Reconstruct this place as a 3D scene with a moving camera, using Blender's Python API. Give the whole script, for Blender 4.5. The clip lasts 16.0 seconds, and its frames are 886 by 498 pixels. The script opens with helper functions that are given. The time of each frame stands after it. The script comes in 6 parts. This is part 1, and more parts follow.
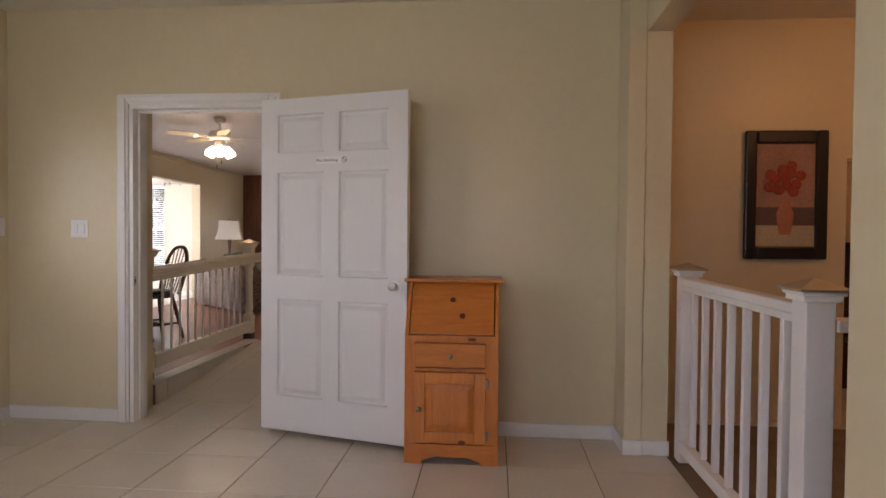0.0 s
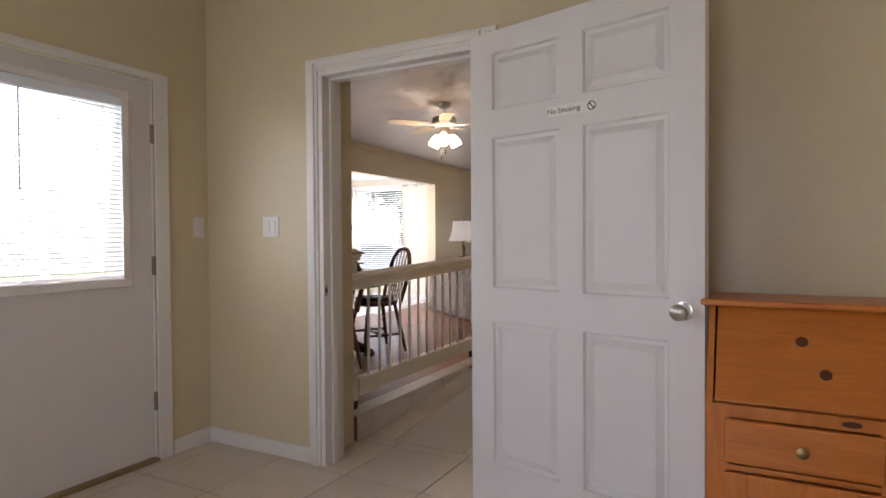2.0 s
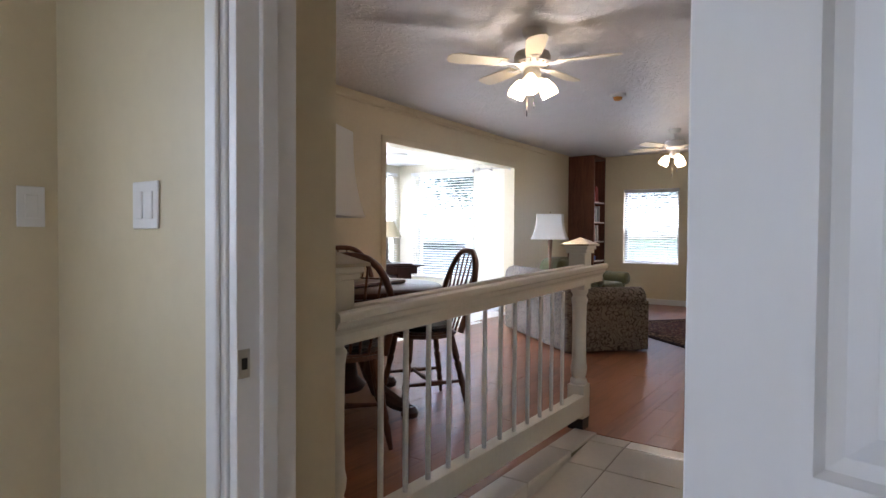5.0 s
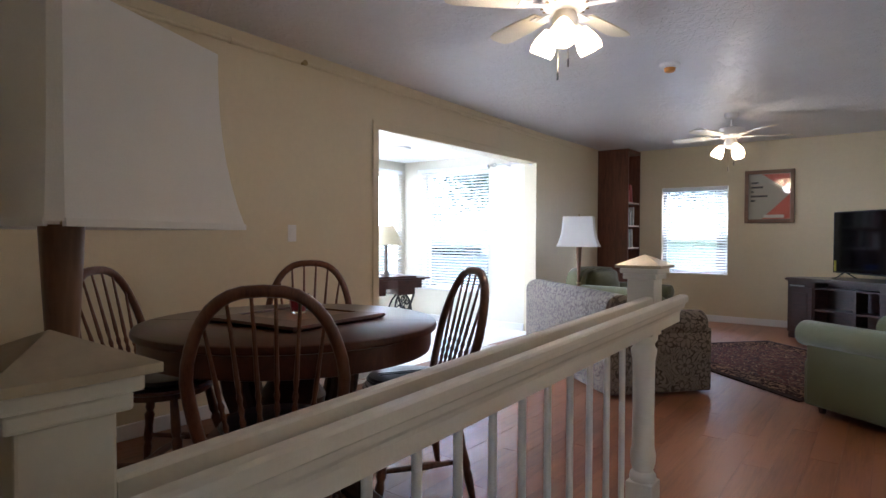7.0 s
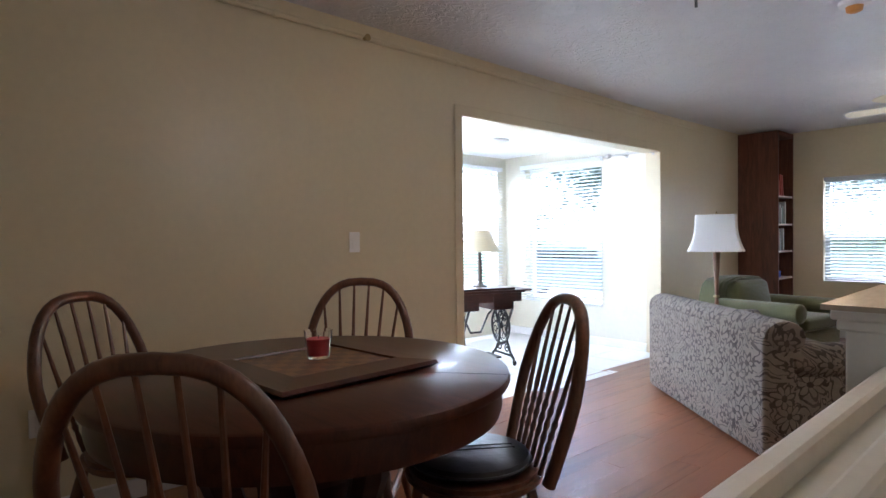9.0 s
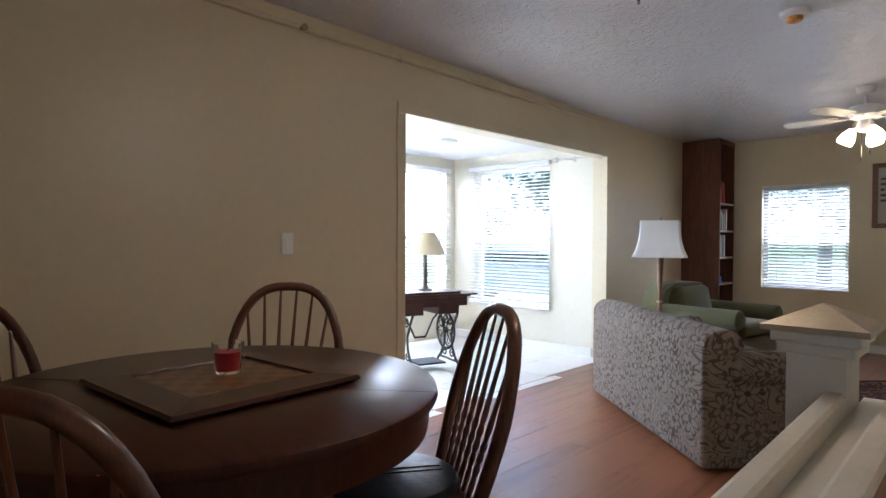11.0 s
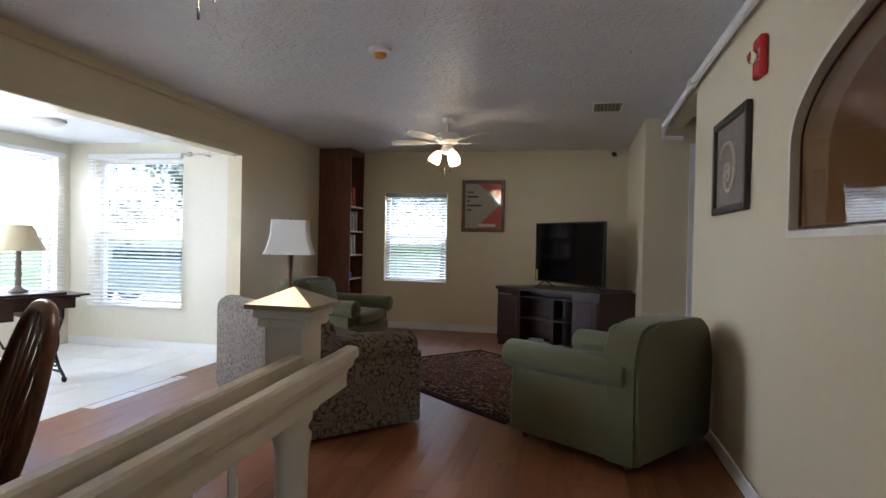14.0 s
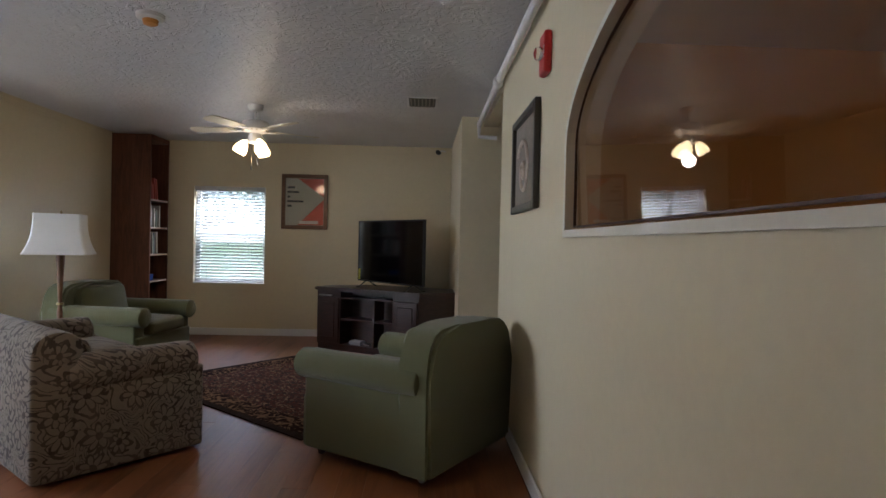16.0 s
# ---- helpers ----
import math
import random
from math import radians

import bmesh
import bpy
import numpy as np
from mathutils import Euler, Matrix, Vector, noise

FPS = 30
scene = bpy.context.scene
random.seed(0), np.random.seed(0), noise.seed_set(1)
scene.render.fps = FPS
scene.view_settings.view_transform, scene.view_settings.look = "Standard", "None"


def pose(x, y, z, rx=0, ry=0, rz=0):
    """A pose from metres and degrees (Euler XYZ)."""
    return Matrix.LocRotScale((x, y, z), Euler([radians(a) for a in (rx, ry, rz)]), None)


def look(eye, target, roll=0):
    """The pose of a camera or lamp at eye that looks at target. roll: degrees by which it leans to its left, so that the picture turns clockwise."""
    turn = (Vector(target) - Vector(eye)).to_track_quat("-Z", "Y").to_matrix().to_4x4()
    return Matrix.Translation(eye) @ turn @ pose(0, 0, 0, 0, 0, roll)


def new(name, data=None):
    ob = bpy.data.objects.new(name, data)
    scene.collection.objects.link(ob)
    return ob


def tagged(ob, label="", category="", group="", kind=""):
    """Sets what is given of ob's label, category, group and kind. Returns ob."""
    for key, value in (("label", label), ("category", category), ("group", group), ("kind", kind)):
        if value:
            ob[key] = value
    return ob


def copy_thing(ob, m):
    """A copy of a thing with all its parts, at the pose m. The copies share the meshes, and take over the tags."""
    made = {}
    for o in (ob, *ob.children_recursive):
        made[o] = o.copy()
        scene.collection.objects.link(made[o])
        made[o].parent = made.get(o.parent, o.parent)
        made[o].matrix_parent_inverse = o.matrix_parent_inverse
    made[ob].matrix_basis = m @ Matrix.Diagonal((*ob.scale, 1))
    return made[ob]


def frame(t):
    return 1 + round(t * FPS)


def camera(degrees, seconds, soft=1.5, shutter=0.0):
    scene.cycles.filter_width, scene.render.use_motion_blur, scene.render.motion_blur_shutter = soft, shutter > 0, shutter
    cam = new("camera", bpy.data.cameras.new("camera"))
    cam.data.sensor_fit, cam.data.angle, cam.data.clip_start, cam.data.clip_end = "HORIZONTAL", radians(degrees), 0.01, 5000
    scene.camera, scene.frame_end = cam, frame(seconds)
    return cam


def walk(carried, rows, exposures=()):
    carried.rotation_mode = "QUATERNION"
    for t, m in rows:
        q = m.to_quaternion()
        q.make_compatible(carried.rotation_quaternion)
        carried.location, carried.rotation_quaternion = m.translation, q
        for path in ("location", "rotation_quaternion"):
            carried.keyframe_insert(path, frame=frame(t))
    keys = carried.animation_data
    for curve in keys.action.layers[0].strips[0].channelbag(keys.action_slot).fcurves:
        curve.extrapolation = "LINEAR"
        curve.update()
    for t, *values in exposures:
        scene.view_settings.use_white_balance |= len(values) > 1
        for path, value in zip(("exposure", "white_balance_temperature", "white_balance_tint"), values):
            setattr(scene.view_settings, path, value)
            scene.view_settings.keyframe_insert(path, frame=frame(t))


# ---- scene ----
cam = camera(74.0, 16.0)
EXPOSURES = [(0.0, 3.0, 6700, 27), (1.5, 3.1, 6600, 26), (2.5, 3.05, 6300, 23), (3.5, 3.05, 6000, 20), (6.0, 3.2, 5350, 18), (8.5, 3.22, 5200, 16), (12.5, 2.7, 5550, 15), (16.0, 2.52, 5650, 13)]
PATH = [
    (0, (0.427, 0.252, 1.22), (0.258, 2.244, 1.177), 0.5),
    (0.5, (0.363, 0.587, 1.2), (0.122, 2.572, 1.153), 0.2),
    (1, (0.306, 0.911, 1.196), (-0.234, 2.836, 1.147), -0.4),
    (1.5, (0.202, 1.197, 1.196), (-0.579, 3.038, 1.15), -0.4),
    (2, (0.094, 1.463, 1.183), (-0.847, 3.227, 1.146), -0.4),
    (2.5, (-0.029, 1.73, 1.168), (-1.152, 3.385, 1.133), -0.6),
    (3, (-0.244, 1.944, 1.173), (-1.412, 3.568, 1.138), -0.4),
    (3.5, (-0.463, 2.194, 1.181), (-1.619, 3.825, 1.143), 0.0),
    (3.7, (-0.51, 2.311, 1.191), (-1.68, 3.933, 1.146), 0.1),
    (5.8, (-1.109, 3.519, 1.179), (-2.266, 5.15, 1.132), 0.5),
    (6, (-1.18, 3.598, 1.183), (-2.335, 5.23, 1.141), 0.4),
    (6.5, (-1.305, 3.849, 1.2), (-2.468, 5.476, 1.157), 0.4),
    (7, (-1.397, 4.073, 1.233), (-2.611, 5.662, 1.192), 0.2),
    (7.5, (-1.499, 4.281, 1.254), (-2.804, 5.795, 1.21), 0.1),
    (8, (-1.625, 4.478, 1.261), (-2.986, 5.943, 1.22), -0.1),
    (8.5, (-1.718, 4.671, 1.27), (-3.171, 6.045, 1.233), -0.4),
    (8.7, (-1.755, 4.725, 1.268), (-3.255, 6.047, 1.234), -0.6),
    (10.8, (-1.876, 4.948, 1.277), (-3.315, 6.336, 1.245), 0.2),
    (11, (-1.847, 4.94, 1.28), (-3.239, 6.376, 1.248), 0.3),
    (11.5, (-1.827, 4.952, 1.27), (-3.088, 6.505, 1.239), 0.4),
    (12, (-1.796, 4.951, 1.272), (-2.899, 6.619, 1.241), 0.7),
    (12.5, (-1.762, 4.953, 1.271), (-2.688, 6.726, 1.241), 0.9),
    (13, (-1.699, 4.937, 1.273), (-2.431, 6.798, 1.245), 1.0),
    (13.5, (-1.606, 4.916, 1.278), (-2.198, 6.826, 1.25), 1.2),
    (14, (-1.473, 4.918, 1.281), (-1.909, 6.87, 1.257), 1.2),
    (14.5, (-1.358, 4.911, 1.278), (-1.617, 6.894, 1.257), 1.3),
    (15, (-1.276, 4.925, 1.265), (-1.42, 6.92, 1.241), 1.3),
    (15.5, (-1.232, 5.019, 1.267), (-1.26, 7.019, 1.245), 1.2),
    (16, (-1.215, 5.214, 1.293), (-1.14, 7.213, 1.273), 1.3),
]
walk(cam, [(t, look(eye, target, roll)) for t, eye, target, roll in PATH], EXPOSURES)

# ---- world, sun, large lights ----
SUN_EL = radians(73)
world = bpy.data.worlds.new("sky_world")
scene.world = world
world.use_nodes = True
wn = world.node_tree
sky = wn.nodes.new("ShaderNodeTexSky")
sky.sky_type = "NISHITA"
sky.sun_disc = False
sky.sun_elevation = SUN_EL
sky.sun_rotation = radians(-70)
wn.links.new(sky.outputs[0], wn.nodes["Background"].inputs[0])
wn.nodes["Background"].inputs[1].default_value = 0.09


def lamp(name, kind, m, energy, color=(1, 1, 1), size=0.1, size_y=0.0):
    data = bpy.data.lights.new(name, kind)
    data.energy, data.color = energy, color
    if kind == "AREA":
        data.shape, data.size, data.size_y = "RECTANGLE", size, size_y or size
    elif kind == "SUN":
        data.angle = size
    else:
        data.shadow_soft_size = size
    ob = new(name, data)
    ob.matrix_world = m
    return ob


sun_dir = Vector((-math.cos(SUN_EL) * math.sin(radians(70)), math.cos(SUN_EL) * math.cos(radians(70)), math.sin(SUN_EL)))
lamp("sun", "SUN", look(sun_dir * 30, (0, 0, 0)), 2.6, (1, 0.95, 0.86), radians(0.5))

# sky light in the window openings
lamp("bay_sky_high", "AREA", look((-7.0, 8.6, 2.4), (-4.2, 8.2, 0.5)), 22.0, (0.93, 0.97, 1.0), 3.2, 0.5)
lamp("bay_sky", "AREA", look((-7.0, 8.6, 1.75), (-1.0, 7.6, 0.9)), 23.0, (0.93, 0.97, 1.0), 3.2, 1.0)
lamp("bay_sky_north", "AREA", look((-5.75, 10.45, 2.35), (-5.2, 7.6, 0.6)), 11.0, (0.93, 0.97, 1.0), 1.2, 0.5)
lamp("end_window_sky", "AREA", look((-3.45, 12.75, 2.25), (-2.6, 9.5, 0.9)), 15.0, (0.93, 0.97, 1.0), 1.0, 0.5)

lamp("door_window_sky", "AREA", look((-2.84, 3.05, 1.45), (0.0, 3.0, 1.1)), 0.45, (0.95, 0.98, 1.0), 0.55, 0.85)
# fill for room one through two added windows that are never in view
lamp("added_side_sky", "AREA", look((-3.0, 0.75, 1.6), (0.5, 1.6, 1.0)), 1.2, (0.95, 0.98, 1.0), 1.3, 1.1)
lamp("added_rear_sky", "AREA", look((-0.5, -1.85, 1.6), (-1.2, 2.5, 1.0)), 1.8, (0.97, 0.98, 1.0), 2.0, 1.1)

# ---- materials ----


def material(name, color, rough=0.6, metal=0.0, var=0.06, scale=6.0, fine=60.0, bump=0.05, bump_scale=120.0, spec=0.5, coat=0.0, stretch=(1, 1, 1), per_piece=0.0, sheen=0.0):
    """Paint, cloth, stone: a base colour with variation at two scales and a fine relief."""
    mat = bpy.data.materials.new(name)
    mat.use_nodes = True
    nt = mat.node_tree
    n, l = nt.nodes, nt.links
    b = n["Principled BSDF"]
    b.inputs["Roughness"].default_value = rough
    b.inputs["Metallic"].default_value = metal
    b.inputs["Specular IOR Level"].default_value = spec
    b.inputs["Coat Weight"].default_value = coat
    b.inputs["Coat Roughness"].default_value = 0.12
    b.inputs["Sheen Weight"].default_value = sheen
    tc = n.new("ShaderNodeTexCoord")
    mp = n.new("ShaderNodeMapping")
    mp.inputs["Scale"].default_value = stretch
    l.new(tc.outputs["Object"], mp.inputs[0])
    big, small = n.new("ShaderNodeTexNoise"), n.new("ShaderNodeTexNoise")
    big.inputs["Scale"].default_value, small.inputs["Scale"].default_value = scale, fine
    big.inputs["Detail"].default_value = small.inputs["Detail"].default_value = 4
    l.new(mp.outputs[0], big.inputs[0])
    l.new(mp.outputs[0], small.inputs[0])
    add = n.new("ShaderNodeMath")
    add.operation = "ADD"
    l.new(big.outputs[0], add.inputs[0])
    l.new(small.outputs[0], add.inputs[1])
    last = add.outputs[0]
    if per_piece:
        oi = n.new("ShaderNodeObjectInfo")
        ma = n.new("ShaderNodeMath")
        ma.operation = "MULTIPLY_ADD"
        l.new(oi.outputs["Random"], ma.inputs[0])
        ma.inputs[1].default_value = per_piece
        l.new(last, ma.inputs[2])
        last = ma.outputs[0]
    rng = n.new("ShaderNodeMapRange")
    rng.inputs[1].default_value, rng.inputs[2].default_value = 0.6, 1.4 + per_piece
    rng.inputs[3].default_value, rng.inputs[4].default_value = 1 - var, 1 + var
    l.new(last, rng.inputs[0])
    mul = n.new("ShaderNodeVectorMath")
    mul.operation = "SCALE"
    mul.inputs[0].default_value = color
    l.new(rng.outputs[0], mul.inputs["Scale"])
    l.new(mul.outputs[0], b.inputs["Base Color"])
    if bump:
        bn = n.new("ShaderNodeTexNoise")
        bn.inputs["Scale"].default_value = bump_scale
        bn.inputs["Detail"].default_value = 3
        l.new(mp.outputs[0], bn.inputs[0])
        bp = n.new("ShaderNodeBump")
        bp.inputs["Strength"].default_value = bump
        bp.inputs["Distance"].default_value = 0.01
        l.new(bn.outputs[0], bp.inputs["Height"])
        l.new(bp.outputs[0], b.inputs["Normal"])
    return mat


def wood(name, dark, light, rough=0.35, coat=0.0, along=(1, 12, 12), scale=3.0, bump=0.04, per_piece=0.0, spec=0.5):
    """Wood with grain stretched along one axis of the object."""
    mat = bpy.data.materials.new(name)
    mat.use_nodes = True
    nt = mat.node_tree
    n, l = nt.nodes, nt.links
    b = n["Principled BSDF"]
    b.inputs["Roughness"].default_value = rough
    b.inputs["Coat Weight"].default_value = coat
    b.inputs["Coat Roughness"].default_value = 0.1
    b.inputs["Specular IOR Level"].default_value = spec
    tc, mp = n.new("ShaderNodeTexCoord"), n.new("ShaderNodeMapping")
    mp.inputs["Scale"].default_value = along
    l.new(tc.outputs["Object"], mp.inputs[0])
    if per_piece:
        oi = n.new("ShaderNodeObjectInfo")
        sc = n.new("ShaderNodeVectorMath")
        sc.operation = "SCALE"
        sc.inputs[0].default_value = (37, 53, 71)
        l.new(oi.outputs["Random"], sc.inputs["Scale"])
        l.new(sc.outputs[0], mp.inputs["Location"])
    a, c = n.new("ShaderNodeTexNoise"), n.new("ShaderNodeTexNoise")
    a.inputs["Scale"].default_value, c.inputs["Scale"].default_value = scale, scale * 7
    a.inputs["Detail"].default_value, c.inputs["Detail"].default_value = 5, 4
    a.inputs["Distortion"].default_value = 1.2
    l.new(mp.outputs[0], a.inputs[0])
    l.new(mp.outputs[0], c.inputs[0])
    mix = n.new("ShaderNodeMath")
    mix.operation = "MULTIPLY_ADD"
    l.new(c.outputs[0], mix.inputs[0])
    mix.inputs[1].default_value = 0.45
    l.new(a.outputs[0], mix.inputs[2])
    last = mix.outputs[0]
    if per_piece:
        m2 = n.new("ShaderNodeMath")
        m2.operation = "MULTIPLY_ADD"
        l.new(oi.outputs["Random"], m2.inputs[0])
        m2.inputs[1].default_value = per_piece
        l.new(last, m2.inputs[2])
        last = m2.outputs[0]
    ramp = n.new("ShaderNodeValToRGB")
    ramp.color_ramp.elements[0].position, ramp.color_ramp.elements[1].position = 0.45, 0.95 + per_piece
    ramp.color_ramp.elements[0].color, ramp.color_ramp.elements[1].color = (*dark, 1), (*light, 1)
    l.new(last, ramp.inputs[0])
    l.new(ramp.outputs[0], b.inputs["Base Color"])
    bp = n.new("ShaderNodeBump")
    bp.inputs["Strength"].default_value, bp.inputs["Distance"].default_value = bump, 0.005
    l.new(c.outputs[0], bp.inputs["Height"])
    l.new(bp.outputs[0], b.inputs["Normal"])
    return mat


def glow(name, color, strength, base=(0.9, 0.85, 0.75)):
    mat = bpy.data.materials.new(name)
    mat.use_nodes = True
    b = mat.node_tree.nodes["Principled BSDF"]
    b.inputs["Base Color"].default_value = (*base, 1)
    b.inputs["Emission Color"].default_value = (*color, 1)
    b.inputs["Emission Strength"].default_value = strength
    return mat


def clear_glass(name, tint=(1, 1, 1), rough=0.0):
    mat = bpy.data.materials.new(name)
    mat.use_nodes = True
    b = mat.node_tree.nodes["Principled BSDF"]
    b.inputs["Base Color"].default_value = (*tint, 1)
    b.inputs["Transmission Weight"].default_value = 1
    b.inputs["Roughness"].default_value = rough
    b.inputs["IOR"].default_value = 1.45
    return mat


def flower_fabric(name, ground, line, scale=7.0, width=0.24, turns=6.0, blots=1.0, rough=0.9, stretch=(1, 1, 0.6)):
    """Cloth with winding drawn stems and ragged flower heads."""
    mat = bpy.data.materials.new(name)
    mat.use_nodes = True
    nt = mat.node_tree
    n, l = nt.nodes, nt.links
    b = n["Principled BSDF"]
    b.inputs["Roughness"].default_value = rough
    b.inputs["Sheen Weight"].default_value = 0.15
    tc = n.new("ShaderNodeTexCoord")
    mp = n.new("ShaderNodeMapping")
    mp.inputs["Scale"].default_value = stretch
    l.new(tc.outputs["Object"], mp.inputs[0])
    a = n.new("ShaderNodeTexNoise")
    a.inputs["Scale"].default_value, a.inputs["Detail"].default_value, a.inputs["Distortion"].default_value = scale, 1.0, 1.2
    l.new(mp.outputs[0], a.inputs[0])
    mul = n.new("ShaderNodeMath")
    mul.operation = "MULTIPLY"
    l.new(a.outputs[0], mul.inputs[0])
    mul.inputs[1].default_value = turns
    pp = n.new("ShaderNodeMath")
    pp.operation = "PINGPONG"
    l.new(mul.outputs[0], pp.inputs[0])
    pp.inputs[1].default_value = 0.5
    stem = n.new("ShaderNodeMapRange")
    stem.inputs[1].default_value, stem.inputs[2].default_value = width * 0.5, width * 0.5 + 0.07
    stem.inputs[3].default_value, stem.inputs[4].default_value = 1, 0
    l.new(pp.outputs[0], stem.inputs[0])
    v = n.new("ShaderNodeTexVoronoi")
    v.inputs["Scale"].default_value = scale * 1.1
    l.new(tc.outputs["Object"], v.inputs["Vector"])
    rag = n.new("ShaderNodeTexNoise")
    rag.inputs["Scale"].default_value, rag.inputs["Detail"].default_value = scale * 9, 2
    l.new(tc.outputs["Object"], rag.inputs[0])
    ad = n.new("ShaderNodeMath")
    ad.operation = "MULTIPLY_ADD"
    l.new(rag.outputs[0], ad.inputs[0])
    ad.inputs[1].default_value = 0.55
    l.new(v.outputs["Distance"], ad.inputs[2])
    blot = n.new("ShaderNodeMapRange")
    blot.inputs[1].default_value, blot.inputs[2].default_value = 0.40, 0.47
    blot.inputs[3].default_value, blot.inputs[4].default_value = blots * 0.85, 0
    l.new(ad.outputs[0], blot.inputs[0])
    mx = n.new("ShaderNodeMath")
    mx.operation = "MAXIMUM"
    l.new(stem.outputs[0], mx.inputs[0])
    l.new(blot.outputs[0], mx.inputs[1])
    tone = n.new("ShaderNodeMix")
    tone.data_type = "RGBA"
    l.new(rag.outputs[0], tone.inputs[0])
    tone.inputs[6].default_value, tone.inputs[7].default_value = (*[c * 0.8 for c in ground], 1), (*[c * 1.15 for c in ground], 1)
    mix = n.new("ShaderNodeMix")
    mix.data_type = "RGBA"
    l.new(mx.outputs[0], mix.inputs[0])
    l.new(tone.outputs[2], mix.inputs[6])
    mix.inputs[7].default_value = (*line, 1)
    l.new(mix.outputs[2], b.inputs["Base Color"])
    weave = n.new("ShaderNodeTexNoise")
    weave.inputs["Scale"].default_value = 400
    l.new(tc.outputs["Object"], weave.inputs[0])
    bp = n.new("ShaderNodeBump")
    bp.inputs["Strength"].default_value, bp.inputs["Distance"].default_value = 0.2, 0.004
    l.new(weave.outputs[0], bp.inputs["Height"])
    l.new(bp.outputs[0], b.inputs["Normal"])
    return mat


def daisy_fabric(name, ground, line, cell=6.2):
    """Pale cloth printed with outlined daisies, leaves and winding stems."""
    mat = bpy.data.materials.new(name)
    mat.use_nodes = True
    nt = mat.node_tree
    n, l = nt.nodes, nt.links
    b = n["Principled BSDF"]
    b.inputs["Roughness"].default_value = 0.92
    b.inputs["Specular IOR Level"].default_value = 0.2
    b.inputs["Sheen Weight"].default_value = 0.08

    def m(op, x, y=None, z=None):
        k = n.new("ShaderNodeMath")
        k.operation = op
        for i, v in enumerate((x, y, z)):
            if v is None:
                continue
            if isinstance(v, (int, float)):
                k.inputs[i].default_value = v
            else:
                l.new(v, k.inputs[i])
        return k.outputs[0]

    tc, sp_ = n.new("ShaderNodeTexCoord"), n.new("ShaderNodeSeparateXYZ")
    l.new(tc.outputs["Object"], sp_.inputs[0])
    u = m("ADD", sp_.outputs[0], sp_.outputs[1])
    uv = n.new("ShaderNodeCombineXYZ")
    l.new(u, uv.inputs[0])
    l.new(sp_.outputs[2], uv.inputs[1])
    warp = n.new("ShaderNodeTexNoise")
    warp.inputs["Scale"].default_value, warp.inputs["Detail"].default_value = 9, 2
    l.new(tc.outputs["Object"], warp.inputs[0])
    wm = n.new("ShaderNodeVectorMath")
    wm.operation = "MULTIPLY_ADD"
    l.new(warp.outputs["Color"], wm.inputs[0])
    wm.inputs[1].default_value = (0.05, 0.05, 0.0)
    l.new(uv.outputs[0], wm.inputs[2])
    uv = wm
    v = n.new("ShaderNodeTexVoronoi")
    v.voronoi_dimensions = "2D"
    v.inputs["Scale"].default_value, v.inputs["Randomness"].default_value = cell, 0.75
    l.new(uv.outputs[0], v.inputs["Vector"])
    d = n.new("ShaderNodeVectorMath")
    d.operation = "SUBTRACT"
    l.new(uv.outputs[0], d.inputs[0])
    l.new(v.outputs["Position"], d.inputs[1])
    ds = n.new("ShaderNodeSeparateXYZ")
    l.new(d.outputs[0], ds.inputs[0])
    th = m("ARCTAN2", ds.outputs[1], ds.outputs[0])
    rad = m("SQRT", m("ADD", m("MULTIPLY", ds.outputs[0], ds.outputs[0]), m("MULTIPLY", ds.outputs[1], ds.outputs[1])))
    hue = n.new("ShaderNodeSeparateColor")
    l.new(v.outputs["Color"], hue.inputs[0])
    petal = m("ABSOLUTE", m("COSINE", m("MULTIPLY_ADD", hue.outputs[0], 6.0, m("MULTIPLY", th, 3.5))))
    edge = m("MULTIPLY", m("MULTIPLY_ADD", petal, 0.55, 0.45), m("MULTIPLY_ADD", hue.outputs[1], 0.028, 0.055))
    wob = n.new("ShaderNodeTexNoise")
    wob.inputs["Scale"].default_value, wob.inputs["Detail"].default_value = 45, 2
    l.new(tc.outputs["Object"], wob.inputs[0])
    thick = m("MULTIPLY_ADD", wob.outputs[0], 0.014, 0.001)
    outline = m("LESS_THAN", m("ABSOLUTE", m("SUBTRACT", rad, edge)), thick)
    heart = m("LESS_THAN", rad, 0.016)
    inside = m("LESS_THAN", rad, edge)
    vein = m("MULTIPLY", m("LESS_THAN", petal, 0.3), m("LESS_THAN", rad, 0.045))
    st = n.new("ShaderNodeTexNoise")
    st.inputs["Scale"].default_value, st.inputs["Detail"].default_value, st.inputs["Distortion"].default_value = 6.0, 1.0, 1.6
    l.new(uv.outputs[0], st.inputs[0])
    stem = m("LESS_THAN", m("PINGPONG", m("MULTIPLY", st.outputs[0], 9.0), 0.5), m("MULTIPLY_ADD", wob.outputs[0], 0.4, -0.06))
    stem = m("MULTIPLY", stem, m("SUBTRACT", 1.0, inside))
    dark = m("MAXIMUM", m("MAXIMUM", outline, heart), m("MAXIMUM", stem, m("MULTIPLY", vein, 0.8)))
    tone = n.new("ShaderNodeMix")
    tone.data_type = "RGBA"
    l.new(wob.outputs[0], tone.inputs[0])
    tone.inputs[6].default_value, tone.inputs[7].default_value = (*[c * 0.82 for c in ground], 1), (*[c * 1.15 for c in ground], 1)
    mix = n.new("ShaderNodeMix")
    mix.data_type = "RGBA"
    l.new(m("MULTIPLY", dark, m("MULTIPLY_ADD", warp.outputs[0], 0.9, 0.35)), mix.inputs[0])
    l.new(tone.outputs[2], mix.inputs[6])
    mix.inputs[7].default_value = (*line, 1)
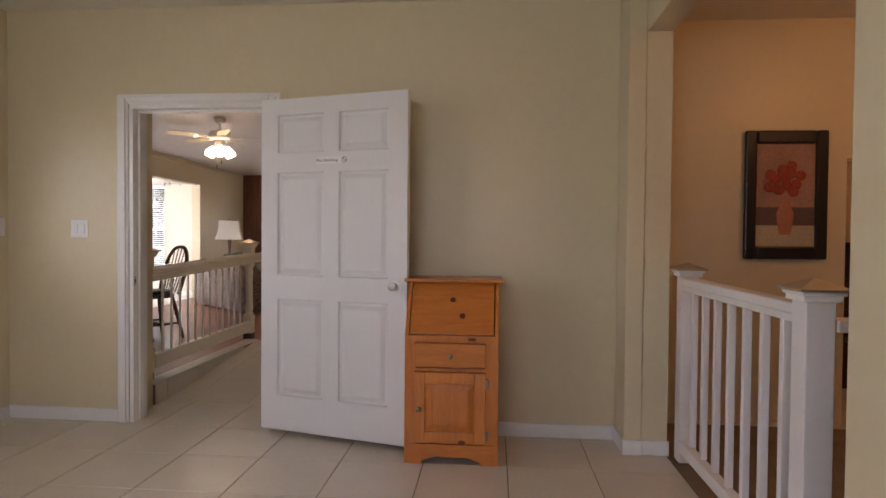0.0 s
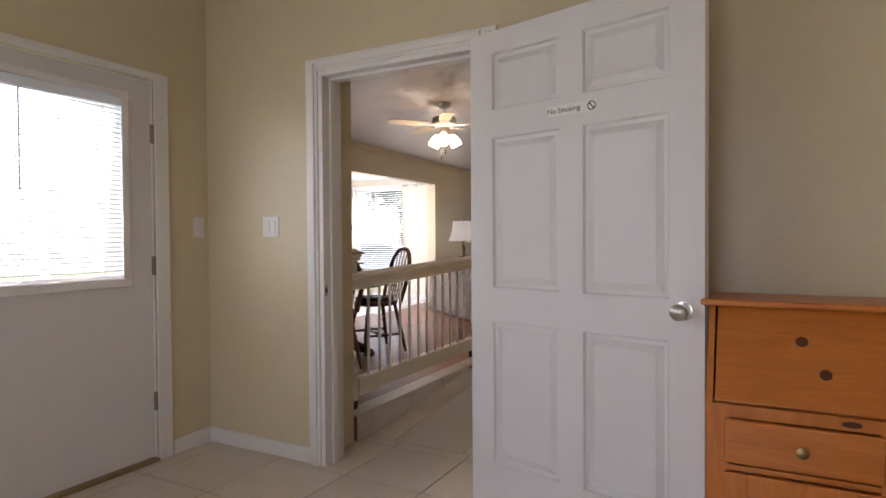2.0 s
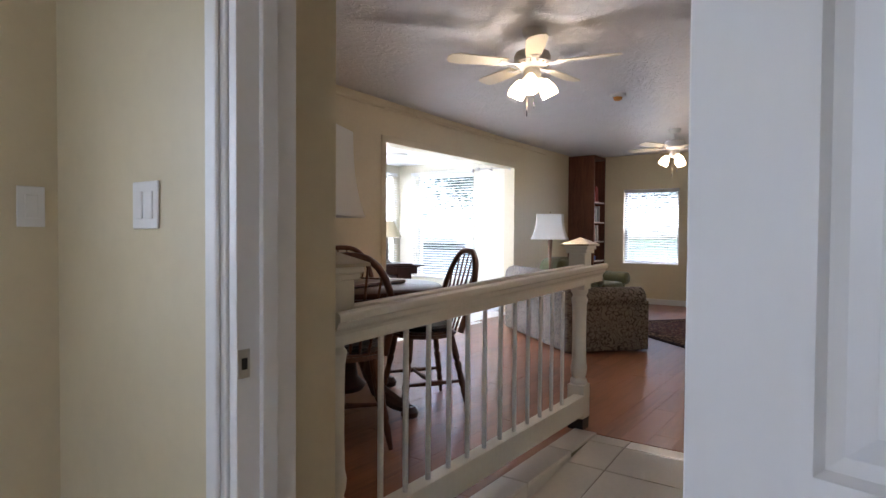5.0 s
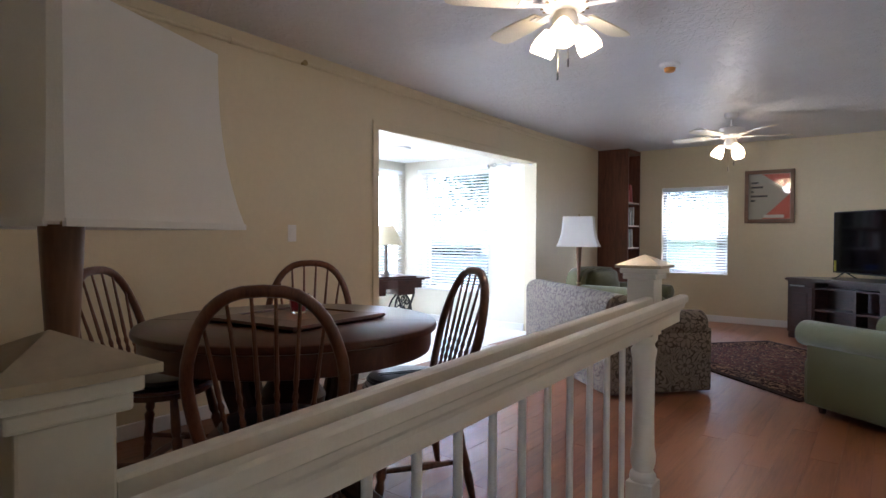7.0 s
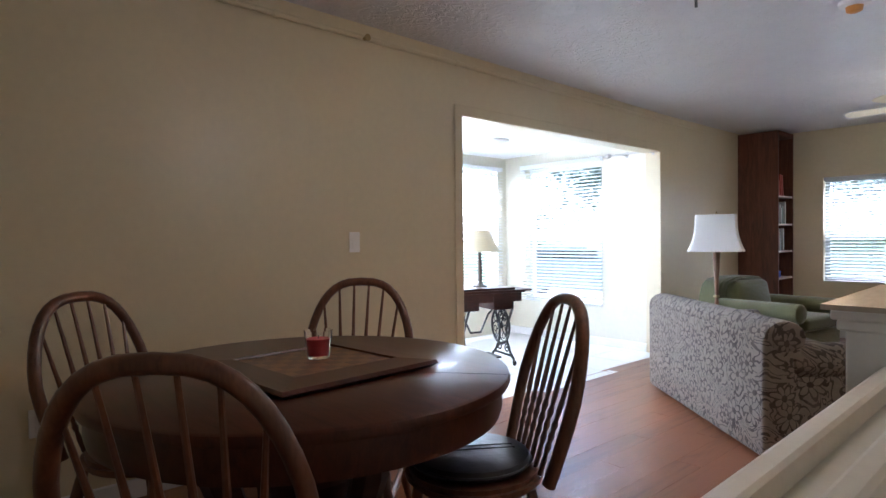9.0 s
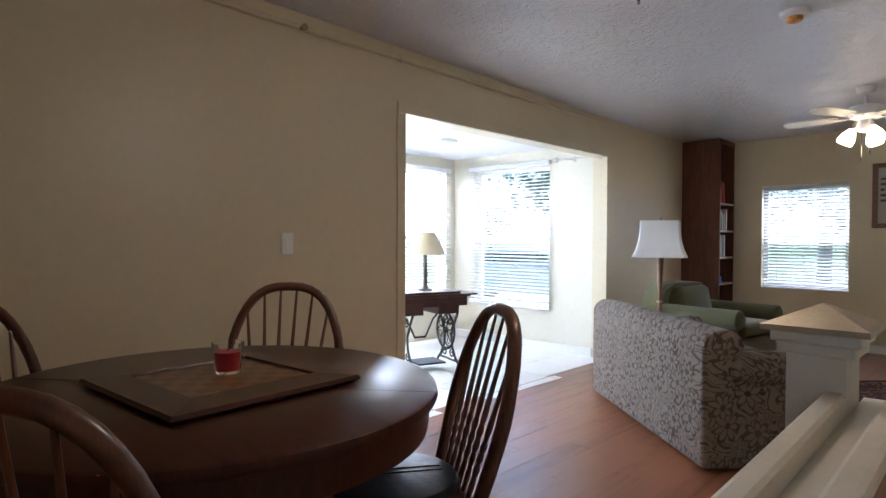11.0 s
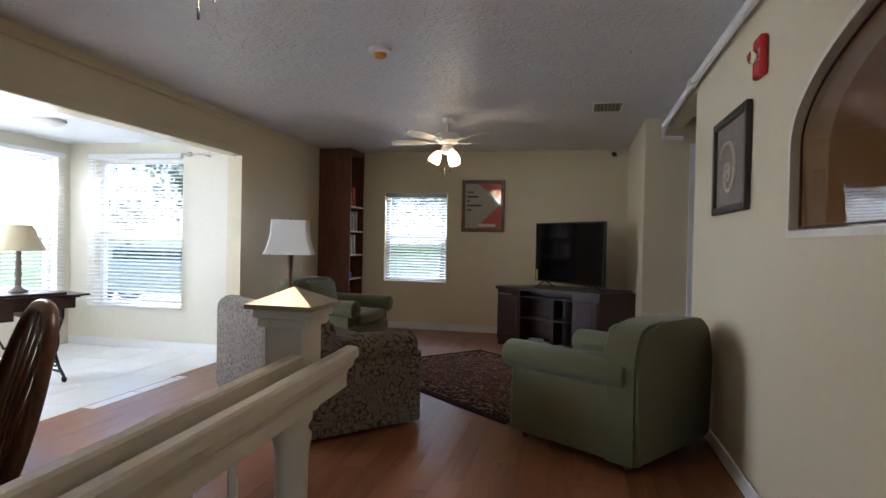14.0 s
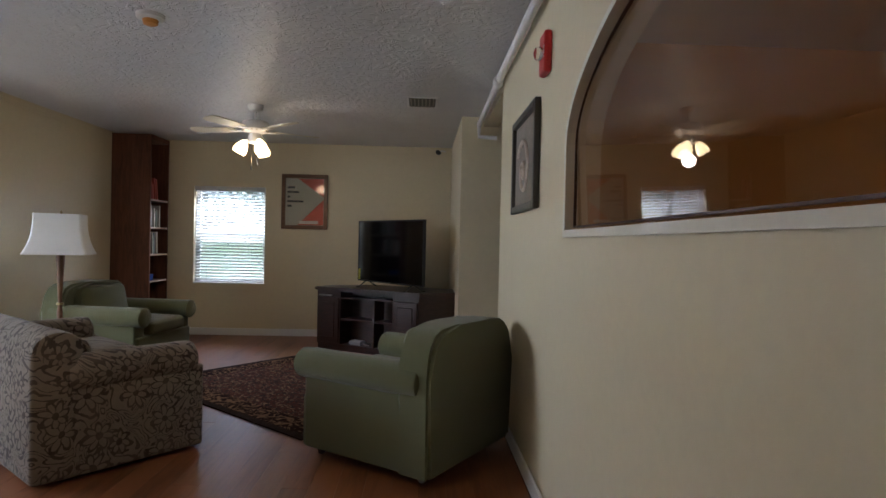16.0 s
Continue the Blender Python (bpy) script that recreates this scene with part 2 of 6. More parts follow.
    l.new(mix.outputs[2], b.inputs["Base Color"])
    weave = n.new("ShaderNodeTexNoise")
    weave.inputs["Scale"].default_value = 400
    l.new(tc.outputs["Object"], weave.inputs[0])
    bp = n.new("ShaderNodeBump")
    bp.inputs["Strength"].default_value, bp.inputs["Distance"].default_value = 0.2, 0.004
    l.new(weave.outputs[0], bp.inputs["Height"])
    l.new(bp.outputs[0], b.inputs["Normal"])
    return mat


def rug_pattern(name):
    """Dark red and brown oriental field with small busy motifs."""
    mat = bpy.data.materials.new(name)
    mat.use_nodes = True
    nt = mat.node_tree
    n, l = nt.nodes, nt.links
    b = n["Principled BSDF"]
    b.inputs["Roughness"].default_value = 1.0
    b.inputs["Specular IOR Level"].default_value = 0.08
    tc = n.new("ShaderNodeTexCoord")
    v = n.new("ShaderNodeTexVoronoi")
    v.inputs["Scale"].default_value = 62
    v2 = n.new("ShaderNodeTexVoronoi")
    v2.feature = "DISTANCE_TO_EDGE"
    v2.inputs["Scale"].default_value = 20
    w = n.new("ShaderNodeTexNoise")
    w.inputs["Scale"].default_value = 60
    for t in (v, v2):
        l.new(tc.outputs["Object"], t.inputs["Vector"])
    l.new(tc.outputs["Object"], w.inputs[0])
    ramp = n.new("ShaderNodeValToRGB")
    ramp.color_ramp.interpolation = "CONSTANT"
    e = ramp.color_ramp.elements
    e[0].position, e[0].color = 0.0, (0.085, 0.032, 0.024, 1)
    e[1].position, e[1].color = 0.42, (0.03, 0.022, 0.025, 1)
    for p, c in ((0.58, (0.15, 0.085, 0.055, 1)), (0.72, (0.095, 0.036, 0.027, 1)), (0.88, (0.24, 0.16, 0.1, 1))):
        k = e.new(p)
        k.color = c
    sep = n.new("ShaderNodeSeparateColor")
    l.new(v.outputs["Color"], sep.inputs[0])
    l.new(sep.outputs[0], ramp.inputs[0])
    edge = n.new("ShaderNodeMapRange")
    edge.inputs[1].default_value, edge.inputs[2].default_value = 0.03, 0.05
    l.new(v2.outputs["Distance"], edge.inputs[0])
    mix = n.new("ShaderNodeMix")
    mix.data_type = "RGBA"
    l.new(edge.outputs[0], mix.inputs[0])
    mix.inputs[6].default_value = (0.05, 0.03, 0.028, 1)
    l.new(ramp.outputs[0], mix.inputs[7])
    l.new(mix.outputs[2], b.inputs["Base Color"])
    bp = n.new("ShaderNodeBump")
    bp.inputs["Strength"].default_value, bp.inputs["Distance"].default_value = 0.4, 0.006
    l.new(w.outputs[0], bp.inputs["Height"])
    l.new(bp.outputs[0], b.inputs["Normal"])
    return mat


def knockdown(name, color):
    """Ceiling with a thick sprayed and flattened texture."""
    mat = material(name, color, 0.42, var=0.04, bump=0, spec=0.45)
    nt = mat.node_tree
    n, l = nt.nodes, nt.links
    tc = n.new("ShaderNodeTexCoord")
    a, c = n.new("ShaderNodeTexNoise"), n.new("ShaderNodeTexNoise")
    a.inputs["Scale"].default_value, a.inputs["Detail"].default_value, a.inputs["Distortion"].default_value = 13, 5, 1.6
    c.inputs["Scale"].default_value, c.inputs["Detail"].default_value = 60, 3
    r = n.new("ShaderNodeMapRange")
    r.inputs[1].default_value, r.inputs[2].default_value = 0.47, 0.56
    l.new(tc.outputs["Object"], a.inputs[0])
    l.new(tc.outputs["Object"], c.inputs[0])
    l.new(a.outputs[0], r.inputs[0])
    ad = n.new("ShaderNodeMath")
    ad.operation = "MULTIPLY_ADD"
    l.new(c.outputs[0], ad.inputs[0])
    ad.inputs[1].default_value = 0.25
    l.new(r.outputs[0], ad.inputs[2])
    bp = n.new("ShaderNodeBump")
    bp.inputs["Strength"].default_value, bp.inputs["Distance"].default_value = 0.46, 0.015
    l.new(ad.outputs[0], bp.inputs["Height"])
    l.new(bp.outputs[0], n["Principled BSDF"].inputs["Normal"])
    return mat


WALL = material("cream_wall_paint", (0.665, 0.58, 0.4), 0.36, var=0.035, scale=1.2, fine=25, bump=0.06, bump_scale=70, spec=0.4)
# same cream wall paint, paled to put the bay's daylight into the colour
BAY_WALL_LIT = material("daylit_cream_wall_paint", (0.7, 0.66, 0.54), 0.42, var=0.035, scale=1.2, fine=25, bump=0.06, bump_scale=70, spec=0.4)
# orange-tan base colour for the hall end and the room behind it
ORANGE_WALL = material("orange_tan_wall", (0.6, 0.42, 0.2), 0.55, var=0.05, scale=1.5, fine=25, bump=0.12, bump_scale=70)
WHITE = material("white_gloss_paint", (0.8, 0.79, 0.78), 0.35, var=0.03, scale=3, fine=40, bump=0.05, bump_scale=50)
DOOR_WHITE = material("white_door_paint", (0.71, 0.7, 0.7), 0.4, var=0.02, scale=3, fine=40, bump=0.03, bump_scale=90, stretch=(1, 1, 0.15))
CREAM_TRIM = material("old_cream_paint", (0.72, 0.68, 0.58), 0.5, var=0.05, scale=4, fine=50, bump=0.06)
CEIL_FLAT = material("ceiling_paint", (0.74, 0.7, 0.6), 0.7, var=0.03)
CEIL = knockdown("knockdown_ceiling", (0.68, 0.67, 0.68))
# same knockdown texture with a paler base colour than CEIL
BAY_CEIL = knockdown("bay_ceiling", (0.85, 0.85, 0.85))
TILE = material("beige_floor_tile", (0.62, 0.56, 0.47), 0.32, var=0.07, scale=5, fine=40, bump=0.03, per_piece=0.3, coat=0.1)
GROUT = material("brown_grout", (0.22, 0.17, 0.12), 0.95, var=0.2)
BAY_TILE = material("pale_floor_tile", (0.74, 0.73, 0.7), 0.3, var=0.05, scale=5, fine=40, bump=0.02, per_piece=0.2)
PLANK = wood("laminate_plank", (0.105, 0.034, 0.013), (0.26, 0.1, 0.043), 0.34, spec=0.4, along=(7, 0.5, 7), scale=2.2, bump=0.03, per_piece=0.4)
SEAM = material("dark_plank_seam", (0.07, 0.025, 0.012), 0.8)
DARK_WOOD = wood("dark_stained_wood", (0.018, 0.006, 0.005), (0.058, 0.02, 0.014), 0.34, coat=0.1, along=(2, 2, 10), scale=4)
TABLE_WOOD = wood("dark_table_veneer", (0.04, 0.011, 0.006), (0.082, 0.024, 0.013), 0.28, spec=0.35, coat=0.05, along=(1, 9, 4), scale=3, bump=0.02)
CHAIR_WOOD = wood("walnut_stained_wood", (0.055, 0.017, 0.01), (0.17, 0.066, 0.034), 0.28, coat=0.3, along=(6, 6, 1), scale=4)
PINE = wood("honey_pine", (0.46, 0.135, 0.016), (0.62, 0.205, 0.032), 0.35, coat=0.2, along=(9, 9, 1.2), scale=2.2)
PINE_H = wood("honey_pine_level_grain", (0.46, 0.135, 0.016), (0.62, 0.205, 0.032), 0.35, coat=0.2, along=(1.2, 9, 9), scale=2.2)
KNOT = material("pine_knot", (0.1, 0.03, 0.01), 0.5, var=0.3, fine=90)
SHELF_WOOD = wood("red_brown_bookcase_wood", (0.07, 0.022, 0.012), (0.17, 0.06, 0.03), 0.45, along=(9, 9, 1), scale=2)
LAMP_WOOD = wood("lamp_post_wood", (0.1, 0.045, 0.02), (0.22, 0.11, 0.055), 0.4, along=(8, 8, 1))
BRASS = material("aged_brass", (0.38, 0.29, 0.15), 0.35, 1.0, var=0.15)
NICKEL = material("brushed_nickel", (0.55, 0.53, 0.5), 0.28, 1.0, var=0.08)
STEEL = material("dull_hinge_metal", (0.3, 0.28, 0.25), 0.45, 1.0, var=0.2)
BLACK = material("black_paint", (0.012, 0.012, 0.014), 0.35, var=0.2)
IRON = material("black_cast_iron", (0.02, 0.018, 0.017), 0.45, 0.3, var=0.3, bump=0.2)
SCREEN = material("black_glass_screen", (0.004, 0.004, 0.005), 0.08, var=0.1, bump=0)
GREEN = material("olive_green_upholstery", (0.1, 0.1, 0.038), 0.9, var=0.1, scale=4, fine=250, bump=0.3, bump_scale=500, sheen=0.25)
FLORAL = daisy_fabric("floral_upholstery", (0.21, 0.172, 0.132), (0.048, 0.034, 0.027))
CUSHION = material("black_vinyl", (0.02, 0.018, 0.022), 0.3, var=0.15, bump=0.15, bump_scale=25)
SHADE = material("white_linen_shade", (0.84, 0.83, 0.81), 0.9, var=0.03, fine=300, bump=0.15, bump_scale=600)
OLD_SHADE = material("cream_lamp_shade", (0.75, 0.68, 0.5), 0.9, var=0.05)
BULB = glow("lit_glass_shade", (1.0, 0.7, 0.34), 1.1)
BLADE = material("fan_blade_cream", (0.72, 0.66, 0.5), 0.4, var=0.05)
FAN_WHITE = material("fan_white_enamel", (0.72, 0.7, 0.68), 0.4, var=0.04)
SLAT = material("white_blind_slat", (0.82, 0.82, 0.82), 0.5, var=0.03, bump=0)
_n, _l = SLAT.node_tree.nodes, SLAT.node_tree.links
_t, _m = _n.new("ShaderNodeBsdfTranslucent"), _n.new("ShaderNodeMixShader")
_t.inputs[0].default_value = (0.85, 0.86, 0.86, 1)
_m.inputs[0].default_value = 0.45
_l.new(_n["Principled BSDF"].outputs[0], _m.inputs[1])
_l.new(_t.outputs[0], _m.inputs[2])
_l.new(_m.outputs[0], _n["Material Output"].inputs[0])
GLASS = clear_glass("window_glass")
ARCH_GLASS = clear_glass("arched_pane_glass", (0.95, 0.93, 0.9))
RED = material("red_plastic", (0.5, 0.02, 0.02), 0.4)
RUG = rug_pattern("oriental_rug")
RUG_EDGE = material("dark_rug_border", (0.035, 0.022, 0.02), 1.0, spec=0.05, var=0.4, scale=20, fine=90, bump=0.4)
RUG_BAND = flower_fabric("rug_border_motif", (0.03, 0.015, 0.014), (0.2, 0.12, 0.07), 11.0, 0.3, 4.0, 0.6, 1.0, (1, 1, 1))
RUG_BAND.node_tree.nodes["Principled BSDF"].inputs["Specular IOR Level"].default_value = 0.05
RUG_BAND.node_tree.nodes["Principled BSDF"].inputs["Sheen Weight"].default_value = 0.0
BLIND_LINE = material("blind_cord", (0.6, 0.6, 0.58), 0.8)
PAPER = material("print_paper", (0.6, 0.58, 0.52), 0.6)
POSTER_PAPER = material("faded_poster_paper", (0.36, 0.34, 0.28), 0.6)
PRINT_RED = material("poster_red", (0.42, 0.06, 0.025), 0.5)
INK = material("dark_ink", (0.03, 0.03, 0.035), 0.6)
GRASS = material("lawn_grass", (0.07, 0.11, 0.04), 0.95, var=0.4, scale=1, fine=30, bump=0.5)
ASPHALT = material("grey_drive", (0.3, 0.29, 0.28), 0.9, var=0.2)
LEAF = material("tree_leaf", (0.045, 0.07, 0.04), 0.6, var=0.4, scale=2)
BARK = material("tree_bark", (0.12, 0.09, 0.07), 0.9, var=0.3, bump=0.6, bump_scale=20)

# ---- mesh helpers ----


def part(name, bm, mat, parent=None, label="", smooth=False):
    me = bpy.data.meshes.new(name)
    if smooth:
        for f in bm.faces:
            f.smooth = True
    bm.normal_update()
    bm.to_mesh(me)
    bm.free()
    me.materials.append(mat)
    ob = new(name, me)
    if parent:
        ob.parent = parent
    if label:
        tagged(ob, label)
    if smooth:
        me.set_sharp_from_angle(angle=radians(40))
    return ob


def thing(name, label, category, m=None, group="", kind=""):
    ob = new(name)
    ob.empty_display_size = 0.1
    if m is not None:
        ob.matrix_world = m
    return tagged(ob, label, category, group, kind)


def box(bm, x0, y0, z0, x1, y1, z1, bevel=0.0, seg=2, m=None):
    vs = [bm.verts.new((x, y, z)) for x in (x0, x1) for y in (y0, y1) for z in (z0, z1)]
    fs = [bm.faces.new([vs[i] for i in q]) for q in ((0, 1, 3, 2), (4, 6, 7, 5), (0, 4, 5, 1), (2, 3, 7, 6), (0, 2, 6, 4), (1, 5, 7, 3))]
    geo = vs
    if bevel:
        es = list({e for f in fs for e in f.edges})
        r = bmesh.ops.bevel(bm, geom=es, offset=bevel, segments=seg, affect="EDGES", profile=0.5)
        geo = list({v for f in r["faces"] for v in f.verts} | {v for v in vs if v.is_valid})
    if m is not None:
        bmesh.ops.transform(bm, matrix=m, verts=geo)
    return bm


def boxes(*rows, bevel=0.0, seg=2):
    bm = bmesh.new()
    for r in rows:
        box(bm, *r, bevel=bevel, seg=seg)
    return bm


def lathe(profile, seg=20, bm=None, m=None):
    """Turned shape: profile of (radius, height) from the bottom up."""
    bm = bm or bmesh.new()
    rings = []
    for r, z in profile:
        ring = [bm.verts.new((max(r, 1e-4) * math.cos(2 * math.pi * i / seg), max(r, 1e-4) * math.sin(2 * math.pi * i / seg), z)) for i in range(seg)]
        rings.append(ring)
    for a, b in zip(rings, rings[1:]):
        for i in range(seg):
            bm.faces.new((a[i], a[(i + 1) % seg], b[(i + 1) % seg], b[i]))
    bm.faces.new(rings[0][::-1])
    bm.faces.new(rings[-1])
    if m is not None:
        bmesh.ops.transform(bm, matrix=m, verts=[v for r in rings for v in r])
    return bm


def tube(points, radius, seg=10, bm=None, closed=False, flat=1.0):
    """Round bar along points; radius a number or one for each point."""
    bm = bm or bmesh.new()
    pts = [Vector(p) for p in points]
    rad = [radius] * len(pts) if isinstance(radius, (int, float)) else radius
    rings = []
    prev = None
    for i, p in enumerate(pts):
        a = pts[i - 1] if i or closed else p
        b = pts[(i + 1) % len(pts)] if i < len(pts) - 1 or closed else p
        d = (b - a).normalized()
        if prev is None:
            u = d.orthogonal().normalized()
        else:
            u = (prev - d * prev.dot(d)).normalized()
        prev = u
        w = d.cross(u)
        rings.append([bm.verts.new(p + (u * math.cos(2 * math.pi * k / seg) + w * math.sin(2 * math.pi * k / seg) * flat) * rad[i]) for k in range(seg)])
    pairs = list(zip(rings, rings[1:])) + ([(rings[-1], rings[0])] if closed else [])
    for a, b in pairs:
        for k in range(seg):
            bm.faces.new((a[k], a[(k + 1) % seg], b[(k + 1) % seg], b[k]))
    if not closed:
        bm.faces.new(rings[0][::-1])
        bm.faces.new(rings[-1])
    return bm


def turned(p0, p1, profile, seg=10, bm=None):
    """A turned leg or spindle from p0 to p1; profile of (share of the way, radius)."""
    p0, p1 = Vector(p0), Vector(p1)
    return tube([p0.lerp(p1, s) for s, _ in profile], [r for _, r in profile], seg, bm)


def prism(outline, z0, z1, bm=None, bevel=0.0):
    bm = bm or bmesh.new()
    lo = [bm.verts.new((x, y, z0)) for x, y in outline]
    hi = [bm.verts.new((x, y, z1)) for x, y in outline]
    n = len(outline)
    fs = [bm.faces.new(lo[::-1]), bm.faces.new(hi)]
    for i in range(n):
        fs.append(bm.faces.new((lo[i], lo[(i + 1) % n], hi[(i + 1) % n], hi[i])))
    if bevel:
        es = list({e for f in fs[:2] for e in f.edges})
        bmesh.ops.bevel(bm, geom=es, offset=bevel, segments=2, affect="EDGES")
    return bm


def soft_box(x0, y0, z0, x1, y1, z1, r=0.05, puff=0.0, seg=4):
    """Upholstered block: rounded edges, sides slightly swollen."""
    bm = boxes((x0, y0, z0, x1, y1, z1))
    bmesh.ops.subdivide_edges(bm, edges=bm.edges[:], cuts=3, use_grid_fill=True)
    c = Vector(((x0 + x1) / 2, (y0 + y1) / 2, (z0 + z1) / 2))
    h = Vector(((x1 - x0) / 2, (y1 - y0) / 2, (z1 - z0) / 2))
    for v in bm.verts:
        q = v.co - c
        n = Vector((q.x / h.x, q.y / h.y, q.z / h.z))
        for i in range(3):
            o = [abs(n[j]) for j in range(3) if j != i]
            if abs(n[i]) > 0.99:
                q[i] += math.copysign(puff * (1 - o[0] ** 2) * (1 - o[1] ** 2), n[i])
        v.co = c + q
    sharp = [e for e in bm.edges if len(e.link_faces) == 2 and e.calc_face_angle(0) > 0.9]
    bmesh.ops.bevel(bm, geom=sharp, offset=r, segments=seg, affect="EDGES", profile=0.5)
    return bm


F, CEIL_Z = 0.145, 2.435


def ceil_z(y):
    """Height of the living room ceiling, which sags slightly towards the end wall."""
    return CEIL_Z + max(0.0, 10.2 - y) * 0.0185

# ---- the setting ----


def wall_with_holes(name, axis, at, thick, a0, a1, z0, z1, holes, mat, label="plain painted wall"):
    """A wall across axis ('x' or 'y') from at to at + thick, along the other axis a0 to a1; holes of (a, b, low, high)."""
    bm = bmesh.new()
    cuts = sorted({a0, a1, *[h[0] for h in holes], *[h[1] for h in holes]})
    for a, b in zip(cuts, cuts[1:]):
        mid = (a + b) / 2
        spans, z = [], z0
        for h in sorted((h for h in holes if h[0] < mid < h[1]), key=lambda h: h[2]):
            if h[2] > z:
                spans.append((z, h[2]))
            z = h[3]
        if z < z1:
            spans.append((z, z1))
        for lo, hi in spans:
            if axis == "x":
                box(bm, at, a, lo, at + thick, b, hi)
            else:
                box(bm, a, at, lo, b, at + thick, hi)
    bmesh.ops.remove_doubles(bm, verts=bm.verts[:], dist=1e-5)
    inner = [f for f in bm.faces if any(g is not f and set(g.verts) == set(f.verts) for e in f.edges for g in e.link_faces)]
    bmesh.ops.delete(bm, geom=inner, context="FACES")
    ob = part(name, bm, mat)
    return tagged(ob, label, "wall", kind="structure")


R1_CEIL = 2.66
BAYY = 10.05
# first room
wall_with_holes("wall_north", "y", 3.86, 0.13, -2.745, 1.27, 0, R1_CEIL, [(-1.9, -0.985, -1, 2.045)], WALL, "cream painted wall around the open doorway")
wall_with_holes("wall_north_back", "y", 3.99, 0.215, -4.63, -0.674, 0, R1_CEIL, [(-1.962, -0.80, -1, 2.115)], WALL, "cream painted back layer of the doorway wall")
wall_with_holes("wall_west", "x", -2.885, 0.14, -1.6, 3.99, 0, R1_CEIL, [(2.6, 3.51, -1, 2.03), (0.0, 1.5, 0.85, 2.1)], WALL, "cream painted wall with the outside door")
wall_with_holes("wall_east", "x", 1.27, 0.14, -1.6, 4.3, 0, R1_CEIL, [(1.72, 3.62, 0.0, 2.365)], WALL, "cream painted wall with a wide railed opening")
wall_with_holes("wall_south", "y", -1.74, 0.14, -2.885, 3.8, 0, R1_CEIL, [(-1.6, 0.6, 0.85, 2.1)], WALL, "cream painted wall closing the room")
tagged(part("ceiling", boxes((-2.885, -1.74, R1_CEIL, 3.8, 4.3, R1_CEIL + 0.1)), CEIL_FLAT), "flat cream painted ceiling", "ceiling", kind="structure")
# hall with the framed picture, and the warm room behind
wall_with_holes("wall_picture", "y", 4.3, 0.12, 1.15, 3.8, 0, R1_CEIL, [(2.72, 3.5, 0.0, 1.75)], WALL, "cream wall lit by warm light")
wall_with_holes("wall_hall_end", "x", 3.66, 0.14, -1.74, 9.4, 0, R1_CEIL, [], ORANGE_WALL, "orange-tan end wall")
wall_with_holes("wall_warm_room", "y", 9.1, 0.12, -0.55, 3.8, 0, R1_CEIL, [], ORANGE_WALL, "orange-tan back wall")
tagged(part("ceiling_warm_room", boxes((-0.55, 4.3, R1_CEIL, 3.8, 9.2, R1_CEIL + 0.1)), CEIL_FLAT), "dim warm ceiling", "ceiling", kind="structure")
tagged(part("floor_warm_room", boxes((-0.552, 4.232, -0.06, 3.8, 9.2, 0.0)), TILE), "tan tiled floor in warm light", "floor", kind="structure")
tagged(part("wall_warm_side", boxes((-0.55, 4.23, 0, -0.43, 4.3, R1_CEIL), (-0.43, 4.23, 0, 1.15, 4.42, R1_CEIL)), ORANGE_WALL), "orange-tan side wall", "wall", kind="structure")
# living room
HOLE_BACK = (-3.905, -3.07, 0.755, 1.905)
wall_with_holes("wall_back", "y", 12.275, 0.15, -4.78, 1.6, 0, CEIL_Z, [HOLE_BACK], WALL, "cream painted wall with one blinded window")
wall_with_holes("wall_bay", "x", -4.78, 0.15, 4.205, 12.275, 0, 2.62, [(7.457, BAYY, 0.0, 2.075)], WALL, "cream painted wall with a wide square opening to the bay")
bm = bmesh.new()
prof = [(4.2, ceil_z(4.2)), (10.2, CEIL_Z), (12.4, CEIL_Z), (12.4, 2.66), (4.2, 2.66)]
lo = [bm.verts.new((-4.78, y, z)) for y, z in prof]
hi = [bm.verts.new((-0.55, y, z)) for y, z in prof]
for i in range(5):
    bm.faces.new((lo[i], lo[(i + 1) % 5], hi[(i + 1) % 5], hi[i]))
bm.faces.new(lo)
bm.faces.new(hi)
bmesh.ops.recalc_face_normals(bm, faces=bm.faces[:])
box(bm, -0.548, 9.2, CEIL_Z, 1.6, 12.4, CEIL_Z + 0.1)
tagged(part("ceiling_living", bm, CEIL), "white knockdown textured ceiling", "ceiling", kind="structure")
# right wall with the arched interior window
A_C, A_R, A_B, A_SILL, A_SPR = 6.11, 1.27, 0.40, 1.33, 1.665


def arch_pts(grow=0.0, n=28):
    pts = [(A_C + A_R + grow, A_SILL - grow)]
    pts += [(A_C + (A_R + grow) * math.cos(math.pi * i / n), A_SPR + (A_B + grow) * math.sin(math.pi * i / n)) for i in range(n + 1)]
    return pts + [(A_C - A_R - grow, A_SILL - grow)]


def ring_wall(bm, x0, x1, outer, inner):
    """A slab between two outlines of (y, z) with the same number of points."""
    n = len(outer)
    v = [[bm.verts.new((x, y, z)) for y, z in o] for x in (x0, x1) for o in (outer, inner)]
    for i in range(n):
        j = (i + 1) % n
        bm.faces.new((v[0][i], v[0][j], v[1][j], v[1][i]))
        bm.faces.new((v[2][i], v[3][i], v[3][j], v[2][j]))
        bm.faces.new((v[1][i], v[1][j], v[3][j], v[3][i]))
        bm.faces.new((v[0][i], v[2][i], v[2][j], v[0][j]))
    return bm


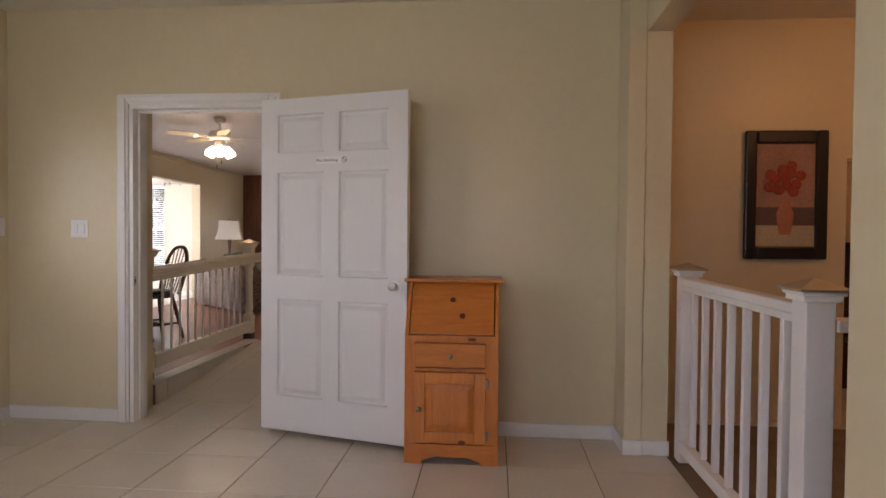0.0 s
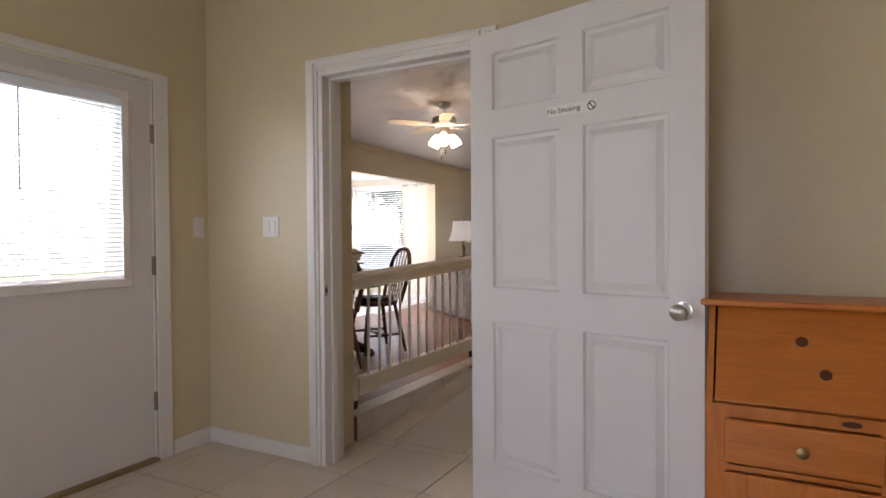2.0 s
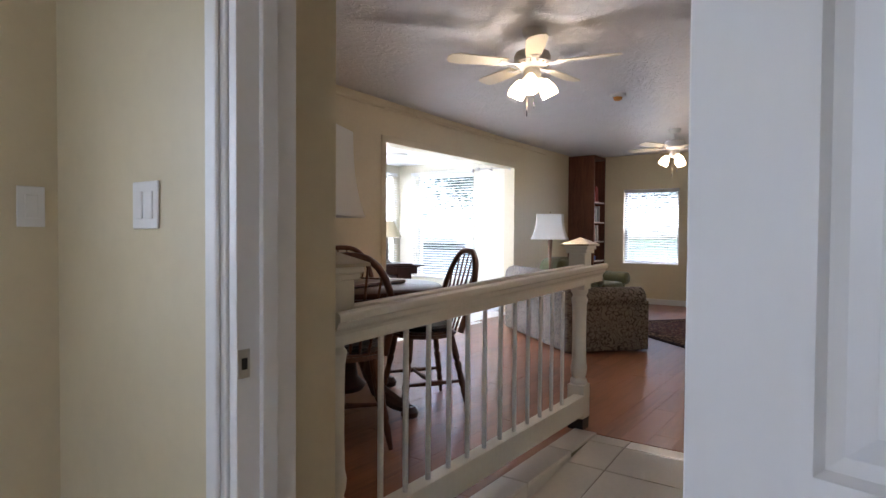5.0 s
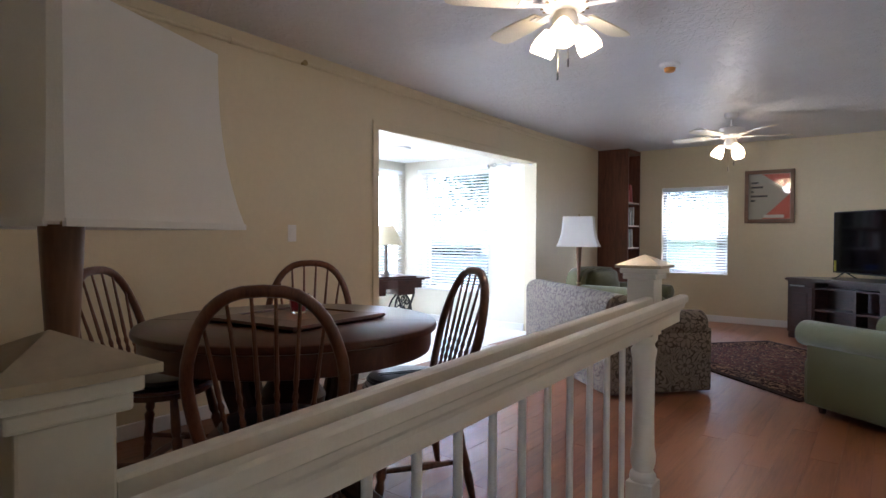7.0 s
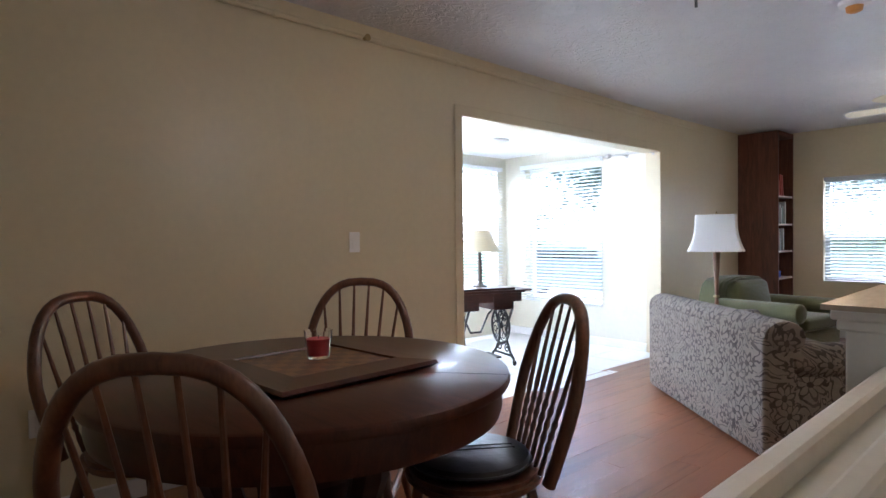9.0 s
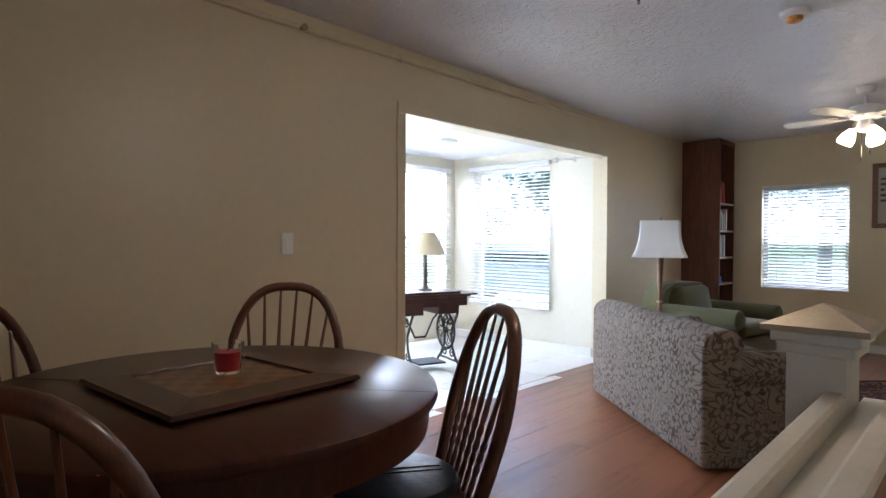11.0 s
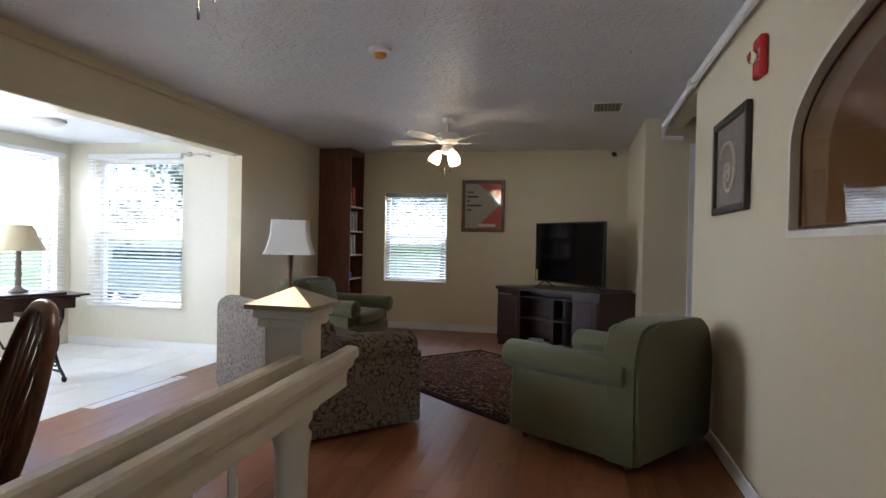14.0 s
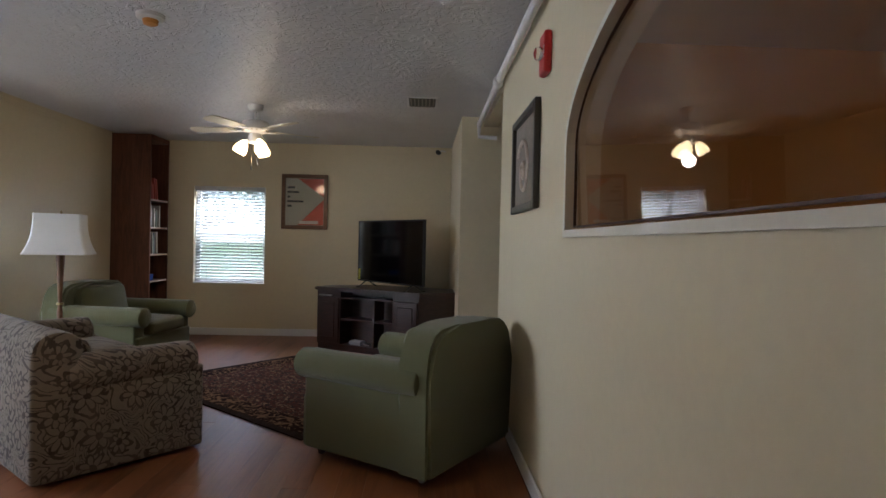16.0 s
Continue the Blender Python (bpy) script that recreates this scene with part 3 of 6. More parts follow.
inner = arch_pts()
outer = []
Y0, Y1 = 4.205, 9.25
for i, (y, z) in enumerate(inner):
    if i == 0:
        outer.append((Y1, 0.0))
    elif i == len(inner) - 1:
        outer.append((Y0, 0.0))
    else:
        s = (i - 1) / (len(inner) - 3)
        outer.append((Y1 + (Y0 - Y1) * s, 2.62))
bm = ring_wall(bmesh.new(), -0.674, -0.55, outer, inner)
bmesh.ops.recalc_face_normals(bm, faces=bm.faces[:])
tagged(part("wall_arch", bm, WALL), "cream painted wall with an arched interior window", "wall", kind="structure")
bm = ring_wall(bmesh.new(), -0.69, -0.64, arch_pts(0.006), arch_pts(-0.02))
bmesh.ops.recalc_face_normals(bm, faces=bm.faces[:])
arch_win = thing("window_arch", "arched fixed interior window with a thin cream frame", "window", kind="structure")
part("window_frame", bm, CREAM_TRIM, arch_win)
bm = bmesh.new()
for x, flip in ((-0.622, 0), (-0.617, 1)):
    vs = [bm.verts.new((x - 0.026 * (y - A_C) - 0.03 * (z - A_SPR), y, z)) for y, z in arch_pts(-0.01)]
    bm.faces.new(vs if flip else vs[::-1])
part("pane", bm, ARCH_GLASS, arch_win).visible_shadow = False
bm = ring_wall(bmesh.new(), -0.66, -0.65, arch_pts(-0.03), arch_pts(-0.036))
bmesh.ops.recalc_face_normals(bm, faces=bm.faces[:])
part("glazing_bead", bm, DARK_WOOD, arch_win)
# side hall beyond the arch wall
wall_with_holes("wall_hall_header", "x", -0.674, 0.124, 9.25, 10.5, 2.345, 2.6, [], WALL, "cream header over the hall opening")
wall_with_holes("wall_east_far", "x", -0.87, 0.14, 10.5, 12.275, 0, CEIL_Z, [], WALL, "cream painted wall beside the television")
wall_with_holes("wall_hall_far", "y", 10.5, 0.14, -0.73, 1.6, 0, CEIL_Z, [(-0.42, 0.4, 0.0, 2.15)], WALL, "cream hall wall with a white door")
wall_with_holes("wall_hall_near", "y", 9.2, 0.05, -0.55, 1.6, 0, CEIL_Z, [], WALL, "cream hall wall")
wall_with_holes("wall_hall_side", "x", 1.46, 0.14, 9.2, 12.4, 0, CEIL_Z, [], WALL, "cream hall wall")
# bay
HOLE_BAY_N = (-6.3, -5.275, 0.55, 2.06)
HOLE_BAY_W = (8.55, 9.9, 0.55, 2.06)
HOLE_BAY_W2 = (7.1, 8.35, 0.55, 2.06)
wall_with_holes("wall_bay_north", "y", BAYY, 0.14, -6.75, -4.78, 0, 2.4, [HOLE_BAY_N], BAY_WALL_LIT, "cream bay wall with a tall blinded window")
wall_with_holes("wall_bay_west", "x", -6.75, 0.14, 6.8, BAYY, 0, 2.4, [HOLE_BAY_W, HOLE_BAY_W2], BAY_WALL_LIT, "cream bay wall with bright windows")
wall_with_holes("wall_bay_south", "y", 6.8, 0.14, -6.61, -4.78, 0, 2.4, [], BAY_WALL_LIT, "cream bay wall")
tagged(part("ceiling_bay", boxes((-6.75, 6.8, 2.22, -4.78, BAYY + 0.14, 2.3)), BAY_CEIL), "paler white textured bay ceiling", "ceiling", kind="structure")


def trim(name, rows, mat=WHITE, label="white painted trim", bevel=0.004):
    return tagged(part(name, boxes(*rows, bevel=bevel, seg=1), mat), label, "trim", kind="structure")


BB = 0.085
trim("baseboard", [(-2.745, 3.845, 0, -1.98, 3.858, BB)], label="white baseboard by the doorway")
trim("baseboard", [(-0.90, 3.845, 0, 1.17, 3.858, BB)], label="white baseboard behind the pine cabinet")
trim("baseboard", [(1.16, 3.60, 0, 1.268, 3.858, BB), (1.268, 3.606, 0, 1.42, 3.618, BB)], label="white baseboard round the pillar")
trim("baseboard", [(-2.743, 3.60, 0, -2.73, 3.845, BB), (-2.743, -1.6, 0, -2.73, 2.5, BB)], label="white baseboard by the outside door")
trim("baseboard", [(-4.2, 12.26, F, -0.87, 12.273, F + BB)], label="white baseboard under the window")
trim("baseboard", [(-0.69, 6.05, F, -0.677, 9.25, F + BB)], label="white baseboard below the arched window")
trim("baseboard", [(-4.628, 4.23, F, -4.615, 7.387, F + BB), (-4.628, BAYY, F, -4.615, 11.8, F + BB)], label="white baseboard behind the dining table")
trim("baseboard", [(-6.6, BAYY - 0.014, F, -4.78, BAYY - 0.002, F + BB)], label="white baseboard in the bay")
tagged(part("pillar_trim", boxes((1.17, 3.612, BB, 1.268, 3.857, R1_CEIL), bevel=0.006), WALL), "cream painted wall pillar", "pillar", kind="structure")

# doorway casing: stepped mouldings on the room side, flat jambs inside
casing = thing("door_frame", "white moulded casing of the open doorway", "door frame", kind="structure")
for nm, r1, r2 in (("side_casing", (-1.98, 3.84, 0, -1.905, 3.858, 2.11), (-1.955, 3.828, 0, -1.92, 3.84, 2.085)), ("side_casing", (-0.98, 3.84, 0, -0.905, 3.858, 2.11), (-0.965, 3.828, 0, -0.93, 3.84, 2.085)), ("top_casing", (-1.905, 3.84, 2.045, -0.98, 3.858, 2.11), (-1.905, 3.828, 2.06, -0.98, 3.84, 2.095))):
    part(nm, boxes(r1, r2, bevel=0.005), WHITE, casing)
part("jamb", boxes((-1.9, 3.845, 0, -1.875, 4.0, 2.02), (-1.875, 3.9, 0, -1.862, 3.94, 2.02), bevel=0.002), WHITE, casing)
part("jamb", boxes((-1.01, 3.845, 0, -0.985, 4.0, 2.02), bevel=0.002), WHITE, casing)
part("head_jamb", boxes((-1.9, 3.845, 2.02, -0.985, 4.0, 2.045), (-1.875, 3.9, 2.005, -1.01, 3.94, 2.02), bevel=0.002), WHITE, casing)
part("strike_plate", boxes((-1.876, 3.846, 0.885, -1.8725, 3.876, 0.945), bevel=0.0016), NICKEL, casing, "nickel strike plate")
part("latch_hole", boxes((-1.8727, 3.855, 0.903, -1.8722, 3.869, 0.927)), BLACK, casing)


def six_panel_door(w, h, t, mat):
    """Moulded slab with six raised panels, both faces; hinge edge at x = 0."""
    bm = bmesh.new()
    st, mid = 0.115, 0.1
    pw = (w - 2 * st - mid) / 2
    xs = [0, st, st + pw, st + pw + mid, w - st, w]
    zs = [0, 0.21, 0.80, 0.94, 1.56, 1.675, 1.905, h]
    for side in (0, 1):
        y, s = (0, 1) if side == 0 else (t, -1)
        for i in range(5):
            for j in range(7):
                x0, x1, z0, z1 = xs[i], xs[i + 1], zs[j], zs[j + 1]

                def quad(a, b):
                    for k in range(4):
                        m_ = (k + 1) % 4
                        bm.faces.new((a[k], a[m_], b[m_], b[k]))

                def loop(d, dep):
                    return [bm.verts.new((x, y + s * dep, z)) for x, z in ((x0 + d, z0 + d), (x1 - d, z0 + d), (x1 - d, z1 - d), (x0 + d, z1 - d))]

                if i in (1, 3) and j in (1, 3, 5):
                    ls = [loop(0, 0), loop(0.006, 0.011), loop(0.02, 0.013), loop(0.045, 0.002)]
                    for a, b in zip(ls, ls[1:]):
                        quad(a, b)
                    bm.faces.new(ls[-1])
                else:
                    bm.faces.new(loop(0, 0))
    e = [(0, 0), (w, 0), (w, t), (0, t)]
    for a, b in ((e[1], e[2]), (e[3], e[0])):
        bm.faces.new([bm.verts.new(p) for p in ((*a, 0), (*b, 0), (*b, h), (*a, h))])
    for z in (0, h):
        bm.faces.new([bm.verts.new((*p, z)) for p in e])
    bmesh.ops.remove_doubles(bm, verts=bm.verts[:], dist=1e-5)
    bmesh.ops.recalc_face_normals(bm, faces=bm.faces[:])
    return bm


def knob(parent, m):
    part("door_knob", lathe([(0.031, 0), (0.031, 0.006), (0.012, 0.01), (0.011, 0.03), (0.02, 0.036), (0.027, 0.048), (0.026, 0.06), (0.015, 0.068), (0.004, 0.07)], 20, m=m), NICKEL, parent, "brushed nickel round knob", True)


DOOR_YAW = -14.5
door = thing("door_1", "white six-panel door standing wide open with a small sign", "door", pose(-0.985, 3.745, 0.035, 0, 0, DOOR_YAW), kind="structure")
part("door_slab", six_panel_door(0.965, 2.0, 0.035, DOOR_WHITE), DOOR_WHITE, door)
knob(door, pose(0.9, 0, 0.905, 90))
knob(door, pose(0.9, 0.035, 0.905, -90))
sign = thing("door_sign", "small white no-smoking sticker on the door", "sign", door.matrix_world @ pose(0.485, -0.001, 1.625, 90))
part("sticker", boxes((-0.1, -0.02, 0, 0.105, 0.02, 0.001)), WHITE, sign)


def lettering(name, text, size, m, parent, mat=INK):
    cu = bpy.data.curves.new(name, "FONT")
    cu.body, cu.size, cu.align_x, cu.align_y, cu.extrude = text, size, "CENTER", "CENTER", 0.0004
    ob = new(name + "_curve", cu)
    me = bpy.data.meshes.new_from_object(ob.evaluated_get(bpy.context.evaluated_depsgraph_get()))
    bpy.data.objects.remove(ob)
    me.materials.append(mat)
    o = new(name, me)
    o.parent = parent
    o.matrix_local = m
    return o


lettering("lettering", "No Smoking", 0.028, pose(-0.03, 0, 0.0016), sign)
ringp = [(0.085 + 0.015 * math.cos(a * math.pi / 10), 0.015 * math.sin(a * math.pi / 10), 0.0015) for a in range(20)]
part("ring_symbol", tube(ringp, 0.002, 5, closed=True), INK, sign)
part("slash_symbol", tube([(0.075, 0.011, 0.0015), (0.095, -0.011, 0.0015)], 0.002, 5), INK, sign)

# outside door with half glass
out = thing("door_2", "white outside door with a blinded half window", "door", kind="structure")
part("door_slab", boxes((-2.80, 2.605, 0.02, -2.757, 2.76, 2.02), (-2.80, 3.345, 0.02, -2.757, 3.505, 2.02), (-2.80, 2.76, 0.02, -2.757, 3.345, 0.99), (-2.80, 2.76, 1.905, -2.757, 3.345, 2.02)), DOOR_WHITE, out)
part("window_frame", boxes((-2.757, 2.735, 0.955, -2.742, 2.775, 1.935), (-2.757, 3.335, 0.955, -2.742, 3.375, 1.935), (-2.757, 2.735, 0.945, -2.735, 3.375, 0.985), (-2.757, 2.735, 1.91, -2.738, 3.375, 1.945), bevel=0.004), WHITE, out)
part("pane", boxes((-2.795, 2.76, 0.985, -2.789, 3.345, 1.91)), GLASS, out).visible_shadow = False
part("threshold", boxes((-2.80, 2.6, 0.0, -2.72, 3.51, 0.018), bevel=0.005), BRASS, out)
for z in (0.32, 1.047, 1.747):
    part("hinge", boxes((-2.757, 3.497, z - 0.05, -2.738, 3.517, z + 0.05), bevel=0.005), STEEL, out, "dull metal hinge")
of = thing("door_frame", "white casing round the outside door", "door frame", kind="structure")
for nm, r in (("side_casing", (-2.743, 3.512, 0, -2.725, 3.592, 2.07)), ("side_casing", (-2.743, 2.52, 0, -2.725, 2.598, 2.07)), ("top_casing", (-2.743, 2.598, 2.03, -2.725, 3.512, 2.07))):
    part(nm, boxes(r, bevel=0.005), WHITE, of)
part("jamb", boxes((-2.88, 3.505, 0, -2.745, 3.512, 2.03)), WHITE, of)


def blind(name, axis, at, a0, a1, z0, z1, tilt, step=0.042, label="white horizontal slat blind lowered over the window"):
    """Slats across a window; axis is the one across the wall."""
    w = a1 - a0
    m = pose((a0 + a1) / 2, at, 0) if axis == "y" else pose(at, (a0 + a1) / 2, 0, 0, 0, 90)
    ob = thing(name, label, "window blind", m)
    part("headrail", boxes((-w / 2, -0.022, z1 - 0.045, w / 2, 0.022, z1), bevel=0.003), SLAT, ob)
    part("bottom_rail", boxes((-w / 2, -0.016, z0, w / 2, 0.016, z0 + 0.018), bevel=0.004), SLAT, ob)
    sl = step * 0.55
    bm = bmesh.new()
    rows = [[bm.verts.new((x, y, 0.0035 * (1 - (y / sl) ** 2))) for y in (-sl, 0, sl)] for x in (-w / 2, w / 2)]
    low = [[bm.verts.new((x, y, 0.0035 * (1 - (y / sl) ** 2) - 0.0015)) for y in (-sl, 0, sl)] for x in (-w / 2, w / 2)]
    for k in (0, 1):
        bm.faces.new((rows[0][k], rows[1][k], rows[1][k + 1], rows[0][k + 1]))
        bm.faces.new((low[0][k + 1], low[1][k + 1], low[1][k], low[0][k]))
    for k in (0, 2):
        bm.faces.new((rows[0][k], low[0][k], low[1][k], rows[1][k]))
    n = int((z1 - z0 - 0.07) / step)
    first = part("slat", bm, SLAT, ob)
    first.matrix_local = pose(0, 0, z0 + 0.04, tilt)
    for i in range(1, n + 1):
        o = new("slat", first.data)
        o.parent = ob
        o.matrix_local = pose(0, 0, z0 + 0.04 + i * step, tilt)
    for x in (-w * 0.32, w * 0.32):
        part("ladder_cord", boxes((x - 0.001, -0.024, z0 + 0.01, x + 0.001, -0.022, z1 - 0.04), (x - 0.001, 0.022, z0 + 0.01, x + 0.001, 0.024, z1 - 0.04)), BLIND_LINE, ob)
    part("tilt_wand", tube([(-w / 2 + 0.09, -0.035, z1 - 0.05), (-w / 2 + 0.09, -0.035, z1 - 0.5)], 0.004, 6), BLIND_LINE, ob)
    return ob


def sash_window(name, axis, at, thick, hole, label):
    a0, a1, z0, z1 = hole
    ob = thing(name, label, "window", kind="structure")

    def bx(p, q, lo, hi, d0=0.0, d1=1.0):
        e0, e1 = at + thick * d0, at + thick * d1
        e0, e1 = min(e0, e1), max(e0, e1)
        return (p, e0, lo, q, e1, hi) if axis == "y" else (e0, p, lo, e1, q, hi)

    fr = 0.045
    part("window_frame", boxes(bx(a0, a0 + fr, z0, z1, 0.55, 0.95), bx(a1 - fr, a1, z0, z1, 0.55, 0.95), bx(a0 + fr, a1 - fr, z1 - fr, z1, 0.55, 0.95), bx(a0 + fr, a1 - fr, z0, z0 + fr, 0.55, 0.95)), WHITE, ob)
    zm = (z0 + z1) / 2
    part("meeting_rail", boxes(bx(a0 + fr, a1 - fr, zm - 0.03, zm + 0.03, 0.6, 0.9)), WHITE, ob)
    part("window_sill", boxes(bx(a0 + 0.001, a1 - 0.001, z0 - 0.002, z0 + 0.012, -0.06, 0.55), bevel=0.005), WHITE, ob)
    for lo, hi in ((z0 + fr, zm - 0.03), (zm + 0.03, z1 - fr)):
        part("pane", boxes(bx(a0 + fr, a1 - fr, lo, hi, 0.72, 0.76)), GLASS, ob).visible_shadow = False
    return ob


sash_window("window_1", "y", 12.275, 0.15, HOLE_BACK, "white single-hung window in the end wall")
sash_window("window_2", "y", BAYY, 0.14, HOLE_BAY_N, "tall white single-hung bay window")
sash_window("window_3", "x", -6.61, -0.14, HOLE_BAY_W, "bright white single-hung bay window")
sash_window("window_4", "x", -6.61, -0.14, HOLE_BAY_W2, "bright white single-hung bay window")
blind("window_blind", "y", 12.305, -3.895, -3.08, 0.77, 1.9, 34, 0.036)
blind("window_blind", "y", BAYY - 0.035, -6.34, -5.255, 0.56, 2.10, 20, 0.036)
blind("window_blind", "x", -6.57, 8.5, 9.93, 0.56, 2.10, 12, 0.036)
blind("window_blind", "x", -2.765, 2.765, 3.34, 0.99, 1.905, 14, 0.024)
tagged(part("valance", boxes((-3.9, 12.268, 1.865, -3.075, 12.285, 1.905), bevel=0.003), SLAT), "white blind valance in the end wall window", "valance")
# room-one windows behind the walker, unseen and added to let daylight in
sash_window("added_window_side", "x", -2.745, -0.14, (0.0, 1.5, 0.85, 2.1), "unseen white window added in the side wall for light")
sash_window("added_window_rear", "y", -1.6, -0.14, (-1.6, 0.6, 0.85, 2.1), "unseen white window added in the rear wall for light")

# opening casing to the bay
trim("trim_bay", [(-4.628, 7.387, 2.075, -4.615, BAYY + 0.01, 2.145), (-4.628, 7.387, F, -4.615, 7.457, 2.075)], WALL, "cream painted flat casing round the bay opening")

# hall door beyond the arch wall
hd = thing("door_3", "white hall door standing closed in its casing", "door", kind="structure")
part("door_slab", boxes((-0.40, 10.54, F + 0.01, 0.38, 10.58, 2.13)), WHITE, hd)
for nm, r in (("side_casing", (-0.49, 10.48, F, -0.415, 10.498, 2.2)), ("side_casing", (0.395, 10.48, F, 0.47, 10.498, 2.2)), ("top_casing", (-0.415, 10.48, 2.14, 0.395, 10.498, 2.2))):
    part(nm, boxes(r, bevel=0.004), WHITE, hd)
part("hinge", boxes((-0.415, 10.515, 1.85, -0.4, 10.54, 1.95)), STEEL, hd)
knob(hd, pose(0.32, 10.54, 1.05, 90))

# pipes along the ceiling
pipe = thing("sprinkler_pipe", "cream painted pipe run high along the bay wall", "pipe")
part("pipe_run", tube([(-4.607, 4.25, 2.446), (-4.607, 10.08, 2.372)], 0.015, 10), WALL, pipe, smooth=True)
part("thin_run", tube([(-4.607, 10.06, 2.372), (-4.607, 10.93, 2.362)], 0.012, 8), WALL, pipe, smooth=True)
for y in (6.15, 7.4, 9.9):
    part("pipe_clip", tube([(-4.607, y - 0.012, 2.446 - (y - 4.25) * 0.0127), (-4.607, y + 0.012, 2.446 - (y - 4.25) * 0.0127)], 0.02, 10), WALL, pipe, smooth=True)
part("sprinkler_head", lathe([(0.012, 0), (0.012, 0.03), (0.02, 0.032), (0.02, 0.036)], 10, m=pose(-4.597, 6.68, 2.405, 0, 90, 0)), BRASS, pipe)
pipe = thing("sprinkler_pipe", "white painted pipe with an elbow above the arched window", "pipe")
part("pipe_run", tube([(-0.72, 4.3, 2.39), (-0.72, 9.12, 2.39), (-0.72, 9.19, 2.39), (-0.70, 9.24, 2.39), (-0.72, 9.28, 2.385), (-0.72, 9.3, 2.375), (-0.72, 10.45, 2.355)], 0.024, 10), WHITE, pipe, smooth=True)
part("elbow", tube([(-0.72, 9.1, 2.39), (-0.72, 9.19, 2.39)], 0.034, 12), WHITE, pipe, smooth=True)
part("pipe_drop", tube([(-0.72, 10.45, 2.355), (-0.72, 10.45, 2.25), (-0.56, 10.45, 2.24)], 0.02, 8), WHITE, pipe, smooth=True)


# ---- railing by the ramp ----
def newel(name, x, y, z0, peak, label, w=0.115):
    ob = thing(name, label, "newel post", pose(x, y, z0))
    h = peak - z0
    part("post_block", boxes((-w / 2, -w / 2, 0.75, w / 2, w / 2, h - 0.085), bevel=0.004), CREAM_TRIM, ob)
    part("lower_block", boxes((-w / 2, -w / 2, 0.06, w / 2, w / 2, 0.24), bevel=0.004), CREAM_TRIM, ob)
    part("turned_shaft", lathe([(0.043, 0.24), (0.046, 0.25), (0.043, 0.265), (0.034, 0.275), (0.041, 0.3), (0.044, 0.33), (0.038, 0.36), (0.036, 0.47), (0.037, 0.6), (0.038, 0.66), (0.043, 0.69), (0.044, 0.7), (0.036, 0.712), (0.036, 0.72), (0.045, 0.735), (0.045, 0.75)], 18), CREAM_TRIM, ob, smooth=True)
    part("cap_moulding", boxes((-w / 2 - 0.012, -w / 2 - 0.012, h - 0.085, w / 2 + 0.012, w / 2 + 0.012, h - 0.065), (-w / 2 - 0.02, -w / 2 - 0.02, h - 0.065, w / 2 + 0.02, w / 2 + 0.02, h - 0.046), bevel=0.004), CREAM_TRIM, ob)
    bm = bmesh.new()
    c = w / 2 + 0.032
    lo = [bm.verts.new((sx * c, sy * c, h - 0.046)) for sx, sy in ((-1, -1), (1, -1), (1, 1), (-1, 1))]
    hi = [bm.verts.new((sx * c, sy * c, h - 0.036)) for sx, sy in ((-1, -1), (1, -1), (1, 1), (-1, 1))]
    tip = bm.verts.new((0, 0, h))
    bm.faces.new(lo[::-1])
    for i in range(4):
        j = (i + 1) % 4
        bm.faces.new((lo[i], lo[j], hi[j], hi[i]))
        bm.faces.new((hi[i], hi[j], tip))
    part("pyramid_cap", bm, BRONZE_CAP, ob, "bronze-toned pyramid cap")
    part("base_block", boxes((-w / 2 + 0.004, -w / 2 + 0.004, 0.0, w / 2 - 0.004, w / 2 - 0.004, 0.06)), BLACK, ob, "black rubber base block")
    return ob


BRONZE_CAP = material("worn_bronze_cap", (0.45, 0.38, 0.27), 0.33, 0.55, var=0.14, scale=9)
PX, RX = -2.08, -2.012
POST_W = 0.092
newel("newel_post", PX, 6.125, F, 1.175, "cream turned newel post with a bronze pyramid cap", POST_W)
newel("newel_post", PX, 4.305, F, 1.137, "cream turned newel post beside the doorway", POST_W)
rail = thing("railing", "cream wooden railing with slim balusters along the ramp", "railing")


def rail_top(y):
    return 0.975 + (y - 4.22) * 0.031


def rail_profile(y0, y1, za, zb, pts, x0=None):
    x0 = RX if x0 is None else x0
    bm = bmesh.new()
    a = [bm.verts.new((x0 + x, y0, za + z)) for x, z in pts]
    b = [bm.verts.new((x0 + x, y1, zb + z)) for x, z in pts]
    n = len(pts)
    for i in range(n):
        bm.faces.new((a[i], a[(i + 1) % n], b[(i + 1) % n], b[i]))
    bm.faces.new(a[::-1])
    bm.faces.new(b)
    bmesh.ops.recalc_face_normals(bm, faces=bm.faces[:])
    return bm


# grooved handrail: the outer half runs on past both posts
half = [(0.022, -0.03), (0.024, -0.004), (0.03, 0.0), (0.05, 0.0), (0.057, -0.004), (0.0585, -0.012), (0.0585, -0.024), (0.05, -0.03), (0.045, -0.045), (0.034, -0.056), (0.03, -0.066), (0.03, -0.095)]
full = half + [(-x, z) for x, z in half[::-1]]
outer_half = [(-0.02, -0.031)] + half + [(-0.02, -0.095)]
YP0, YP1 = 4.305 + POST_W / 2, 6.125 - POST_W / 2
part("handrail", rail_profile(YP0, YP1, rail_top(YP0), rail_top(YP1), full), CREAM_TRIM, rail)
part("handrail_end", rail_profile(YP1, 6.2, rail_top(YP1), rail_top(6.2), outer_half), CREAM_TRIM, rail)
part("handrail_end", rail_profile(4.215, YP0, rail_top(4.215), rail_top(YP0), outer_half), CREAM_TRIM, rail)
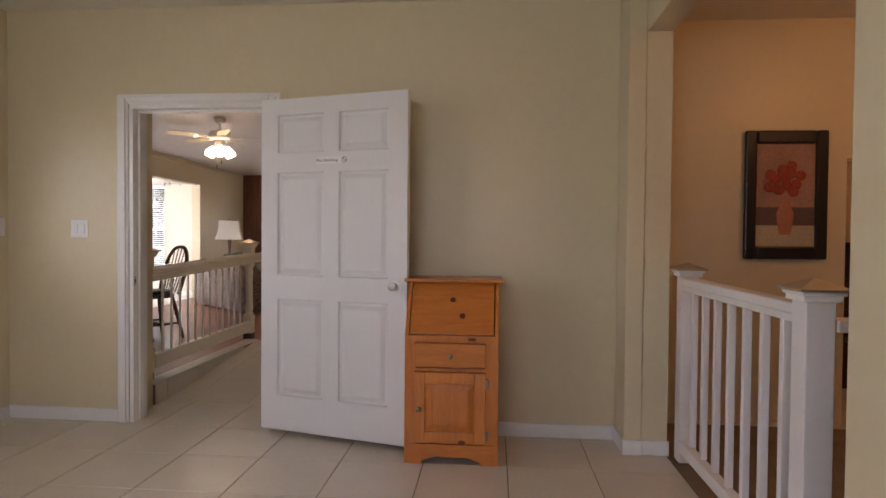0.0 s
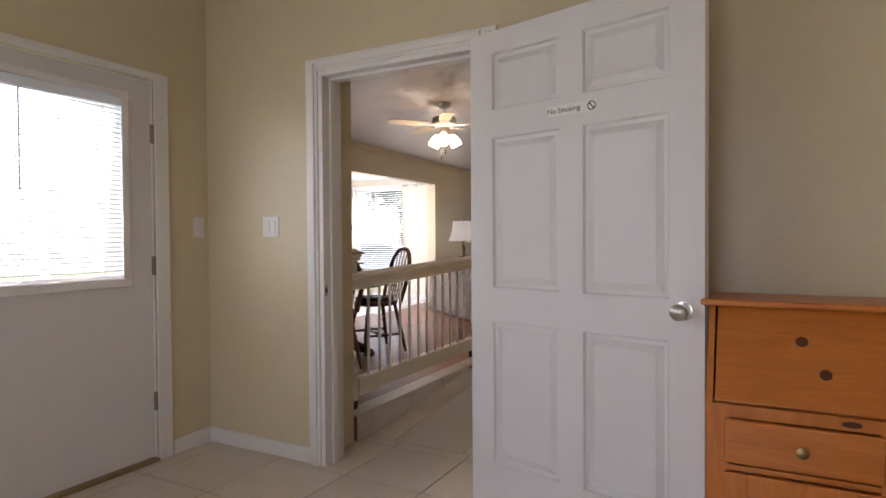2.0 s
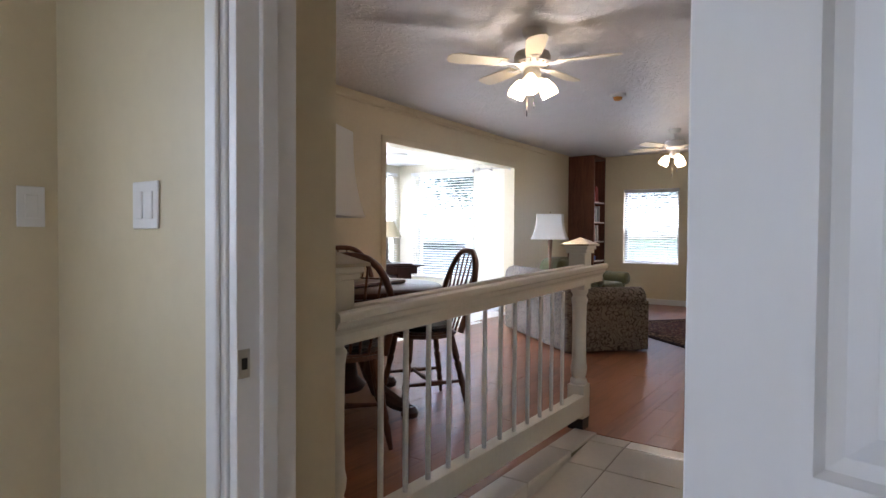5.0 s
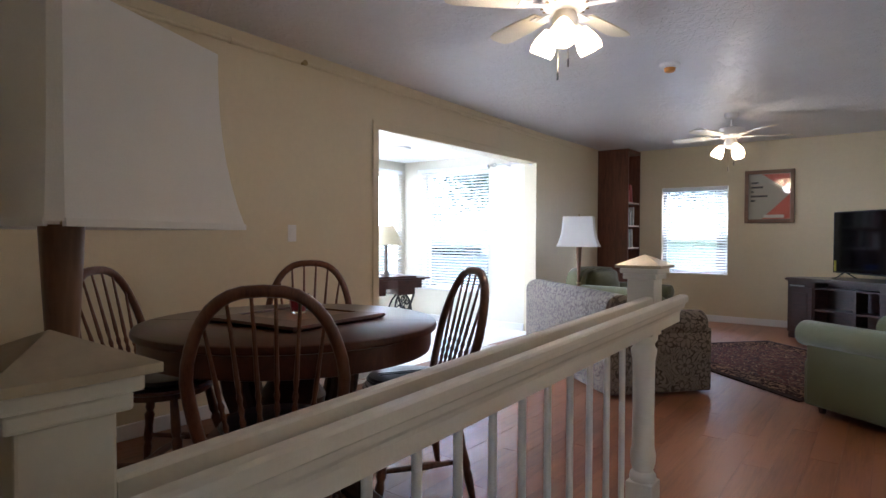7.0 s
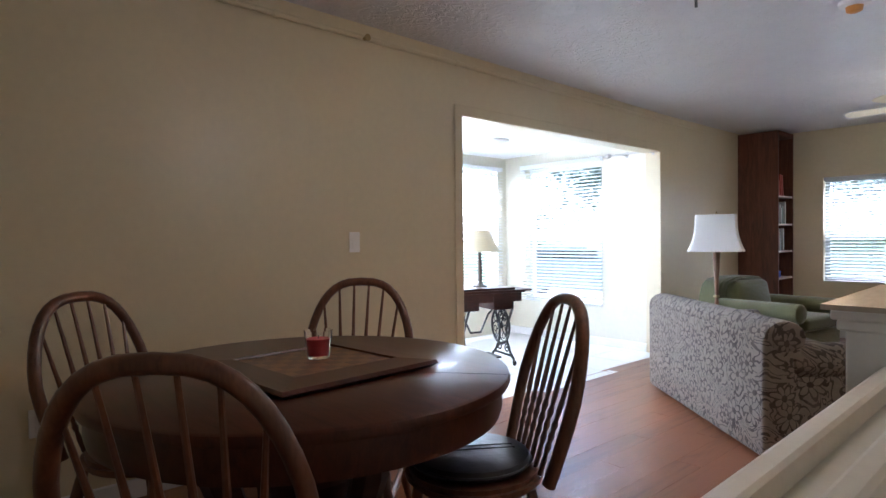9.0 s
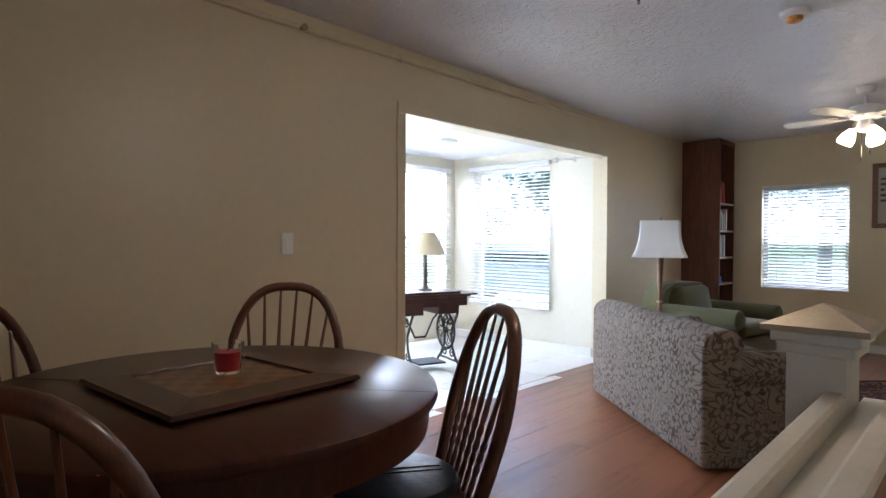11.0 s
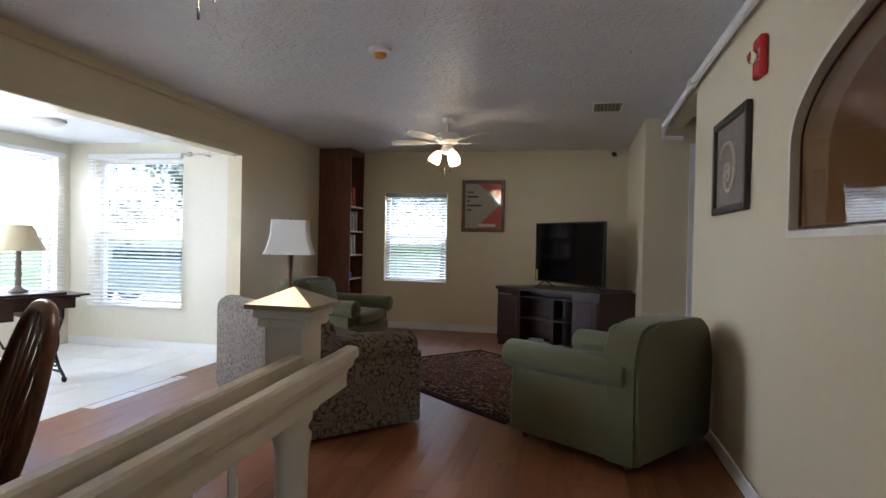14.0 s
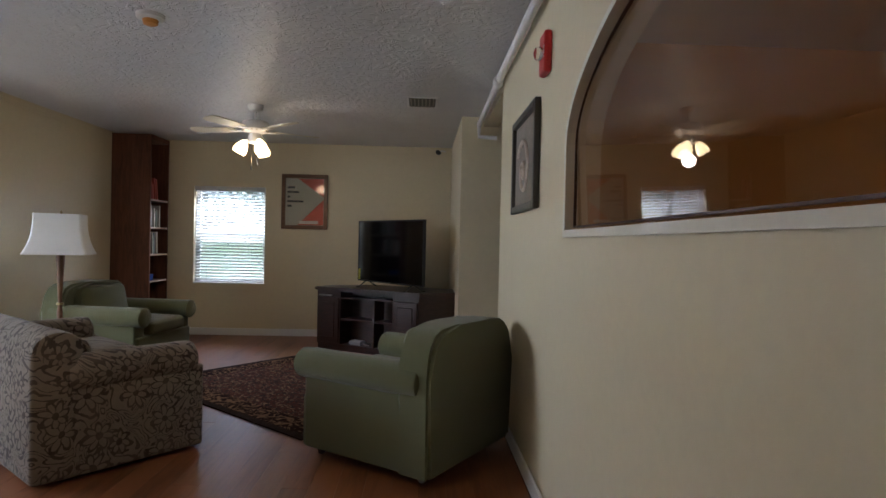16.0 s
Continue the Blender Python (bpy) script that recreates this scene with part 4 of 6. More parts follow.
part("bottom_rail", rail_profile(YP0, YP1, 0.335, 0.335, [(-0.03, 0), (0.03, 0), (0.03, -0.1), (-0.03, -0.1)], -2.055), CREAM_TRIM, rail)
bm = tube([(-2.055, 4.489, 0.325), (-2.055, 4.489, 0.905)], 0.0095, 10)
b0 = part("baluster", bm, material("pale_metal_baluster", (0.7, 0.68, 0.64), 0.3, 0.2, var=0.04), rail, smooth=True)
for i in range(1, 12):
    o = new("baluster", b0.data)
    o.parent = rail
    o.location = (0, 0.1238 * i, 0)

# railing of the wide opening
def post_white(x, y, h, label, w=0.09):
    ob = thing("newel_post", label, "newel post", pose(x, y, 0))
    part("post_block", boxes((-w / 2, -w / 2, 0, w / 2, w / 2, h - 0.07), bevel=0.004), WHITE, ob)
    part("cap_moulding", boxes((-w / 2 - 0.014, -w / 2 - 0.014, h - 0.075, w / 2 + 0.014, w / 2 + 0.014, h - 0.055), (-w / 2 - 0.022, -w / 2 - 0.022, h - 0.055, w / 2 + 0.022, w / 2 + 0.022, h - 0.042), bevel=0.003), WHITE, ob)
    c = w / 2 + 0.034
    part("pyramid_cap", lathe([(c * 1.414, h - 0.042), (c * 1.414, h - 0.034), (0.001, h)], 4, m=pose(0, 0, 0, 0, 0, 45)), BRONZE_CAP, ob, "bronze-toned pyramid cap")
    return ob


post_white(1.49, 3.56, 1.09, "white square newel post with a dark cap by the pillar")
post_white(1.45, 2.22, 1.1, "white square newel post with a dark cap")
rail2 = thing("railing", "white painted balustrade in the wide opening", "railing")
part("handrail", boxes((1.42, 2.27, 0.97, 1.50, 3.51, 1.01), (1.435, 2.27, 0.94, 1.485, 3.51, 0.97), bevel=0.006), WHITE, rail2)
part("handrail", boxes((1.50, 2.17, 0.93, 3.6, 2.25, 0.97), bevel=0.006), WHITE, rail2)
part("bottom_rail", boxes((1.435, 2.27, 0.07, 1.485, 3.51, 0.13), bevel=0.004), WHITE, rail2)
b0 = part("baluster", boxes((1.445, 2.40, 0.13, 1.475, 2.43, 0.94), bevel=0.003), WHITE, rail2)
for i in range(1, 7):
    o = new("baluster", b0.data)
    o.parent = rail2
    o.location = (0.003 * i, 0.165 * i, 0)

# ---- switches and outlets ----
def switch_plate(m, gangs, label, cat="light switch"):
    w = 0.07 + 0.046 * (gangs - 1)
    ob = thing("light_switch" if cat == "light switch" else "power_outlet", label, cat, m)
    part("plate", boxes((-w / 2, -0.006, -0.057, w / 2, 0, 0.057), bevel=0.003), WHITE, ob)
    for g in range(gangs):
        cx = (g - (gangs - 1) / 2) * 0.046
        if cat == "light switch":
            part("rocker", boxes((cx - 0.016, -0.010, -0.033, cx + 0.016, -0.005, 0.033), bevel=0.002), WHITE, ob)
        else:
            for z in (-0.022, 0.022):
                part("socket", boxes((cx - 0.015, -0.0085, z - 0.014, cx + 0.015, -0.0055, z + 0.014), bevel=0.002), WHITE, ob)
    return ob


switch_plate(pose(-2.248, 3.859, 1.25), 2, "white double rocker switch beside the doorway")
switch_plate(pose(-2.744, 3.79, 1.255, 0, 0, 90), 1, "white light switch by the outside door")
switch_plate(pose(-4.628, 6.615, 1.255, 0, 0, 90), 1, "white light switch on the dining wall")
switch_plate(pose(-4.628, 5.12, 0.55, 0, 0, 90), 1, "white power outlet low on the dining wall", "power outlet")


# ---- pine cabinet ----
def pine_cabinet(m):
    ob = thing("pine_cabinet", "honey pine cabinet with slanted top, drawer and door", "cabinet", m)
    W, D, H = 0.5, 0.40, 0.985
    side = [(0, 0), (D, 0), (D, H - 0.02), (0.16, H - 0.02), (0.0, 0.69)]
    for x in (-W / 2, W / 2 - 0.018):
        bm = bmesh.new()
        a = [bm.verts.new((x, y, z)) for y, z in side]
        b = [bm.verts.new((x + 0.018, y, z)) for y, z in side]
        for i in range(5):
            bm.faces.new((a[i], a[(i + 1) % 5], b[(i + 1) % 5], b[i]))
        bm.faces.new(a)
        bm.faces.new(b[::-1])
        bmesh.ops.recalc_face_normals(bm, faces=bm.faces[:])
        part("side_panel", bm, PINE, ob)
    part("back_panel", boxes((-W / 2 + 0.018, D - 0.01, 0.05, W / 2 - 0.018, D, H - 0.02)), PINE, ob)
    part("top_board", boxes((-W / 2 - 0.025, 0.125, H - 0.02, W / 2 + 0.025, D, H), bevel=0.006), PINE_H, ob)
    t = math.degrees(math.atan2(0.16, 0.275))
    flap = part("slanted_flap", boxes((-W / 2 + 0.024, 0, 0.01, W / 2 - 0.024, 0.018, 0.318), bevel=0.003), PINE_H, ob)
    flap.matrix_local = pose(0, 0.0, 0.69, -t)
    for x, z in ((0.0, 0.21), (0.055, 0.115)):
        k = part("knot", lathe([(0.016, 0), (0.013, 0.0012), (0.001, 0.0014)], 14), KNOT, flap, "dark wood knot")
        k.matrix_local = pose(x, -0.0005, z, 90)
    part("front_frame", boxes((-W / 2 + 0.018, 0.002, 0.03, -W / 2 + 0.06, 0.02, 0.69), (W / 2 - 0.075, 0.002, 0.03, W / 2 - 0.018, 0.02, 0.69), (-W / 2 + 0.06, 0.002, 0.655, W / 2 - 0.075, 0.02, 0.69), (-W / 2 + 0.06, 0.002, 0.50, W / 2 - 0.075, 0.02, 0.515)), PINE, ob)
    part("inner_floor", boxes((-W / 2 + 0.018, 0.02, 0.09, W / 2 - 0.018, D - 0.01, 0.11)), PINE_H, ob)
    part("inner_floor", boxes((-W / 2 + 0.018, 0.02, 0.67, W / 2 - 0.018, D - 0.01, 0.688)), PINE_H, ob)
    dr = part("drawer_front", boxes((-W / 2 + 0.05, -0.012, 0.522, W / 2 - 0.065, 0.012, 0.65), bevel=0.006), PINE_H, ob)
    kn = [(0.006, 0), (0.006, 0.01), (0.014, 0.014), (0.016, 0.022), (0.010, 0.028), (0.002, 0.029)]
    part("knob", lathe(kn, 14, m=pose(-0.005, -0.012, 0.586, 90)), BRASS, dr, "brass knob", True)
    dx0, dx1, dz0, dz1 = -W / 2 + 0.05, W / 2 - 0.065, 0.115, 0.495
    d = part("cabinet_door", boxes((dx0, -0.012, dz0, dx0 + 0.06, 0.01, dz1), (dx1 - 0.06, -0.012, dz0, dx1, 0.01, dz1), (dx0 + 0.06, -0.012, dz0, dx1 - 0.06, 0.01, dz0 + 0.06), (dx0 + 0.06, -0.012, dz1 - 0.06, dx1 - 0.06, 0.01, dz1), bevel=0.003), PINE, ob)
    bm = bmesh.new()
    prev = None
    for o, y in ((0.058, 0.0), (0.062, 0.001), (0.095, -0.011), (0.096, -0.012)):
        lp = [bm.verts.new((x, y, z)) for x, z in ((dx0 + o, dz0 + o), (dx1 - o, dz0 + o), (dx1 - o, dz1 - o), (dx0 + o, dz1 - o))]
        if prev:
            for i in range(4):
                bm.faces.new((prev[i], prev[(i + 1) % 4], lp[(i + 1) % 4], lp[i]))
        prev = lp
    bm.faces.new(prev)
    part("raised_panel", bm, PINE, d)
    part("knob", lathe(kn, 14, m=pose(dx0 + 0.03, -0.012, 0.30, 90)), BRASS, d, "brass knob", True)
    for z in (0.16, 0.44):
        part("hinge", boxes((dx1 - 0.002, -0.016, z - 0.025, dx1 + 0.014, -0.002, z + 0.025), bevel=0.003), STEEL, d)
    k = part("knot", lathe([(0.02, 0), (0.017, 0.0012), (0.001, 0.0014)], 14), KNOT, ob, "dark wood knot")
    k.matrix_local = pose(0.06, -0.0125, 0.125, 90) @ Matrix.Diagonal((1, 0.5, 1, 1))
    k = part("knot", lathe([(0.02, 0), (0.017, 0.0012), (0.001, 0.0014)], 14), KNOT, ob, "dark wood knot")
    k.matrix_local = pose(0.11, 0.0015, 0.672, 90) @ Matrix.Diagonal((1.2, 0.45, 1, 1))
    skirt = [(-W / 2 + 0.018, 0.0), (-W / 2 + 0.09, 0.0)]
    skirt += [(-0.16 + 0.32 * i / 16, 0.028 + 0.022 * math.sin(math.pi * i / 16) - 0.012 * abs(math.cos(math.pi * i / 8))) for i in range(17)]
    skirt += [(W / 2 - 0.09, 0.0), (W / 2 - 0.018, 0.0), (W / 2 - 0.018, 0.108), (-W / 2 + 0.018, 0.108)]
    bm = bmesh.new()
    a = [bm.verts.new((x, -0.006, z)) for x, z in skirt]
    b = [bm.verts.new((x, 0.012, z)) for x, z in skirt]
    for i in range(len(a)):
        j = (i + 1) % len(a)
        bm.faces.new((a[i], a[j], b[j], b[i]))
    bm.faces.new(a)
    bm.faces.new(b[::-1])
    bmesh.ops.recalc_face_normals(bm, faces=bm.faces[:])
    part("scalloped_skirt", bm, PINE_H, ob)
    return ob


pine_cabinet(pose(0.212, 3.365, 0))

# ---- hall beyond the balustrade ----
pic = thing("framed_picture", "still-life flower picture in a wide black frame", "picture", pose(2.33, 4.297, 1.51))
part("frame", boxes((-0.26, -0.035, -0.42, -0.185, 0, 0.42), (0.185, -0.035, -0.42, 0.26, 0, 0.42), (-0.185, -0.035, -0.42, 0.185, 0, -0.335), (-0.185, -0.035, 0.335, 0.185, 0, 0.42), bevel=0.012), BLACK, pic, "wide black frame")
part("picture_ground", boxes((-0.185, -0.012, -0.335, 0.185, -0.004, 0.335)), material("picture_pink", (0.36, 0.2, 0.15), 0.7, var=0.25, scale=6), pic)
part("table_band", boxes((-0.185, -0.016, -0.335, 0.185, -0.0125, -0.2)), material("picture_cloth", (0.45, 0.38, 0.26), 0.7, var=0.2), pic)
part("dark_band", boxes((-0.185, -0.015, -0.198, 0.185, -0.0125, -0.08)), material("picture_dark", (0.13, 0.08, 0.08), 0.7, var=0.3), pic)
part("vase", lathe([(0.035, 0), (0.05, 0.08), (0.055, 0.14), (0.03, 0.2), (0.035, 0.24)], 16, m=pose(0, -0.017, -0.26) @ Matrix.Diagonal((1, 0.05, 1, 1))), material("picture_vase", (0.42, 0.17, 0.1), 0.7, var=0.2), pic)
for i in range(13):
    a = i * 2.4
    r = 0.03 * math.sqrt(i) * 1.15
    part("bloom", lathe([(0.035, 0), (0.028, 0.002), (0.001, 0.003)], 9, m=pose(r * math.cos(a), -0.0175 - 0.0004 * i, 0.1 + r * 0.8 * math.sin(a), 90)), material("picture_bloom", (0.3, 0.05, 0.03), 0.7, var=0.5) if i == 0 else bpy.data.materials["picture_bloom"], pic)

# fixture out of view, assumed as the source of the hall's warm light
thing_lamp = thing("ceiling_lamp", "warm glowing ceiling lamp added out of view", "lamp", pose(2.75, 2.9, R1_CEIL))
part("glass_bowl", lathe([(0.02, -0.14), (0.1, -0.12), (0.15, -0.07), (0.16, -0.03)], 20), glow("warm_bowl", (1.0, 0.5, 0.18), 1.0), thing_lamp, smooth=True)
part("ceiling_plate", lathe([(0.165, -0.03), (0.165, 0.0)], 20), BRASS, thing_lamp)


# second unseen fixture, added to brighten the room behind the arched pane
copy_thing(thing_lamp, pose(1.9, 5.7, R1_CEIL))


# ---- windsor chairs ----
def windsor_chair(m, label, cushion=None):
    ob = thing("dining_chair", label, "chair", m, "chairs round the table")
    seat = [(0.215 * math.cos(a) * (1 + 0.06 * math.sin(a)), 0.205 * math.sin(a)) for a in [2 * math.pi * i / 28 for i in range(28)]]
    part("seat", prism(seat, 0.425, 0.462, bevel=0.012), CHAIR_WOOD, ob, smooth=True)
    leg = [(0, 0.011), (0.1, 0.015), (0.25, 0.019), (0.3, 0.014), (0.34, 0.021), (0.5, 0.017), (0.62, 0.022), (0.66, 0.014), (0.7, 0.02), (0.85, 0.018), (1, 0.015)]
    feet = {}
    for sx in (-1, 1):
        for sy in (-1, 1):
            p0, p1 = Vector((sx * 0.215, sy * 0.205, 0)), Vector((sx * 0.14, sy * 0.13, 0.428))
            feet[sx, sy] = (p0, p1)
            part("leg", turned(p0, p1, leg), CHAIR_WOOD, ob, smooth=True)
    st = [(0, 0.009), (0.3, 0.012), (0.5, 0.017), (0.7, 0.012), (1, 0.009)]
    mids = []
    for sx in (-1, 1):
        a, b = feet[sx, -1][0].lerp(feet[sx, -1][1], 0.38), feet[sx, 1][0].lerp(feet[sx, 1][1], 0.38)
        mids.append(a.lerp(b, 0.5))
        part("stretcher", turned(a, b, st, 8), CHAIR_WOOD, ob, smooth=True)
    part("stretcher", turned(mids[0], mids[1], st, 8), CHAIR_WOOD, ob, smooth=True)
    hoop = []
    for i in range(25):
        a = math.pi * (i / 24)
        up = max(0.0, math.sin(a)) ** 0.8
        base = 0.455
        z = base + 0.484 * up
        x = 0.235 * math.copysign(abs(math.cos(a)) ** 0.72, math.cos(a)) * (0.8 + 0.2 * min(1.0, up * 2))
        hoop.append((x, -0.165 - (z - base) * 0.27, z))
    part("hoop", tube(hoop, 0.0175, 10, flat=1.1), CHAIR_WOOD, ob, smooth=True)
    sp = [(0, 0.006), (0.1, 0.0085), (0.16, 0.006), (0.2, 0.01), (0.24, 0.006), (0.28, 0.01), (0.32, 0.006), (0.36, 0.01), (0.4, 0.006), (0.46, 0.0085), (0.6, 0.007), (1, 0.0048)]
    for i in range(6):
        s = (i - 2.5) / 2.5
        xb, xt = s * 0.11, s * 0.165
        ca = min(1.0, abs(xt) / 0.235) ** (1 / 0.72)
        zt = 0.455 + 0.484 * math.sqrt(1 - ca * ca) ** 0.8
        part("spindle", turned((xb, -0.165, 0.455), (xt, -0.165 - (zt - 0.455) * 0.27, zt), sp, 8), CHAIR_WOOD, ob, smooth=True)
    if cushion:
        c = thing("seat_cushion", "flat black vinyl pad on the chair seat", "cushion", m @ pose(0, 0.01, 0.4625))
        part("pad", lathe([(0.15, 0), (0.172, 0.008), (0.178, 0.02), (0.17, 0.034), (0.12, 0.042), (0.01, 0.043)], 26), CUSHION, c, smooth=True)
        part("seam_piping", tube([(0.177 * math.cos(a * math.pi / 16), 0.177 * math.sin(a * math.pi / 16), 0.02) for a in range(32)], 0.004, 6, closed=True), CUSHION, c, smooth=True)
        if cushion == "creased":
            for x in (-0.014, 0.014):
                part("crease", tube([(x, -0.13, 0.041), (x, 0, 0.0432), (x, 0.13, 0.041)], 0.0032, 6), CUSHION, c, smooth=True)
    return ob


TC = Vector((-3.405, 5.655, F - 0.012))


def chair_at(top, label, cushion=True, turn=0.0):
    """Chair whose hoop top stands above the given spot, facing the table."""
    d = Vector((TC.x - top[0], TC.y - top[1], 0)).normalized()
    d.rotate(Matrix.Rotation(math.radians(turn), 3, "Z"))
    yaw = math.degrees(math.atan2(d.y, d.x)) - 90
    p = Vector((top[0], top[1], F)) + d * 0.30
    return windsor_chair(pose(p.x, p.y, F, 0, 0, yaw), label, cushion)


chair_at((-2.881, 6.252), "dark walnut hoop-back windsor chair with a black seat pad", "creased", 9)
chair_at((-3.993, 6.243), "dark walnut hoop-back windsor chair by the dining wall")
chair_at((-4.14, 5.18), "dark walnut hoop-back windsor chair near the outlet")
chair_at((-2.755, 5.045), "dark walnut hoop-back windsor chair beside the railing")

# ---- round table ----
tab = thing("round_table", "round dark veneered pedestal dining table", "table", pose(TC.x, TC.y, F))
TR = 0.61
part("tabletop", lathe([(TR - 0.03, 0.70), (TR - 0.004, 0.706), (TR, 0.716), (TR - 0.004, 0.731), (TR - 0.012, 0.736), (0.001, 0.736)], 72), TABLE_WOOD, tab, smooth=True)
part("apron", lathe([(TR - 0.05, 0.612), (TR - 0.03, 0.618), (TR - 0.024, 0.64), (TR - 0.024, 0.70)], 72), TABLE_WOOD, tab, smooth=True)
part("leaf_seam", boxes((-TR + 0.01, -0.0015, 0.7355, TR - 0.01, 0.0015, 0.7364)), BLACK, tab).matrix_local = pose(0, 0, 0, 0, 0, 38)
part("pedestal", lathe([(0.13, 0.1), (0.15, 0.13), (0.1, 0.18), (0.09, 0.26), (0.13, 0.36), (0.14, 0.42), (0.09, 0.5), (0.1, 0.56), (0.2, 0.62)], 28), DARK_WOOD, tab, smooth=True)
for k in range(4):
    a = math.radians(5 + 90 * k)
    pts = [(0.3, 0.615), (0.29, 0.5), (0.24, 0.36), (0.22, 0.24), (0.28, 0.13), (0.4, 0.075), (0.5, 0.05)]
    part("leg", tube([(r * math.cos(a), r * math.sin(a), z) for r, z in pts], [0.06, 0.052, 0.045, 0.046, 0.048, 0.044, 0.03], 8), DARK_WOOD, tab, smooth=True)
    part("claw_foot", lathe([(0.02, 0), (0.045, 0.012), (0.05, 0.04), (0.03, 0.07)], 12, m=pose(0.5 * math.cos(a), 0.5 * math.sin(a), 0)), DARK_WOOD, tab, smooth=True)
board = thing("chess_board", "wooden chess board in a wide sloping frame on the table", "chess board", pose(-3.39, 5.67, F + 0.7365, 0, 0, 4))
bm = bmesh.new()
prev = None
for o, z in ((0.25, 0), (0.265, 0.012), (0.26, 0.022), (0.175, 0.03), (0.172, 0.024)):
    lp = [bm.verts.new((sx * o, sy * o, z)) for sx, sy in ((-1, -1), (1, -1), (1, 1), (-1, 1))]
    if prev:
        for i in range(4):
            bm.faces.new((prev[i], prev[(i + 1) % 4], lp[(i + 1) % 4], lp[i]))
    prev = lp
part("frame", bm, TABLE_WOOD, board)
sq = 0.043
light_sq = wood("board_light_square", (0.17, 0.075, 0.025), (0.28, 0.13, 0.05), 0.3)
dark_sq = wood("board_dark_square", (0.08, 0.03, 0.015), (0.14, 0.055, 0.025), 0.3)
base = {0: boxes((-sq / 2, -sq / 2, 0, sq / 2, sq / 2, 0.004))}
m0 = part("square", base[0], light_sq, board)
me2 = m0.data.copy()
me2.materials[0] = dark_sq
for i in range(8):
    for j in range(8):
        o = m0 if (i, j) == (0, 0) else new("square", m0.data if (i + j) % 2 == 0 else me2)
        o.parent = board
        o.location = ((i - 3.5) * sq, (j - 3.5) * sq, 0.0185)
part("bed", boxes((-0.173, -0.173, 0.006, 0.173, 0.173, 0.019)), DARK_WOOD, board)
can = thing("candle_jar", "red candle in a clear flared glass", "candle", pose(-3.42, 5.70, F + 0.7365 + 0.0235))
part("glass", lathe([(0.032, 0), (0.034, 0.004), (0.044, 0.085), (0.042, 0.085), (0.031, 0.008), (0.001, 0.007)], 24), clear_glass("candle_glass"), can, smooth=True)
part("wax", lathe([(0.0305, 0.0085), (0.037, 0.06), (0.001, 0.06)], 24), material("red_wax", (0.55, 0.03, 0.05), 0.4, var=0.1), can, "red candle wax", True)
part("wick", tube([(0, 0, 0.06), (0.001, 0, 0.07)], 0.0012, 5), BLACK, can)


# ---- standing lamps with square bell shades ----
def square_shade(w0, w1, z0, z1, n=8):
    bm = bmesh.new()
    for inset in (0.0, 0.003):
        prev = None
        for i in range(n + 1):
            s = i / n
            w = w1 + (w0 - w1) * (1 - s) ** 2.6 - inset
            c = w * 0.93
            z = z0 + (z1 - z0) * s
            o = [(w, -c), (w, c), (c, w), (-c, w), (-w, c), (-w, -c), (-c, -w), (c, -w)]
            lp = [bm.verts.new((x, y, z)) for x, y in o]
            if prev:
                for k in range(8):
                    bm.faces.new((prev[k], prev[(k + 1) % 8], lp[(k + 1) % 8], lp[k]))
            prev = lp
    return bm


def standing_lamp(x, y, yaw, z_shade, label, w0=0.215, w1=0.14, h=0.31):
    ob = thing("standing_lamp", label, "lamp", pose(x, y, F, 0, 0, yaw))
    zs = z_shade - F
    part("shade", square_shade(w0, w1, zs, zs + h), SHADE, ob, "white flared square fabric shade")
    part("shade_rim", boxes((-w0 - 0.002, -w0 * 0.93, zs - 0.006, -w0 + 0.004, w0 * 0.93, zs + 0.004), (w0 - 0.004, -w0 * 0.93, zs - 0.006, w0 + 0.002, w0 * 0.93, zs + 0.004), (-w0 * 0.93, -w0 - 0.002, zs - 0.006, w0 * 0.93, -w0 + 0.004, zs + 0.004), (-w0 * 0.93, w0 - 0.004, zs - 0.006, w0 * 0.93, w0 + 0.002, zs + 0.004)), SHADE, ob)
    part("post", lathe([(0.03, 0.03), (0.016, 0.06), (0.014, zs - 0.55), (0.02, zs - 0.5), (0.02, zs - 0.46), (0.013, zs - 0.42), (0.017, zs - 0.3), (0.03, zs - 0.05), (0.032, zs)], 18), LAMP_WOOD, ob, "turned wooden post", True)
    part("collar", lathe([(0.024, zs - 0.41), (0.027, zs - 0.4), (0.024, zs - 0.39)], 18), BRASS, ob, smooth=True)
    part("base", lathe([(0.14, 0), (0.14, 0.012), (0.06, 0.03), (0.03, 0.035)], 24), BRASS, ob, smooth=True)
    part("harp", tube([(0, 0, zs), (0.05, 0, zs + 0.08), (0.05, 0, zs + h - 0.06), (0, 0, zs + h - 0.01)], 0.003, 6), BRASS, ob)
    part("finial", lathe([(0.004, zs + h - 0.012), (0.012, zs + h + 0.005), (0.004, zs + h + 0.03)], 10), BRASS, ob, smooth=True)
    part("spider", boxes((-w1, -0.003, zs + h - 0.012, w1, 0.003, zs + h - 0.006), (-0.003, -w1, zs + h - 0.0125, 0.003, w1, zs + h - 0.0065)), BRASS, ob)
    return ob


standing_lamp(-2.428, 4.441, 24, 1.25, "tall wooden lamp with a white square shade by the railing", 0.203, 0.17, 0.3)
standing_lamp(-4.09, 10.02, 20, 1.14, "tall wooden lamp with a white square shade behind the sofa", 0.22, 0.16, 0.315)


